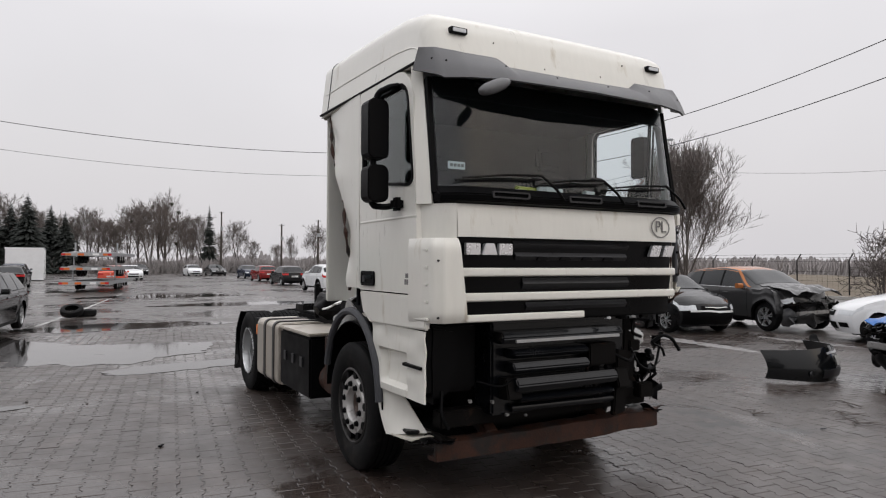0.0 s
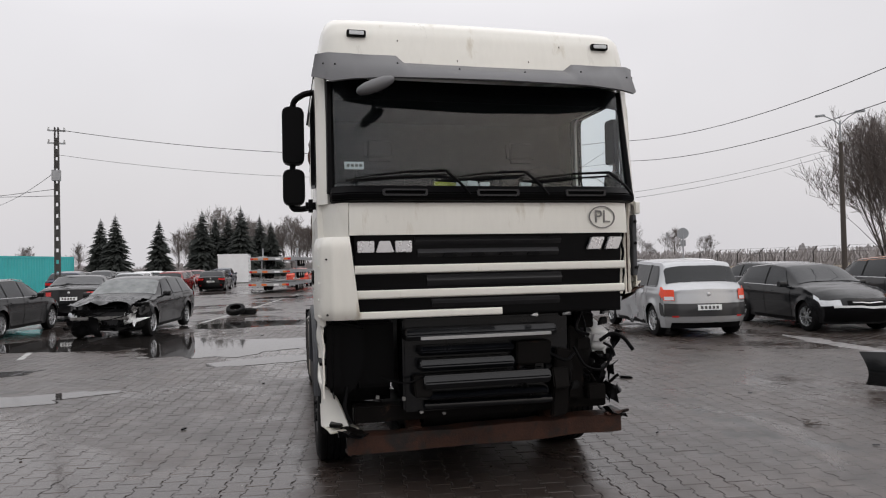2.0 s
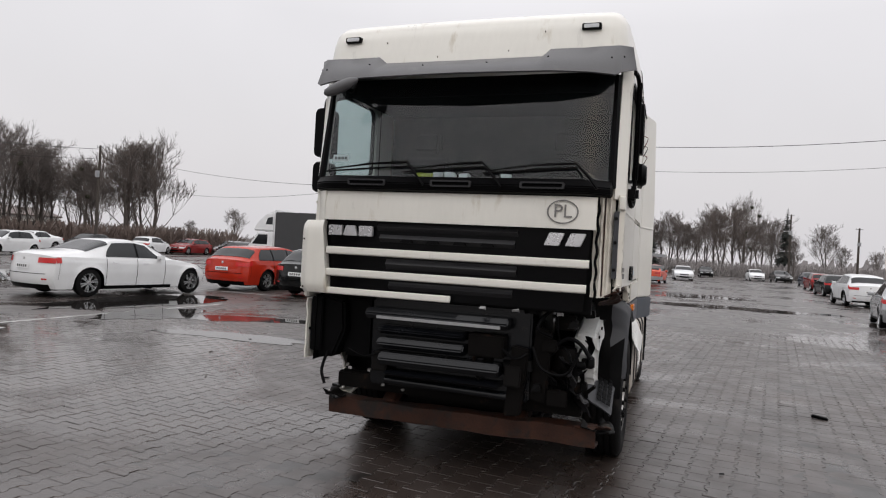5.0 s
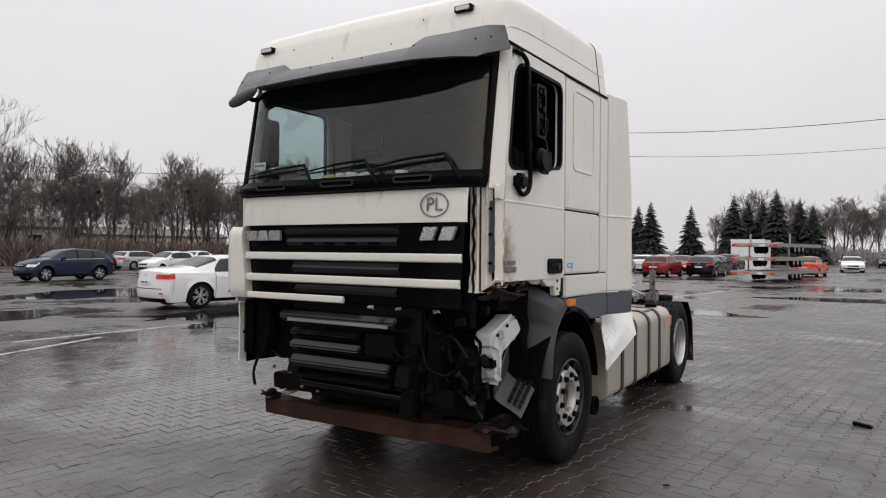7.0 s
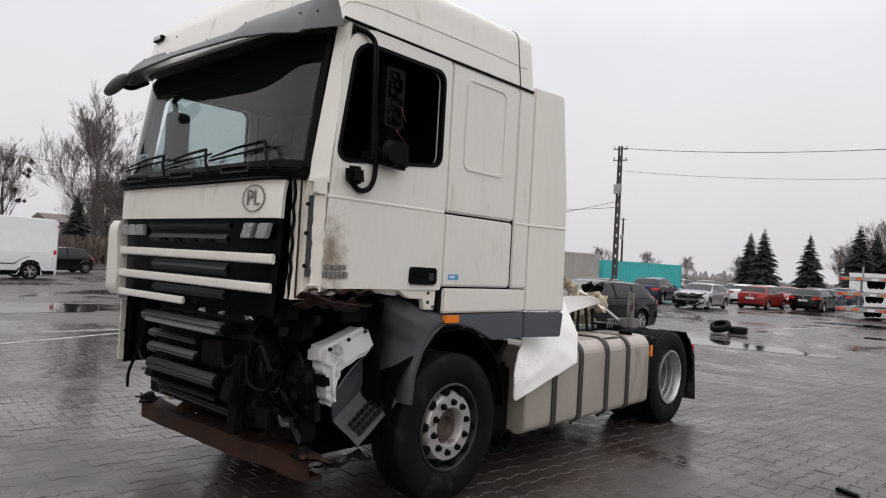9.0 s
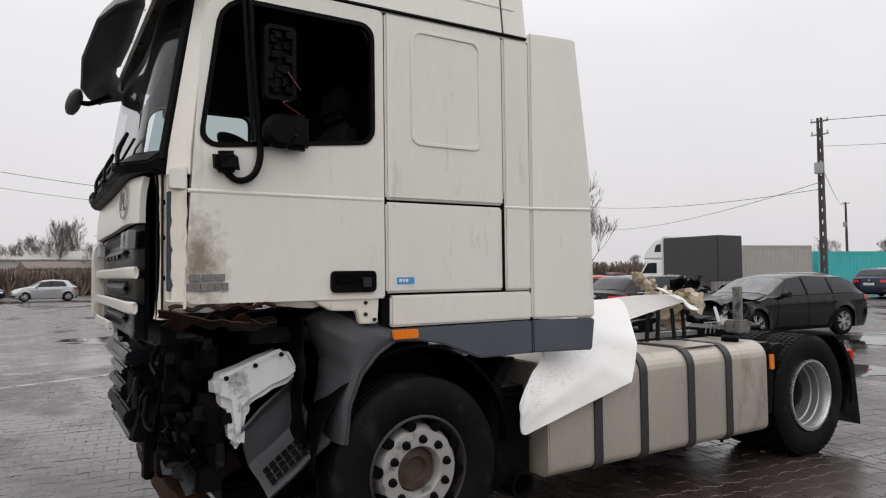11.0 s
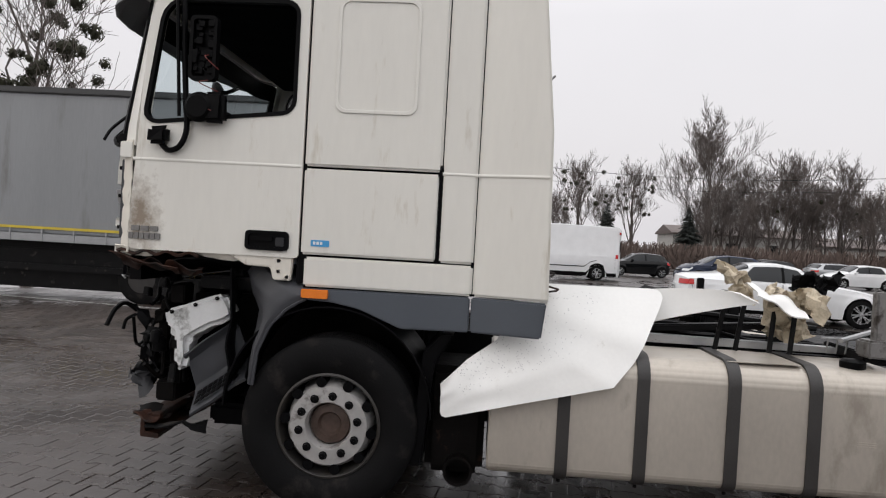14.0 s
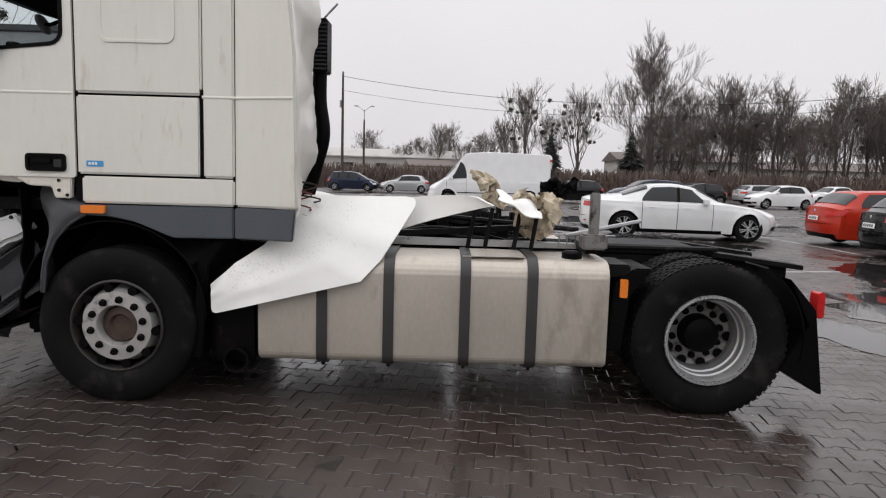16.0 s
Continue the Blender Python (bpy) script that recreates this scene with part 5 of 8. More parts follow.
for i in range(260):
    u, v = rng.uniform(0.12, 0.98), rng.uniform(0.45, 0.98)
    p = Vector(sheet(u, v))
    lathe([(0.0005, 0.002), (0.0016, 0.0015), (0.0024, 0.0)], p + Vector((0.004, 0, 0.002)), "x", 5, drops)
tagged(part("water_drops", drops, material("water_drop", (0.45, 0.45, 0.46), 0.08, var=0.05, bump=0.0), truck), kind="stuff")

# chassis rails, deck and coupling
for sx in (1, -1):
    part("frame_rail", prism([(0.7, 0.70), (6.05, 0.72), (6.05, 0.94), (5.2, 0.97), (2.6, 0.99), (0.7, 0.99)], sx * 0.38 - 0.035, sx * 0.38 + 0.035, "x", 0.006), M_FRAME, truck, "black chassis rail")
for y in (2.4, 3.2, 4.1, 4.75, 5.6, 6.02):
    part("cross_member", box(-0.38, 0.38, y - 0.04, y + 0.04, 0.76, 0.92, 0.008), M_FRAME, truck)
part("ramp", prism([(5.45, 0.98), (6.12, 0.90), (6.12, 0.935), (5.45, 1.015)], 0.30, 0.52, "x", 0.005), M_FRAME, truck, "black coupling ramp")
part("ramp", prism([(5.45, 0.98), (6.12, 0.90), (6.12, 0.935), (5.45, 1.015)], -0.52, -0.30, "x", 0.005), M_FRAME, truck, "black coupling ramp")
part("deck_plate", box(-0.44, 0.44, 2.75, 4.25, 0.995, 1.012, 0.003), M_FRAME, truck, "dark deck plate")
for i in range(4):
    part("deck_rail", tube([(0.46 - 0.25 * i, 2.7, 1.03), (0.48 - 0.25 * i, 5.5, 1.03 - 0.02 * i)], 0.018, 6), M_FRAME, truck, "long deck rail")
part("coupling_base", box(-0.42, 0.42, 4.55, 5.45, 0.98, 1.02, 0.006), M_FRAME, truck, "fifth-wheel mounting plate")
part("fallen_rail", prism([(2.75, 1.03), (4.15, 1.14), (4.15, 1.18), (2.75, 1.08)], 0.42, 0.50, "x", 0.008), M_FRAME, truck, "slanted dark rail")
part("fallen_rail", tube([(0.2, 3.3, 1.22), (0.1, 4.55, 1.12)], 0.02, 6), M_FRAME, truck)
part("crossbar", tube([(0.92, 4.30, 1.14), (0.40, 4.95, 1.22)], 0.015, 6), M_STRIP, truck, "pale loose bar")
pst = part("deck_post", box(0.93, 0.99, 4.45, 4.51, 1.09, 1.43, 0.008), M_RIM_MID, truck, "upright grey steel post")
part("post_foot", box(0.88, 1.02, 4.40, 4.56, 1.06, 1.16, 0.012), M_RIM_MID, pst)
part("post_arm", box(0.44, 0.90, 4.44, 4.52, 1.02, 1.08, 0.006), M_FRAME, pst)
for y in (3.66, 3.78, 3.98, 4.10):
    part("deck_strut", tube([(0.74, y, 1.02), (0.70 + 0.03 * math.sin(y * 9), y + 0.05, 1.30)], 0.016, 6), M_FRAME, truck, "bent dark strut")
part("deck_ledge", prism([(3.0, 1.02), (4.62, 1.02), (4.62, 1.055), (3.0, 1.075)], 0.52, 0.60, "x", 0.004), M_STRIP, truck, "scuffed steel ledge along the deck")
for i in range(7):
    y = 4.28 + 0.055 * i
    part("guard_wire", tube([(0.80, y, 1.05), (0.82, y, 1.14)], 0.005, 5), M_STRIP, truck)
part("guard_wire", tube([(0.82, 4.24, 1.14), (0.82, 4.66, 1.14)], 0.006, 5), M_STRIP, truck, "thin wire guard")
part("deck_post", box(-0.62, -0.57, 3.95, 4.0, 1.0, 1.40, 0.006), M_FRAME, truck, "thin upright post")
part("deck_tray", ring(rrect(-0.80, -0.25, 3.85, 4.15, 0.01, 1), rrect(-0.78, -0.27, 3.87, 4.13, 0.01, 1), 1.10, 1.16, "z"), M_FRAME, truck, "low steel tray")
for i in range(9):
    x, y = rng.uniform(-0.4, 0.4), rng.uniform(3.4, 4.5)
    part("loose_bracket", crumple(box(x - 0.05, x + 0.05, y - 0.04, y + 0.04, 1.01, 1.12 + 0.10 * (i % 3), 0.006), 0.02, 0.06, None, i), M_FRAME if i % 3 else M_OILY, truck, "broken deck bracket")
def lump(c, s, seed, n=14):
    b = bmesh.new()
    bmesh.ops.create_icosphere(b, subdivisions=3, radius=1.0)
    for v in b.verts:
        d = 1 + 0.35 * noise.noise(v.co * 1.7 + Vector((seed, 0, 0))) + 0.2 * noise.noise(v.co * 4 + Vector((0, seed, 0)))
        v.co = Vector(c) + Vector((v.co.x * s[0], v.co.y * s[1], v.co.z * s[2])) * d
    return b
for i, (x, y, z, w, d, h) in enumerate(((0.62, 3.80, 1.45, 0.10, 0.10, 0.11), (0.66, 3.88, 1.39, 0.07, 0.08, 0.08), (0.62, 4.10, 1.28, 0.11, 0.14, 0.18), (0.68, 4.20, 1.33, 0.10, 0.12, 0.11), (0.57, 4.16, 1.17, 0.12, 0.16, 0.12))):
    fb = box(x - w / 2, x + w / 2, y - d / 2, y + d / 2, z - h / 2, z + h / 2)
    bmesh.ops.subdivide_edges(fb, edges=fb.edges[:], cuts=6, use_grid_fill=True)
    crumple(crumple(fb, 0.12, 0.13, None, i * 2.1), 0.04, 0.04, None, i)
    part("torn_foam", fb, M_FOAM, truck, "torn dirty yellow insulation foam", smooth=25)
part("foam_sheet", thick(crumple(grid(lambda u, v: (0.86 - 0.18 * v, lerp(3.86, 4.14, u), 1.36 - 0.10 * u + 0.07 * v), 10, 6), 0.04, 0.12), 0.008), M_WHITE, truck, "bent white plastic piece")
for i in range(4):
    part("burnt_lump", crumple(lump((0.55 + 0.03 * i, 4.22 + 0.05 * i, 1.42 + 0.05 * (i % 2)), (0.03, 0.05, 0.05), 3.3 + i), 0.05, 0.05, None, i), M_BLACK, truck, "charred plastic lump", smooth=0)
part("burnt_lump", lump((-0.55, 3.6, 1.16), (0.18, 0.28, 0.15), 5.3), M_BLACK, truck, "black coupling hoses bundle")
for i in range(14):
    y0 = rng.uniform(2.5, 3.4)
    p = [(rng.uniform(-0.5, 0.6), y0, 1.05), (rng.uniform(-0.4, 0.5), y0 + 0.5, 1.04 + rng.uniform(0, 0.10)), (rng.uniform(-0.3, 0.45), y0 + 1.1, 1.03)]
    part("deck_cable", tube(smooth_path(p, 6), rng.choice((0.008, 0.012, 0.016)), 6), M_BLACK, truck, "black slack cable")
for i in range(12):
    z = 1.15 + 0.03 * i
    p = [(rng.uniform(0.6, 0.95), 2.20, z), (rng.uniform(0.75, 1.0), 2.66 + rng.uniform(-0.05, 0.05), z - 0.05), (rng.uniform(0.6, 0.95), 2.4, z - 0.12)]
    part("loose_wire", tube(smooth_path(p, 5), 0.006, 5), (M_WIRE_RED, M_BLACK, M_RUST)[i % 3], truck, "red and black torn wiring")
# intake snorkel and vent behind the cab
part("intake_pipe", tube(smooth_path([(0.15, 2.52, 2.3), (0.15, 2.52, 2.05), (0.16, 2.55, 1.80), (0.15, 2.49, 1.55), (0.14, 2.42, 1.3)], 6), 0.055, 10), M_BLACK, truck, "black intake pipe")
iv = part("intake_grille", box(0.05, 0.25, 2.47, 2.59, 2.26, 2.65, 0.01), M_BLACK, truck, "black slatted air intake")
for i in range(12):
    part("slat", box(0.251, 0.261, 2.475, 2.585, 2.275 + 0.030 * i, 2.289 + 0.030 * i, 0.002), M_GRILLE, iv)
part("stay", tube([(0.2, 2.55, 2.65), (0.22, 2.66, 2.76)], 0.008, 5), M_STRIP, truck)
B_EDGE = [(1.40, 2.42), (1.55, 2.49), (1.68, 2.55), (1.80, 2.545), (1.95, 2.51), (2.15, 2.505), (2.35, 2.485), (2.62, 2.545), (2.95, 2.505)]
back_skin = grid(lambda u, v: (lerp(1.20, 0.30, u ** 0.8), lerp(2.44, along(B_EDGE, lerp(1.40, 2.95, v)), u), lerp(1.40, 2.95, v)), 12, 40)
part("crumpled_back_panel", thick(crumple(crumple(back_skin, 0.035, 0.20, lambda c: max(0, (c.y - 2.42) / 0.12)), 0.014, 0.06, lambda c: max(0, (c.y - 2.42) / 0.12)), 0.008), M_CREAM, truck, "crumpled cream panel at the cab's rear corner")
part("rear_bracket", crumple(box(0.9, 1.12, 2.30, 2.55, 1.30, 1.48, 0.02), 0.03, 0.1), M_CREAM_DIRTY, truck)
for x in (-0.9, -0.4, 0.1, 0.5):
    part("back_rib", box(x, x + 0.07, 2.16, 2.19, 1.4, 2.9, 0.008), M_CREAM, truck)

# rear mudguards, flaps and lamps
for sx in (1, -1):
    gd = grid(lambda u, v: (sx * lerp(0.80, 1.13, v), 5.24 - 0.60 * math.cos(lerp(2.15, 3.35, u)), 0.50 + 0.60 * math.sin(lerp(2.15, 3.35, u)) * 0.98), 14, 4)
    part("mudguard", thick(gd, 0.012), M_BLACK, truck, "black rear mudguard")
    part("guard_front", prism([(4.56, 0.42), (4.60, 0.86), (4.72, 0.96), (4.84, 0.96), (4.70, 0.78), (4.66, 0.42)], sx * 0.62, sx * 1.12, "x", 0.01), M_BLACK, truck, "black front guard")
    part("mud_flap", prism([(5.72, 0.92), (5.90, 0.72), (5.98, 0.17), (5.955, 0.17), (5.70, 0.32), (5.86, 0.62)], sx * 0.80, sx * 1.12, "x", 0.004), M_BLACK, truck, "black mud flap")
    part("tail_lamp", prism(rrect(5.925, 5.975, 0.66, 0.83, 0.02), sx * 0.98, sx * 1.08, "x", 0.014), M_REDLENS, truck, "red tail lamp")
    part("side_reflector", prism(rrect(4.63, 4.68, 0.77, 0.89, 0.008), sx * 1.12, sx * 1.135, "x", 0.004), M_AMBER, truck, "amber side reflector")
part("valve_box", box(0.70, 1.10, 4.56, 4.70, 0.90, 0.98, 0.01), M_FRAME, truck)

# ---- ground ----
def wet_ground(name, color, per_piece=0.0, joints=False):
    """Wet concrete or asphalt: damp and drier fields, grit, and films of water that smooth it."""
    m = bpy.data.materials.new(name)
    m.use_nodes = True
    n, l = m.node_tree.nodes, m.node_tree.links
    b = n["Principled BSDF"]
    geo = n.new("ShaderNodeNewGeometry")
    pos = geo.outputs["Position"]
    def nz(scale, detail, rough=0.55, dist=0.0):
        t = n.new("ShaderNodeTexNoise")
        t.inputs["Scale"].default_value, t.inputs["Detail"].default_value = scale, detail
        t.inputs["Roughness"].default_value, t.inputs["Distortion"].default_value = rough, dist
        l.new(pos, t.inputs["Vector"])
        return t.outputs["Fac"]
    def rng_(src, a, b_, c, d):
        r = n.new("ShaderNodeMapRange")
        for k, v in zip(("From Min", "From Max", "To Min", "To Max"), (a, b_, c, d)):
            r.inputs[k].default_value = v
        l.new(src, r.inputs["Value"])
        return r.outputs["Result"]
    film = rng_(nz(0.24, 9, 0.66, 0.8), 0.48, 0.585, 0.0, 1.0)
    tone = rng_(nz(0.9, 8, 0.65), 0.3, 0.7, 0.62, 1.42)
    grit = nz(90, 5)
    mix = n.new("ShaderNodeMix")
    mix.data_type, mix.blend_type = "RGBA", "MULTIPLY"
    mix.inputs["Factor"].default_value = 1.0
    mix.inputs["A"].default_value = (*color, 1)
    mul = n.new("ShaderNodeMath")
    mul.operation = "MULTIPLY"
    l.new(tone, mul.inputs[0])
    l.new(rng_(grit, 0.3, 0.7, 0.8, 1.2), mul.inputs[1])
    last = mul.outputs[0]
    if per_piece:
        oi = n.new("ShaderNodeObjectInfo")
        ad = n.new("ShaderNodeMath")
        ad.operation = "ADD"
        l.new(oi.outputs["Random"], ad.inputs[0])
        l.new(geo.outputs["Random Per Island"], ad.inputs[1])
        fr = n.new("ShaderNodeMath")
        fr.operation = "FRACT"
        l.new(ad.outputs[0], fr.inputs[0])
        m2 = n.new("ShaderNodeMath")
        m2.operation = "MULTIPLY"
        l.new(last, m2.inputs[0])
        l.new(rng_(fr.outputs[0], 0, 1, 1 - per_piece, 1 + per_piece), m2.inputs[1])
        last = m2.outputs[0]
    l.new(last, mix.inputs["B"])
    # pale dried patches of cement dust
    dust = n.new("ShaderNodeMix")
    dust.data_type = "RGBA"
    l.new(rng_(nz(0.62, 10, 0.68, 1.6), 0.57, 0.72, 0.0, 0.75), dust.inputs["Factor"])
    l.new(mix.outputs["Result"], dust.inputs["A"])
    dust.inputs["B"].default_value = (color[0] * 2.6, color[1] * 2.75, color[2] * 2.8, 1)
    l.new(dust.outputs["Result"], b.inputs["Base Color"])
    rough = n.new("ShaderNodeMix")
    rough.data_type = "FLOAT"
    l.new(film, rough.inputs["Factor"])
    l.new(rng_(nz(2.5, 6), 0.3, 0.7, 0.26, 0.48), rough.inputs["A"])
    rough.inputs["B"].default_value = 0.10
    l.new(rough.outputs["Result"], b.inputs["Roughness"])
    bp = n.new("ShaderNodeBump")
    bp.inputs["Distance"].default_value = 0.003
    st = n.new("ShaderNodeMath")
    st.operation = "MULTIPLY_ADD"
    st.inputs[1].default_value, st.inputs[2].default_value = -0.28, 0.36
    l.new(film, st.inputs[0])
    l.new(st.outputs[0], bp.inputs["Strength"])
    hs = n.new("ShaderNodeMath")
    hs.operation = "MULTIPLY_ADD"
    hs.inputs[1].default_value = 0.5
    l.new(grit, hs.inputs[0])
    l.new(nz(14, 4), hs.inputs[2])
    l.new(hs.outputs[0], bp.inputs["Height"])
    l.new(bp.outputs[0], b.inputs["Normal"])
    b.inputs["Specular IOR Level"].default_value = 0.85
    return m


M_PAVER = wet_ground("wet_concrete_paver", (0.037, 0.0275, 0.0235), 0.07)
M_GROUND = wet_ground("wet_asphalt", (0.042, 0.0335, 0.030))
M_JOINT = wet_ground("wet_sand_joint", (0.012, 0.0095, 0.008))
M_LINE = material("worn_white_line", (0.42, 0.42, 0.41), 0.4, var=0.3, scale=4, fine=60, bump=0.05, stain=(0.07, 0.065, 0.062), stain_at=0.5, stain_scale=4)
M_WATER = material("standing_water", (0.020, 0.018, 0.017), 0.03, var=0.1, scale=1.0, rvar=0.015, bump=0.0, spec=0.55)
M_SLUSH = material("grey_slush", (0.24, 0.23, 0.23), 0.35, var=0.4, scale=5, fine=40, bump=0.1, stain=(0.07, 0.06, 0.055), stain_at=0.5, stain_scale=5)

gm = grid(lambda u, v: ((u - 0.5) * 3000, (v - 0.5) * 3000, -0.008), 8, 8)
single("ground", gm, M_GROUND, "wet grey asphalt yard reaching to the horizon", "ground", "structure")

PX0, PX1, PY0, PY1 = -9.0, 12.0, -6.0, 14.0
# bedding under the paving blocks
single("paving_bed", box(PX0, PX1, PY0, PY1, -0.0075, -0.0035), M_JOINT, "dark sandy joints between paving blocks", "paving", "structure")


def puddle(x, y, rx, ry, seed, turn=0.0, z=0.0045):
    """Standing water with a ragged outline."""
    bm = bmesh.new()
    n = 96
    pts = []
    for i in range(n):
        a = 2 * math.pi * i / n
        k = 1 + 0.35 * noise.noise(Vector((math.cos(a) * 1.3 + seed, math.sin(a) * 1.3, 0))) + 0.22 * noise.noise(Vector((math.cos(a) * 4 + seed, math.sin(a) * 4, 3))) + 0.10 * noise.noise(Vector((math.cos(a) * 11 + seed, math.sin(a) * 11, 5)))
        u, v = rx * k * math.cos(a), ry * k * math.sin(a)
        pts.append((x + u * math.cos(turn) - v * math.sin(turn), y + u * math.sin(turn) + v * math.cos(turn)))
    prism(pts, -0.006, z + 0.0005 * (seed % 5), "z", bm=bm)
    return single("puddle", bm, M_WATER, "shallow rain puddle on the paving", "puddle", "structure", smooth=0)


def slush(x, y, rx, ry, seed, turn):
    """A thin ragged bank of half-melted slush."""
    bm = grid(lambda u, v: (0, 0, 0), 40, 8)
    bm.verts.ensure_lookup_table()
    for i in range(41):
        for j in range(9):
            u, v = 2 * i / 40 - 1, 2 * j / 8 - 1
            k = (1 - abs(u) ** 3) * (0.6 + 0.7 * abs(noise.noise(Vector((u * 5 + seed, 0, 2)))))
            px, py = u * rx, v * ry * k + 0.3 * ry * noise.noise(Vector((u * 3, seed, 0)))
            bm.verts[i * 9 + j].co = (x + px * math.cos(turn) - py * math.sin(turn), y + px * math.sin(turn) + py * math.cos(turn), 0.001 + 0.014 * max(0, 1 - v * v) * (0.3 + abs(noise.noise(Vector((u * 16, v * 3, seed))))))
    return single("slush_bank", bm, M_SLUSH, "thin bank of grey half-melted slush", "slush", "structure")


def floor_line(x0, y0, x1, y1, w=0.11):
    d = Vector((x1 - x0, y1 - y0)).normalized()
    s = Vector((-d.y, d.x)) * w / 2
    pts = [(x0 + s.x, y0 + s.y), (x1 + s.x, y1 + s.y), (x1 - s.x, y1 - s.y), (x0 - s.x, y0 - s.y)]
    z = 0.0035 if PX0 < (x0 + x1) / 2 < PX1 and PY0 < (y0 + y1) / 2 < PY1 else -0.004
    return single("painted_line", prism(pts, z - 0.003, z, "z"), M_LINE, "worn white parking line", "road marking", "structure", smooth=0)

# ---- cars ----
def paint(name, color, metal=0.0, rough=0.12):
    return material(name, color, rough, metal, var=0.06, scale=2.5, fine=40, bump=0.004, rvar=0.03, coat=0.10, spec=0.30, stain=tuple(c * 0.75 + 0.006 for c in color), stain_at=0.66, stain_scale=5)


P_BLACK = paint("black_car_paint", (0.005, 0.0055, 0.006))
P_DARK = paint("charcoal_car_paint", (0.011, 0.0115, 0.0125), 0.1)
P_GREY = paint("grey_car_paint", (0.055, 0.055, 0.056), 0.3)
P_SILVER = paint("silver_car_paint", (0.42, 0.43, 0.44), 0.5)
P_WHITE = paint("white_car_paint", (0.72, 0.73, 0.74))
P_RED = paint("red_car_paint", (0.42, 0.028, 0.012))
P_TOMATO = paint("tomato_red_car_paint", (0.62, 0.09, 0.05))
P_DKRED = paint("dark_red_car_paint", (0.20, 0.018, 0.018))
P_NAVY = paint("navy_car_paint", (0.015, 0.022, 0.045), 0.2)
P_BLUE = paint("blue_car_paint", (0.02, 0.12, 0.38))
P_ORANGE = paint("copper_orange_paint", (0.42, 0.15, 0.05), 0.3)
P_BRONZE = paint("grey_brown_car_paint", (0.10, 0.09, 0.08), 0.4)

KINDS = {
    "hatch": dict(L=4.0, W=1.74, wb=2.54, fo=0.80, r=0.315, belt=0.92, tw=0.74, top=[(0, 0.72), (0.03, 0.80), (0.10, 0.88), (0.24, 0.98), (0.28, 1.01), (0.45, 1.40), (0.60, 1.46), (0.84, 1.40), (0.955, 1.02), (1, 0.96)], ws=(0.29, 0.445), rw=(0.862, 0.945), sw=((0.35, 0.575), (0.592, 0.80))),
    "wagon": dict(L=4.85, W=1.84, wb=2.80, fo=0.92, r=0.335, belt=0.93, tw=0.73, top=[(0, 0.70), (0.03, 0.78), (0.09, 0.85), (0.24, 0.96), (0.275, 0.99), (0.42, 1.38), (0.54, 1.445), (0.84, 1.40), (0.955, 1.03), (1, 0.98)], ws=(0.285, 0.415), rw=(0.862, 0.945), sw=((0.34, 0.515), (0.53, 0.69), (0.705, 0.84))),
    "sedan": dict(L=5.08, W=1.90, wb=3.12, fo=0.86, r=0.35, belt=0.94, tw=0.72, top=[(0, 0.70), (0.03, 0.78), (0.08, 0.85), (0.27, 0.98), (0.305, 1.01), (0.43, 1.38), (0.53, 1.465), (0.65, 1.44), (0.80, 1.14), (0.95, 1.09), (1, 1.02)], ws=(0.312, 0.425), rw=(0.67, 0.795), sw=((0.365, 0.51), (0.523, 0.685))),
    "suv": dict(L=4.55, W=1.82, wb=2.67, fo=0.90, r=0.36, belt=1.03, tw=0.73, top=[(0, 0.86), (0.03, 0.95), (0.10, 1.04), (0.24, 1.12), (0.27, 1.15), (0.42, 1.52), (0.54, 1.60), (0.84, 1.52), (0.955, 1.14), (1, 1.04)], ws=(0.28, 0.415), rw=(0.865, 0.945), sw=((0.345, 0.53), (0.545, 0.71), (0.725, 0.83))),
    "mpv": dict(L=4.27, W=1.81, wb=2.69, fo=0.83, r=0.325, belt=0.98, tw=0.78, top=[(0, 0.72), (0.03, 0.84), (0.12, 0.97), (0.20, 1.05), (0.23, 1.08), (0.42, 1.53), (0.56, 1.61), (0.88, 1.55), (0.965, 1.06), (1, 0.98)], ws=(0.24, 0.41), rw=(0.895, 0.955), sw=((0.33, 0.555), (0.57, 0.745), (0.76, 0.87))),
    "van": dict(L=6.35, W=2.05, wb=4.1, fo=1.02, r=0.36, belt=1.30, tw=0.84, top=[(0, 0.88), (0.02, 1.02), (0.10, 1.24), (0.13, 1.32), (0.23, 2.08), (0.30, 2.66), (0.5, 2.73), (0.975, 2.68), (0.99, 2.62), (1, 2.5)], ws=(0.135, 0.225), rw=None, sw=((0.172, 0.30),)),
}


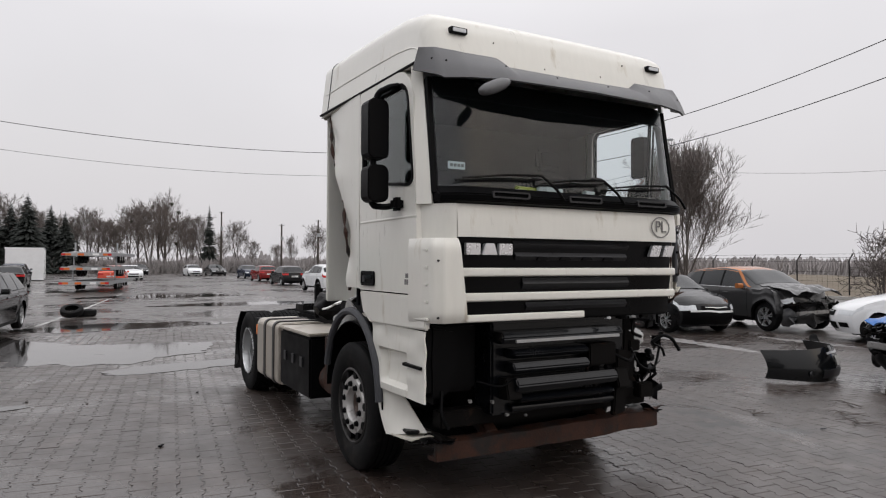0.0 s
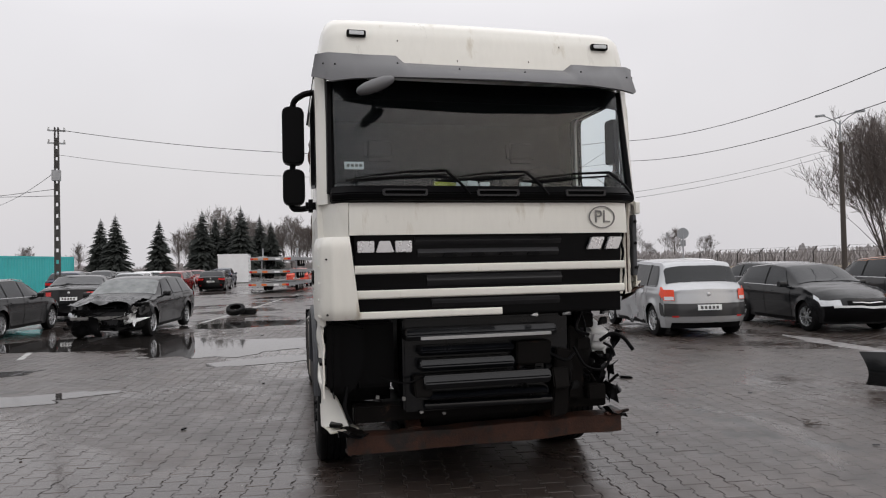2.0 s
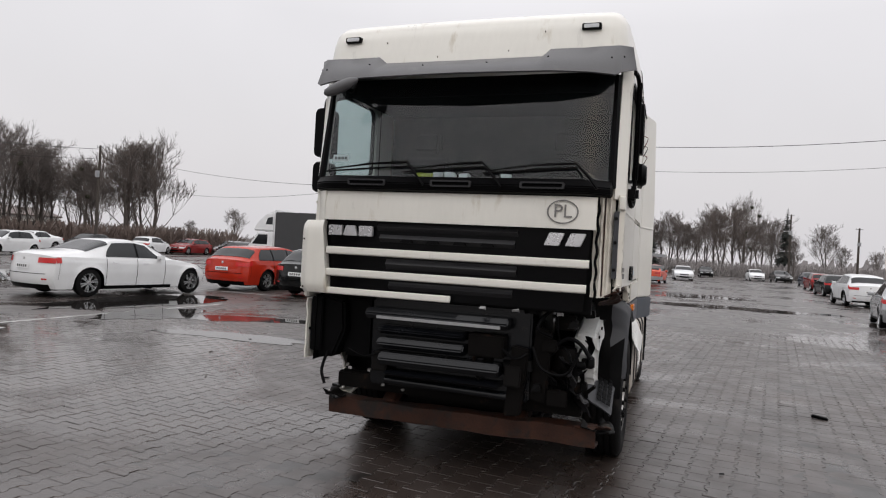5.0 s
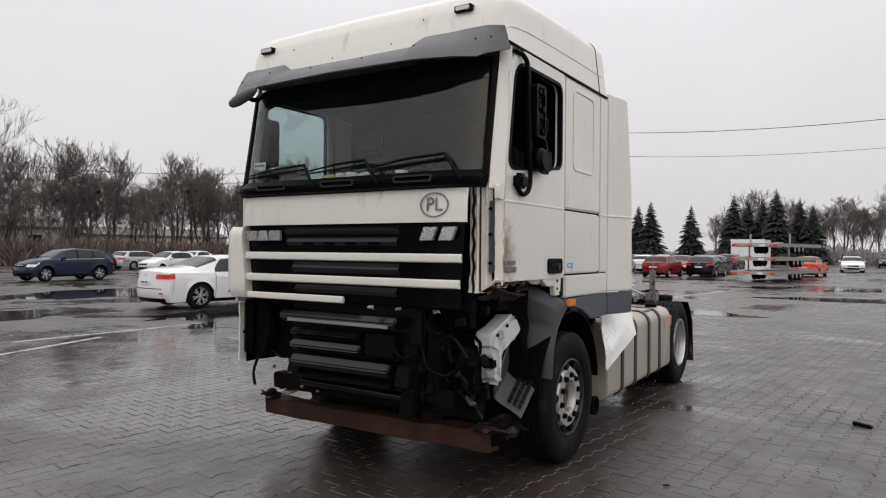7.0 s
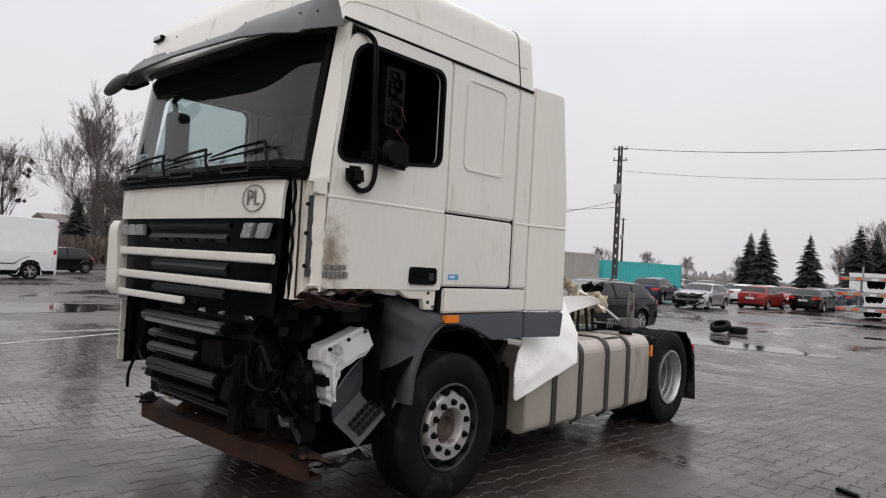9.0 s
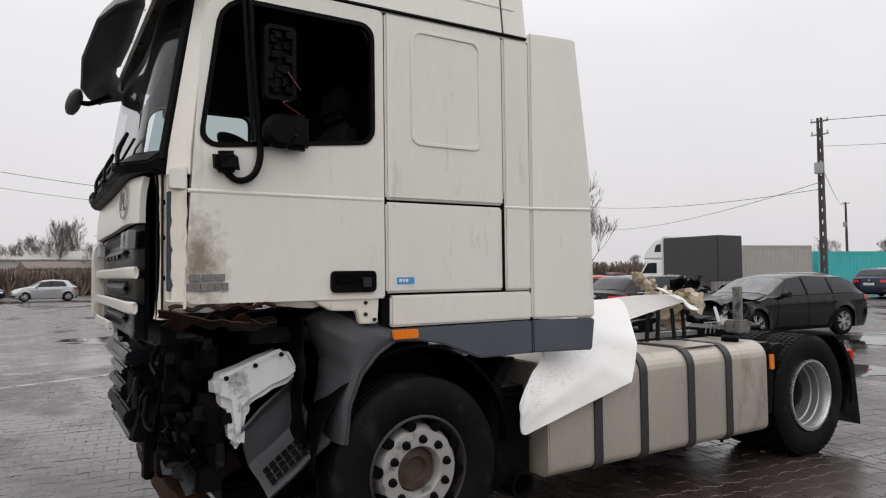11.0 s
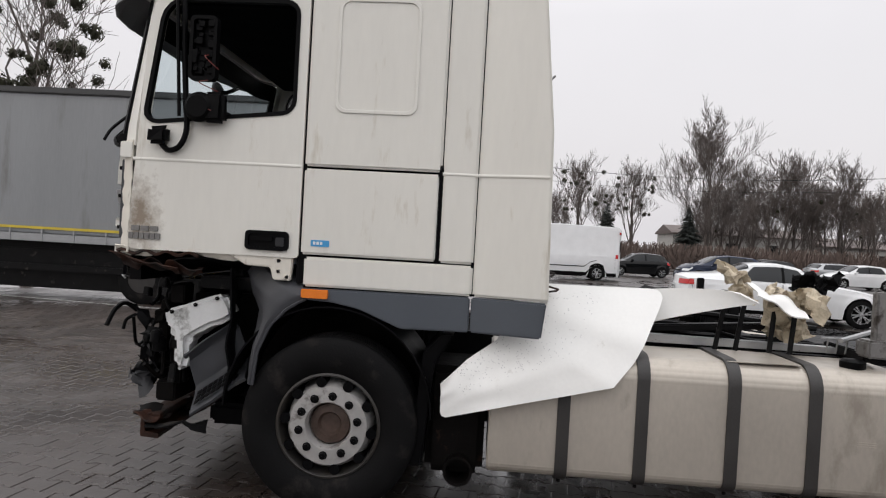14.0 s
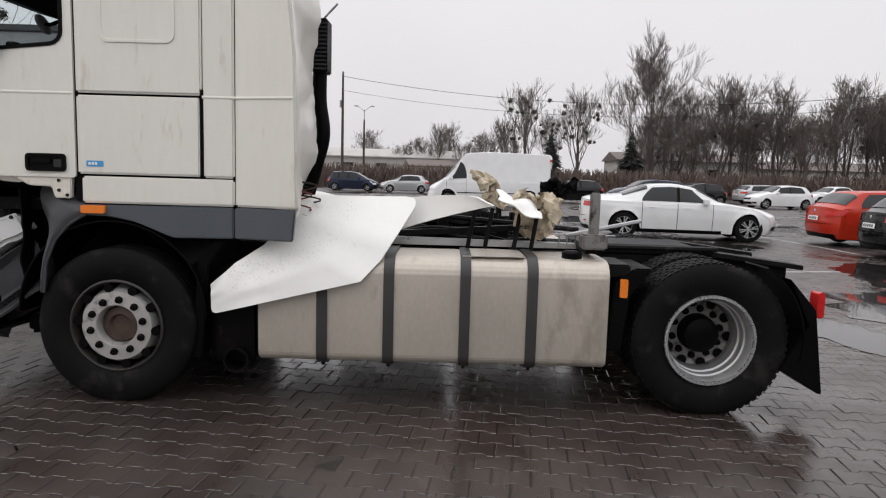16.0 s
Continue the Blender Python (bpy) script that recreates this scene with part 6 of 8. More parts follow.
def car_wheel(r, w, parent, x, y, z, spokes=5, dark=False):
    sx = 1 if x > 0 else -1
    wh = part("wheel", lathe([(r * 0.66, -w / 2), (r * 0.80, -w / 2), (r * 0.96, -w * 0.42), (r, -w * 0.25), (r, w * 0.25), (r * 0.96, w * 0.42), (r * 0.80, w / 2), (r * 0.66, w / 2)], (x, y, z), "x", 30), M_RUBBER, parent)
    o = sx * w / 2
    bm = lathe([(r * 0.68, o * 0.2), (r * 0.70, o * 0.98), (r * 0.655, o * 1.0), (r * 0.62, o * 0.7), (r * 0.62, o * 0.1)], (x, y, z), "x", 30)
    lathe([(0.001, o * 0.95), (r * 0.15, o * 0.92), (r * 0.17, o * 0.6)], (x, y, z), "x", 12, bm)
    for k in range(spokes * 2):
        a = math.pi * k / spokes + (0.10 if k % 2 else -0.10)
        c, s = math.cos(a), math.sin(a)
        q = [(0.10, -0.032), (0.66, -0.045), (0.66, 0.045), (0.10, 0.032)]
        prism([(y + r * (u * c - v * s), z + r * (u * s + v * c)) for u, v in q], x + o * 0.62, x + o * 0.9, "x", bm=bm)
    part("rim", bm, M_RIM_DARK if dark else M_ALLOY, wh, "alloy rim")
    part("brake", capped(lathe([(r * 0.60, o * 0.15), (r * 0.60, o * 0.2)], (x, y, z), "x", 20)), M_BLACK, wh)
    return wh


def car(name, label, kind, mat, x, y, turn, front=0.0, rear=0.0, side=0.0, roof_mat=None, far=False, lights="wide", seed=0, plate=True, z=0.0, airbag=False, group="parked cars", rails=False, dark_rims=False):
    """A parked car; front, rear and side say how badly each is crushed. turn 0 faces -y."""
    K = KINDS[kind]
    L, W, r, belt = K["L"], K["W"], K["r"], K["belt"]
    hw = W / 2
    if len(label.split()) < 5:
        label += " parked on the wet yard"
    ob = thing(name, label, "van" if kind == "van" else "car", group, pose(x, y, z, 0, 0, turn))
    ya, yb = -L / 2 + K["fo"], -L / 2 + K["fo"] + K["wb"]
    ar = r + 0.05
    low = 0.20 if kind != "suv" else 0.25
    wrecked = front >= 0.9
    cut = 0.42 if wrecked else 0.0
    sd = Vector((seed * 3.1, seed * 1.3, 0))

    def under(yy):
        zz = low
        for w_ in (ya, yb):
            d = abs(yy - w_)
            if d < ar:
                zz = max(zz, r + math.sqrt(ar * ar - d * d) * 0.98)
        return zz

    def hurt(p):
        k = 0.0
        if front:
            k += front * max(0, 1 - (p.y + L / 2) / (0.28 * L)) ** 0.8
        if rear:
            k += rear * max(0, 1 - (L / 2 - p.y) / (0.16 * L)) * (1 if p.x < 0.25 * hw else 0.3)
        if side:
            k += side * max(0, 1 - abs(p.y - 0.2) / 0.8) * (1 if p.x > 0.5 * hw else 0) * (1 if p.z < belt else 0)
        if k > 0:
            p = p + (noise.noise_vector(p * 3.0 + sd) * 0.14 + noise.noise_vector(p * 8.0 + sd) * 0.05) * k
            if side and not (front or rear):
                p.x -= 0.12 * k * (1 if p.x > 0 else -1)
        return p

    def bend(xx, yy, zz, sx=1):
        """Rounds nose and tail in plan and in height: the bumpers stand furthest out."""
        e0, e1, nx = yy + L / 2, L / 2 - yy, min(1.0, abs(xx) / hw)
        k0, k1 = max(0, 1 - e0 / 0.9), max(0, 1 - e1 / 0.7)
        yy += 0.36 * nx ** 2.6 * k0 ** 1.3 - 0.24 * nx ** 2.8 * k1 ** 1.3
        up, dn = max(0, zz - 0.52), max(0, 0.46 - zz)
        if kind != "van":
            yy += k0 ** 1.6 * (0.9 * up ** 1.5 + 0.9 * dn ** 1.5) - k1 ** 1.8 * (0.16 * max(0, zz - 0.60) ** 1.2 + 0.8 * dn ** 1.5)
        else:
            yy += k0 ** 1.6 * 0.35 * max(0, zz - 0.5) ** 1.3
        return hurt(Vector((sx * xx * (1 - 0.07 * k0 ** 2 - 0.05 * k1 ** 2), yy, zz)))

    def top_at(t):
        k_ = max(0.0, min(1, t / 0.05, (1 - t) / 0.05))
        return sum(w_ * along(K["top"], t + d_ * k_) for d_, w_ in ((-0.036, 0.10), (-0.018, 0.22), (0, 0.36), (0.018, 0.22), (0.036, 0.10)))

    def skin(yy, q, sx=1):
        """The body's skin: q 0 to 1 up the flank, to 2 up the windows, to 3 over the roof."""
        t = (yy + L / 2) / L
        zt = top_at(t)
        zb = min(belt + 0.06 * max(0, t - 0.25), zt - 0.05)
        cab = max(0.0, min(1.0, (zt - zb) / 0.40))
        top_w = hw * lerp(0.88, K["tw"], cab)
        if q <= 1:
            zz = lerp(under(yy), zb, q)
            k = max(0, (zz - 0.2) / (zb - 0.2))
            xx = hw * (0.905 + 0.095 * math.sin(math.pi * min(1, 0.10 + k * 0.66)))
            # shoulder crease and a low door crease, arches swelling round the wheels
            xx += 0.012 * math.exp(-((zz - zb + 0.13) / 0.028) ** 2) - 0.014 * math.exp(-((zz - 0.42) / 0.06) ** 2)
            for w_ in (ya, yb):
                d = math.hypot(yy - w_, zz - r)
                xx += 0.026 * math.exp(-((d - ar) / 0.06) ** 2)
        elif q <= 2:
            k = q - 1
            zz = lerp(zb, zt - 0.04, k)
            xx = lerp(hw * 0.955, top_w, k ** 1.2)
        else:
            k = q - 2
            xx = top_w * (1 - k)
            zz = zt - 0.04 + 0.045 * math.sin(math.pi / 2 * min(1, k * 1.7)) ** 0.8
        return bend(xx, yy, zz, sx)

    def S(yy, q, sx=1, off=0.0):
        """A place on the skin, lifted off it by off along its normal."""
        p = skin(yy, q, sx)
        if off:
            nrm = (skin(yy + 0.03, q, sx) - skin(yy - 0.03, q, sx)).cross(skin(yy, q + 0.05, sx) - skin(yy, q - 0.05, sx))
            if nrm.length > 1e-9:
                nrm.normalize()
                p = p + nrm * off * (1 if nrm.dot(p - Vector((0, p.y * 0.55, 0.7))) > 0 else -1)
        return p

    ys = sorted(set([-L / 2 + L * i / (30 if far else 52) for i in range(31 if far else 53)] + [w_ + ar * k for w_ in (ya, yb) for k in (-1, -0.97, -0.85, -0.6, -0.3, 0, 0.3, 0.6, 0.85, 0.97, 1)] + [-L / 2 + 0.02, L / 2 - 0.02] + [-L / 2 + L * t for t, _ in K["top"]]))
    ys = [yy for yy in ys if yy >= -L / 2 + cut]
    qs = [0, 0.12, 0.28, 0.45, 0.6, 0.72, 0.8, 0.86, 0.92, 1, 1.12, 1.5, 1.85, 2.0, 2.06, 2.15, 2.35, 2.7]
    bm = bmesh.new()
    rows = []
    for yy in ys:
        rows.append([bm.verts.new(S(yy, q, -1)) for q in qs] + [bm.verts.new(S(yy, 3, 1))] + [bm.verts.new(S(yy, q, 1)) for q in qs[::-1]])
    for a, b in zip(rows, rows[1:]):
        for i in range(len(a) - 1):
            bm.faces.new((a[i], a[i + 1], b[i + 1], b[i]))
    # rounded caps on nose and tail, joined across from flank to flank
    for row, yy in ((rows[0], ys[0]), (rows[-1], ys[-1])):
        half = len(row) // 2
        prev = None
        for i in range(half):
            a, b = row[i], row[-1 - i]
            mids = []
            for k in range(1, 10):
                s = 1 - k / 5
                xa = abs(a.co.x) / (1 - 0.07 * max(0, 1 - (yy + L / 2) / 0.9) ** 2 - 0.05 * max(0, 1 - (L / 2 - yy) / 0.7) ** 2)
                zz = a.co.z + (row[half].co.z - a.co.z) * 0.0
                mids.append(bm.verts.new(bend(abs(s) * xa, yy, zz, -1 if s > 0 else 1)))
            cur = [a, *mids, b]
            if prev:
                for k in range(10):
                    bm.faces.new((prev[k], prev[k + 1], cur[k + 1], cur[k]))
            prev = cur
        for k in range(10):
            bm.faces.new((prev[k], prev[k + 1], row[half]))
    body = part("body", bm, mat, ob, smooth=42)
    part("underbody", box(-hw * 0.80, hw * 0.80, -L / 2 + 0.35 + cut * 0.6, L / 2 - 0.30, low - 0.03, belt * 0.7, 0.03), M_BLACK, ob)

    def patch(nm, y0, y1, q0, q1, sx, m, off=0.010, nu=12, nv=6, par=None, label_=""):
        g = grid(lambda u, v: S(lerp(y0(v) if callable(y0) else y0, y1(v) if callable(y1) else y1, u), lerp(q0, q1, v), sx, off), nu, nv)
        return part(nm, g, m, par or ob, label_)

    at = lambda t: -L / 2 + L * t
    for sx in (1, -1):
        n_w = len(K["sw"])
        for i, (a, b) in enumerate(K["sw"]):
            ya_ = (lambda v, a=a: at(a + 0.085 * v)) if i == 0 else at(a)
            yb_ = (lambda v, b=b: at(b + 0.012 - 0.05 * v * v)) if i == n_w - 1 else at(b)
            patch("side_window", ya_, yb_, 1.07, 1.88, sx, M_CARGLASS, label_="dark side window")
            if i < n_w - 1:
                patch("door_pillar", at(b), at(K["sw"][i + 1][0]), 1.05, 1.90, sx, M_BLACK, 0.008, 2, 6, label_="black door pillar")
        if not far:
            w0, w1 = K["sw"][0][0] - 0.015, K["sw"][-1][1] + 0.012
            patch("window_trim", at(w0), at(w1), 1.02, 1.05, sx, M_SILVER if kind in ("sedan", "suv", "hatch") or rails else M_BLACK, 0.010, 24, 1, label_="thin waistline trim")
            for t in [w0 - 0.005] + [b + 0.008 for a, b in K["sw"][:2]]:
                patch("door_seam", at(t), at(t) + 0.014, 0.10, 0.99, sx, M_BLACK, 0.003, 1, 14)
            for a, b in K["sw"][:2]:
                patch("door_handle", at(b) - 0.28, at(b) - 0.11, 0.83, 0.87, sx, mat if kind != "sedan" else M_SILVER, 0.018, 3, 2)
            if kind == "van":
                patch("lower_trim", at(0.02), at(0.98), 0.02, 0.17, sx, M_BLACK, 0.012, 30, 3, label_="black lower trim")
                patch("side_rub_strip", at(0.24), at(0.80), 0.40, 0.44, sx, M_BLACK, 0.012, 12, 2)
            if kind == "suv":
                for w_ in (ya, yb):
                    part("arch_cladding", tube([S(w_ - ar * math.cos(a) * 1.02, 0.0, sx, 0.004) for a in np.linspace(0.1, math.pi - 0.1, 18)], 0.03, 6), M_BLACK, ob, "black wheel-arch cladding")
            patch("sill_trim", at(0.30), at(0.70), 0.0, 0.10, sx, M_BLACK, 0.006, 10, 2)
            patch("bumper_seam", at(0.965), at(0.965) + 0.012, 0.30, 0.95, sx, M_BLACK, 0.003, 1, 8)
        mz = Vector(S(at(K["sw"][0][0] + 0.02), 1.1, sx))
        part("door_mirror", prism(rrect(mz.y - 0.06, mz.y + 0.07, mz.z - 0.03, mz.z + 0.10, 0.035), mz.x + sx * 0.03, mz.x + sx * 0.20, "x", 0.03, 3), mat if not roof_mat else roof_mat, ob)
    for rng2, nm in ((K["ws"], "windscreen"), (K["rw"], "rear_window")):
        if rng2:
            g = grid(lambda u, v: S(at(lerp(rng2[0], rng2[1], v)), 3 - abs(2 * u - 1) * lerp(1.16, 1.06, v), 1 if u > 0.5 else -1, 0.010), 24, 10)
            part(nm, g, M_CARGLASS if not (airbag and nm == "windscreen") else M_GREY_GLASS, ob, "dark glass")
    if roof_mat:
        g = grid(lambda u, v: S(at(lerp(K["ws"][1] - 0.012, K["rw"][0], v)), 3 - abs(2 * u - 1) * 1.08, 1 if u > 0.5 else -1, 0.005), 16, 10)
        part("roof_skin", g, roof_mat, ob, "two-tone roof")
        for sx in (1, -1):
            patch("roof_pillar", lambda v: at(K["ws"][0] + 0.02 + 0.115 * v), lambda v: at(K["ws"][0] + 0.05 + 0.115 * v), 1.2, 2.0, sx, roof_mat, 0.006, 2, 8)
    if rails:
        for sx in (1, -1):
            part("roof_rail", tube([S(at(t), 2.04, sx, 0.03) for t in np.linspace(K["ws"][1] + 0.02, K["rw"][0] - 0.01, 8)], 0.014, 6), M_SILVER if mat != P_DARK else M_BLACK, ob)

    def face(nm, x0, x1, z0, z1, end, m, off, label_="", rise=0.0):
        """A piece that follows the nose (end -1) or tail (end 1); rise lifts its outer end."""
        def f(u, v):
            xx = lerp(x0, x1, u)
            p = bend(abs(xx), end * L / 2, lerp(z0, z1, v) + rise * abs(xx), 1 if xx >= 0 else -1)
            p.y += end * off
            return p
        return part(nm, grid(f, 10, 4), m, ob, label_)

    zl = along(K["top"], 0.0)
    if not wrecked:
        for sx in (1, -1):
            patch("headlight", -L / 2 + 0.01, -L / 2 + 0.32, 0.84, 0.975, sx, M_CLEARLENS, 0.010, 8, 4, label_="clear headlamp")
            face("headlight", sx * 0.62 * hw, sx * 1.0 * hw, zl - 0.15, zl - 0.035, -1, M_CLEARLENS, 0.010, "clear headlamp")
            face("fog_lamp", sx * 0.66 * hw, sx * 0.90 * hw, 0.32, 0.42, -1, M_BLACK, 0.010)
        face("front_grille", -0.50 * hw, 0.50 * hw, zl - 0.17, zl - 0.05, -1, M_BLACK, 0.012, "black grille")
        face("lower_intake", -0.58 * hw, 0.58 * hw, 0.27, 0.42, -1, M_BLACK, 0.012)
        face("nose_bar", -0.40 * hw, 0.40 * hw, zl - 0.085, zl - 0.065, -1, M_SILVER, 0.018)
        if front:
            # bumper skin gone on one side: bare pale beam, black sheet painting the hollow's shade
            face("hollow_shade", -0.95 * hw, 0.85 * hw, 0.24, 0.56, -1, M_BLACK, 0.022, "black sheet for the hollow's shade where the bumper skin is missing")
            face("crash_beam", -0.80 * hw, 0.62 * hw, 0.53, 0.575, -1, M_RESERVOIR, 0.045, "bare pale crash beam")
    else:
        rg = random.Random(seed)
        nose = -L / 2
        part("engine_bay", crumple(box(-hw * 0.74, hw * 0.74, nose + 0.30, nose + 0.85, 0.30, 0.70, 0.05), 0.10, 0.2, None, seed), M_OILY, ob, "exposed dark engine bay")
        # radiator frame
        part("radiator_frame", ring(rrect(-hw * 0.62, hw * 0.62, 0.28, 0.70, 0.03), rrect(-hw * 0.54, hw * 0.54, 0.34, 0.64, 0.03), nose + 0.22, nose + 0.27, "y"), M_BLACK, ob, "black bent radiator frame")
        part("radiator_core", box(-hw * 0.54, hw * 0.54, nose + 0.26, nose + 0.29, 0.33, 0.65), M_GRILLE, ob, "grey radiator core")
        part("crash_beam", crumple(box(-hw * 0.72, hw * 0.66, nose + 0.10, nose + 0.18, 0.46, 0.55, 0.01), 0.06, 0.3, None, seed), M_RIM_MID, ob, "bent steel crash beam")
        # buckled bonnet, its front edge lifted and creased
        def hood(u, v):
            yy = lerp(nose + 0.12, at(K["ws"][0] - 0.005), v)
            p = S(max(yy, nose + 0.10), 3 - abs(2 * u - 1) * 0.96, 1 if u > 0.5 else -1, 0.012)
            p.y = yy
            p.z += 0.10 * (1 - v) ** 1.5 * (0.6 + 0.8 * noise.noise(Vector((u * 3, 0, seed)))) + 0.06 * math.exp(-((v - 0.45) / 0.10) ** 2) * (0.5 + noise.noise(Vector((u * 5, 1, seed))))
            return p
        part("bonnet", thick(crumple(grid(hood, 20, 14), 0.05, 0.22, lambda c: max(0, 1 - (c.y - nose) / 1.0), seed), 0.012), mat, ob, "buckled bonnet")
        # torn wing ends and half a bumper skin hanging on one corner
        for sx in (1, -1):
            def wing_(u, v):
                p = bend(hw * 0.93, lerp(nose + 0.10, nose + 0.46, u), lerp(0.62, zl + 0.06, v), sx)
                p.x -= sx * 0.10 * (1 - u) * rg.uniform(0.8, 1.0)
                return p
            part("torn_wing", thick(crumple(grid(wing_, 8, 6), 0.08, 0.14, None, seed + sx), 0.008), mat, ob, "torn front wing")
        side_ = 1 if seed % 2 else -1
        def skirt_(u, v):
            p = bend(lerp(0.05, 1.0, u) * hw, nose, lerp(0.22, 0.50, v), -side_)
            p.z -= 0.10 * (1 - u)
            return p
        part("bumper_skin", thick(crumple(grid(skirt_, 14, 6), 0.06, 0.2, None, seed), 0.010), mat if kind == "suv" else M_BLACK, ob, "hanging half of the bumper skin")
        for i in range(26):
            cx, cz, cy = rg.uniform(-hw * 0.85, hw * 0.85), rg.uniform(0.28, 0.76), nose + rg.uniform(0.08, 0.34)
            s = rg.uniform(0.03, 0.10)
            fl = grid(lambda u, v: (cx + s * (u - 0.5) * 2, cy + 0.06 * v, cz + s * (v - 0.5) * 1.4), 4, 4)
            part("wreck_piece", thick(crumple(fl, 0.10, 0.08, None, i + seed), 0.006), (M_BLACK, M_GRILLE, M_OILY, M_BLACK, M_RIM_MID, M_BLACK, M_OILY)[i % 7], ob, "broken front piece", smooth=0)
        for i in range(6):
            p = [(rg.uniform(-hw * 0.8, hw * 0.8), nose + rg.uniform(0.08, 0.3), rg.uniform(0.30, 0.78)) for k in range(3)]
            part("loose_hose", tube(smooth_path(p, 5), 0.012, 5), M_BLACK, ob)
        face("headlight", -side_ * 0.60 * hw, -side_ * 0.95 * hw, zl - 0.17, zl - 0.04, -1, M_CLEARLENS, -0.10, "broken headlamp")
        part("pale_inner_wing", thick(crumple(grid(lambda u, v: (side_ * hw * lerp(0.55, 0.85, u), nose + 0.16 + 0.05 * v, lerp(0.36, 0.60, v)), 8, 8), 0.12, 0.10, None, seed), 0.006), M_RESERVOIR if kind != "suv" else M_RIM_MID, ob, "torn pale inner panel", smooth=0)
    zr = along(K["top"], 1.0)
    tall_ = lights == "tall"
    lamp_m = M_REDORANGE if kind == "mpv" else M_REDLENS
    for sx in (1, -1):
        if tall_:
            patch("tail_lamp", L / 2 - 0.20, L / 2 - 0.004, 0.80, 1.10, sx, lamp_m, 0.012, 4, 6, label_="tall red tail lamp")
            face("tail_lamp", sx * 0.78 * hw, sx * 1.0 * hw, zr - 0.22, zr + 0.0, 1, lamp_m, 0.012, "tall red tail lamp")
            face("lamp_lens", sx * 0.80 * hw, sx * 0.98 * hw, zr - 0.21, zr - 0.14, 1, M_CLEARLENS, 0.016, "clear lower lens")
        else:
            patch("tail_lamp", L / 2 - 0.22, L / 2 - 0.004, 0.80, 0.97, sx, lamp_m, 0.012, 4, 3, label_="red tail lamp")
            face("tail_lamp", sx * 0.56 * hw, sx * 1.0 * hw, zr - 0.20, zr - 0.075, 1, lamp_m, 0.012, "red tail lamp")
    if kind == "van":
        face("rear_window", -0.85 * hw, -0.08 * hw, 1.45, 1.95, 1, M_CARGLASS, 0.01)
        face("rear_window", 0.08 * hw, 0.85 * hw, 1.45, 1.95, 1, M_CARGLASS, 0.01)
    elif not far:
        face("tailgate_seam", -0.80 * hw, 0.80 * hw, 0.555, 0.57, 1, M_BLACK, 0.008)
        for sx in (1, -1):
            face("reflector", sx * 0.70 * hw, sx * 0.84 * hw, 0.42, 0.455, 1, M_REDLENS, 0.012, "red reflector")
        part("tail_badge", lathe([(0.001, 0.006), (0.035, 0.004), (0.04, 0.0)], Vector(bend(0, L / 2, zr - 0.10)) + Vector((0, 0.006, 0)), "y", 14), M_SILVER, ob)
    face("bumper_trim", -0.84 * hw, 0.84 * hw, low, 0.31, 1, M_BLACK, 0.010)
    if kind == "mpv":
        face("tailgate_band", -0.99 * hw, 0.99 * hw, 0.44, 0.70, 1, P_GREY, 0.012, "grey band round the number plate")
        for sx in (1, -1):
            patch("tailgate_band", L / 2 - 0.25, L / 2 - 0.004, 0.30, 0.62, sx, P_GREY, 0.008, 4, 4)
        rwp = S(at(K["rw"][0] + 0.03), 2.9, 1, 0.02)
        part("rear_wiper", tube([(0, rwp.y + 0.06, 1.09), (-0.40, rwp.y + 0.03, 1.12)], 0.012, 5), M_BLACK, ob)
    if plate:
        pz = zr - 0.29 if not tall_ else 0.62
        pt = face("number_plate", -0.26, 0.26, pz - 0.055, pz + 0.055, 1, M_STICKER, 0.020, "white number plate")
        for i in range(5):
            face("plate_bar", -0.19 + 0.085 * i, -0.135 + 0.085 * i, pz - 0.03, pz + 0.03, 1, M_INK, 0.024).parent = pt
    for sx in (1, -1):
        for yy in (ya, yb):
            car_wheel(r, 0.205, ob, sx * (hw - 0.115), yy, r, 5 + seed % 3, dark_rims)
    return ob


M_GREY_GLASS = material("hazed_windscreen", (0.12, 0.13, 0.13), 0.15, var=0.5, scale=5, rvar=0.05, bump=0.0)
M_REDORANGE = material("orange_red_lens", (0.70, 0.07, 0.03), 0.15, var=0.1, scale=20, bump=0.0)

# near cars
car("estate_car", "black estate car with crushed front in a puddle", "wagon", P_BLACK, -5.27, 14.75, -8, front=1.0, seed=1, airbag=True)
car("estate_car", "clean black estate car with roof rails", "wagon", P_BLACK, -8.9, 15.1, 175, seed=2, rails=True)
car("estate_car", "bright red estate car", "wagon", P_RED, -11.9, 15.5, 177, seed=3)
car("saloon_car", "white saloon car with dented door", "sedan", P_WHITE, -12.85, 9.75, 172, side=0.25, seed=4)
car("people_carrier", "silver compact people carrier with torn side", "mpv", P_SILVER, 7.22, 9.62, 171, side=0.8, rear=0.0, lights="tall", seed=5)
car("hatchback", "black hatchback missing part of its bumper", "hatch", P_DARK, 10.43, 8.88, -8, front=0.25, seed=6)
car("crossover", "grey crossover with copper roof and crushed front", "suv", P_GREY, 13.04, 8.13, -10, front=1.0, roof_mat=P_ORANGE, seed=7)
car("hatchback", "small white hatchback", "hatch", P_WHITE, 12.85, 3.55, 215, seed=8)
car("hatchback", "bright blue hatchback with smashed nose", "hatch", P_BLUE, 8.25, 0.35, 245, front=1.0, seed=9)
car("hatchback", "orange-red hatchback behind the stacked trailers", "hatch", P_TOMATO, -0.4, 51.2, 172, seed=91)
car("hatchback", "blue car half hidden behind the rows", "hatch", P_BLUE, 15.6, 20.9, 170, seed=92, far=True)
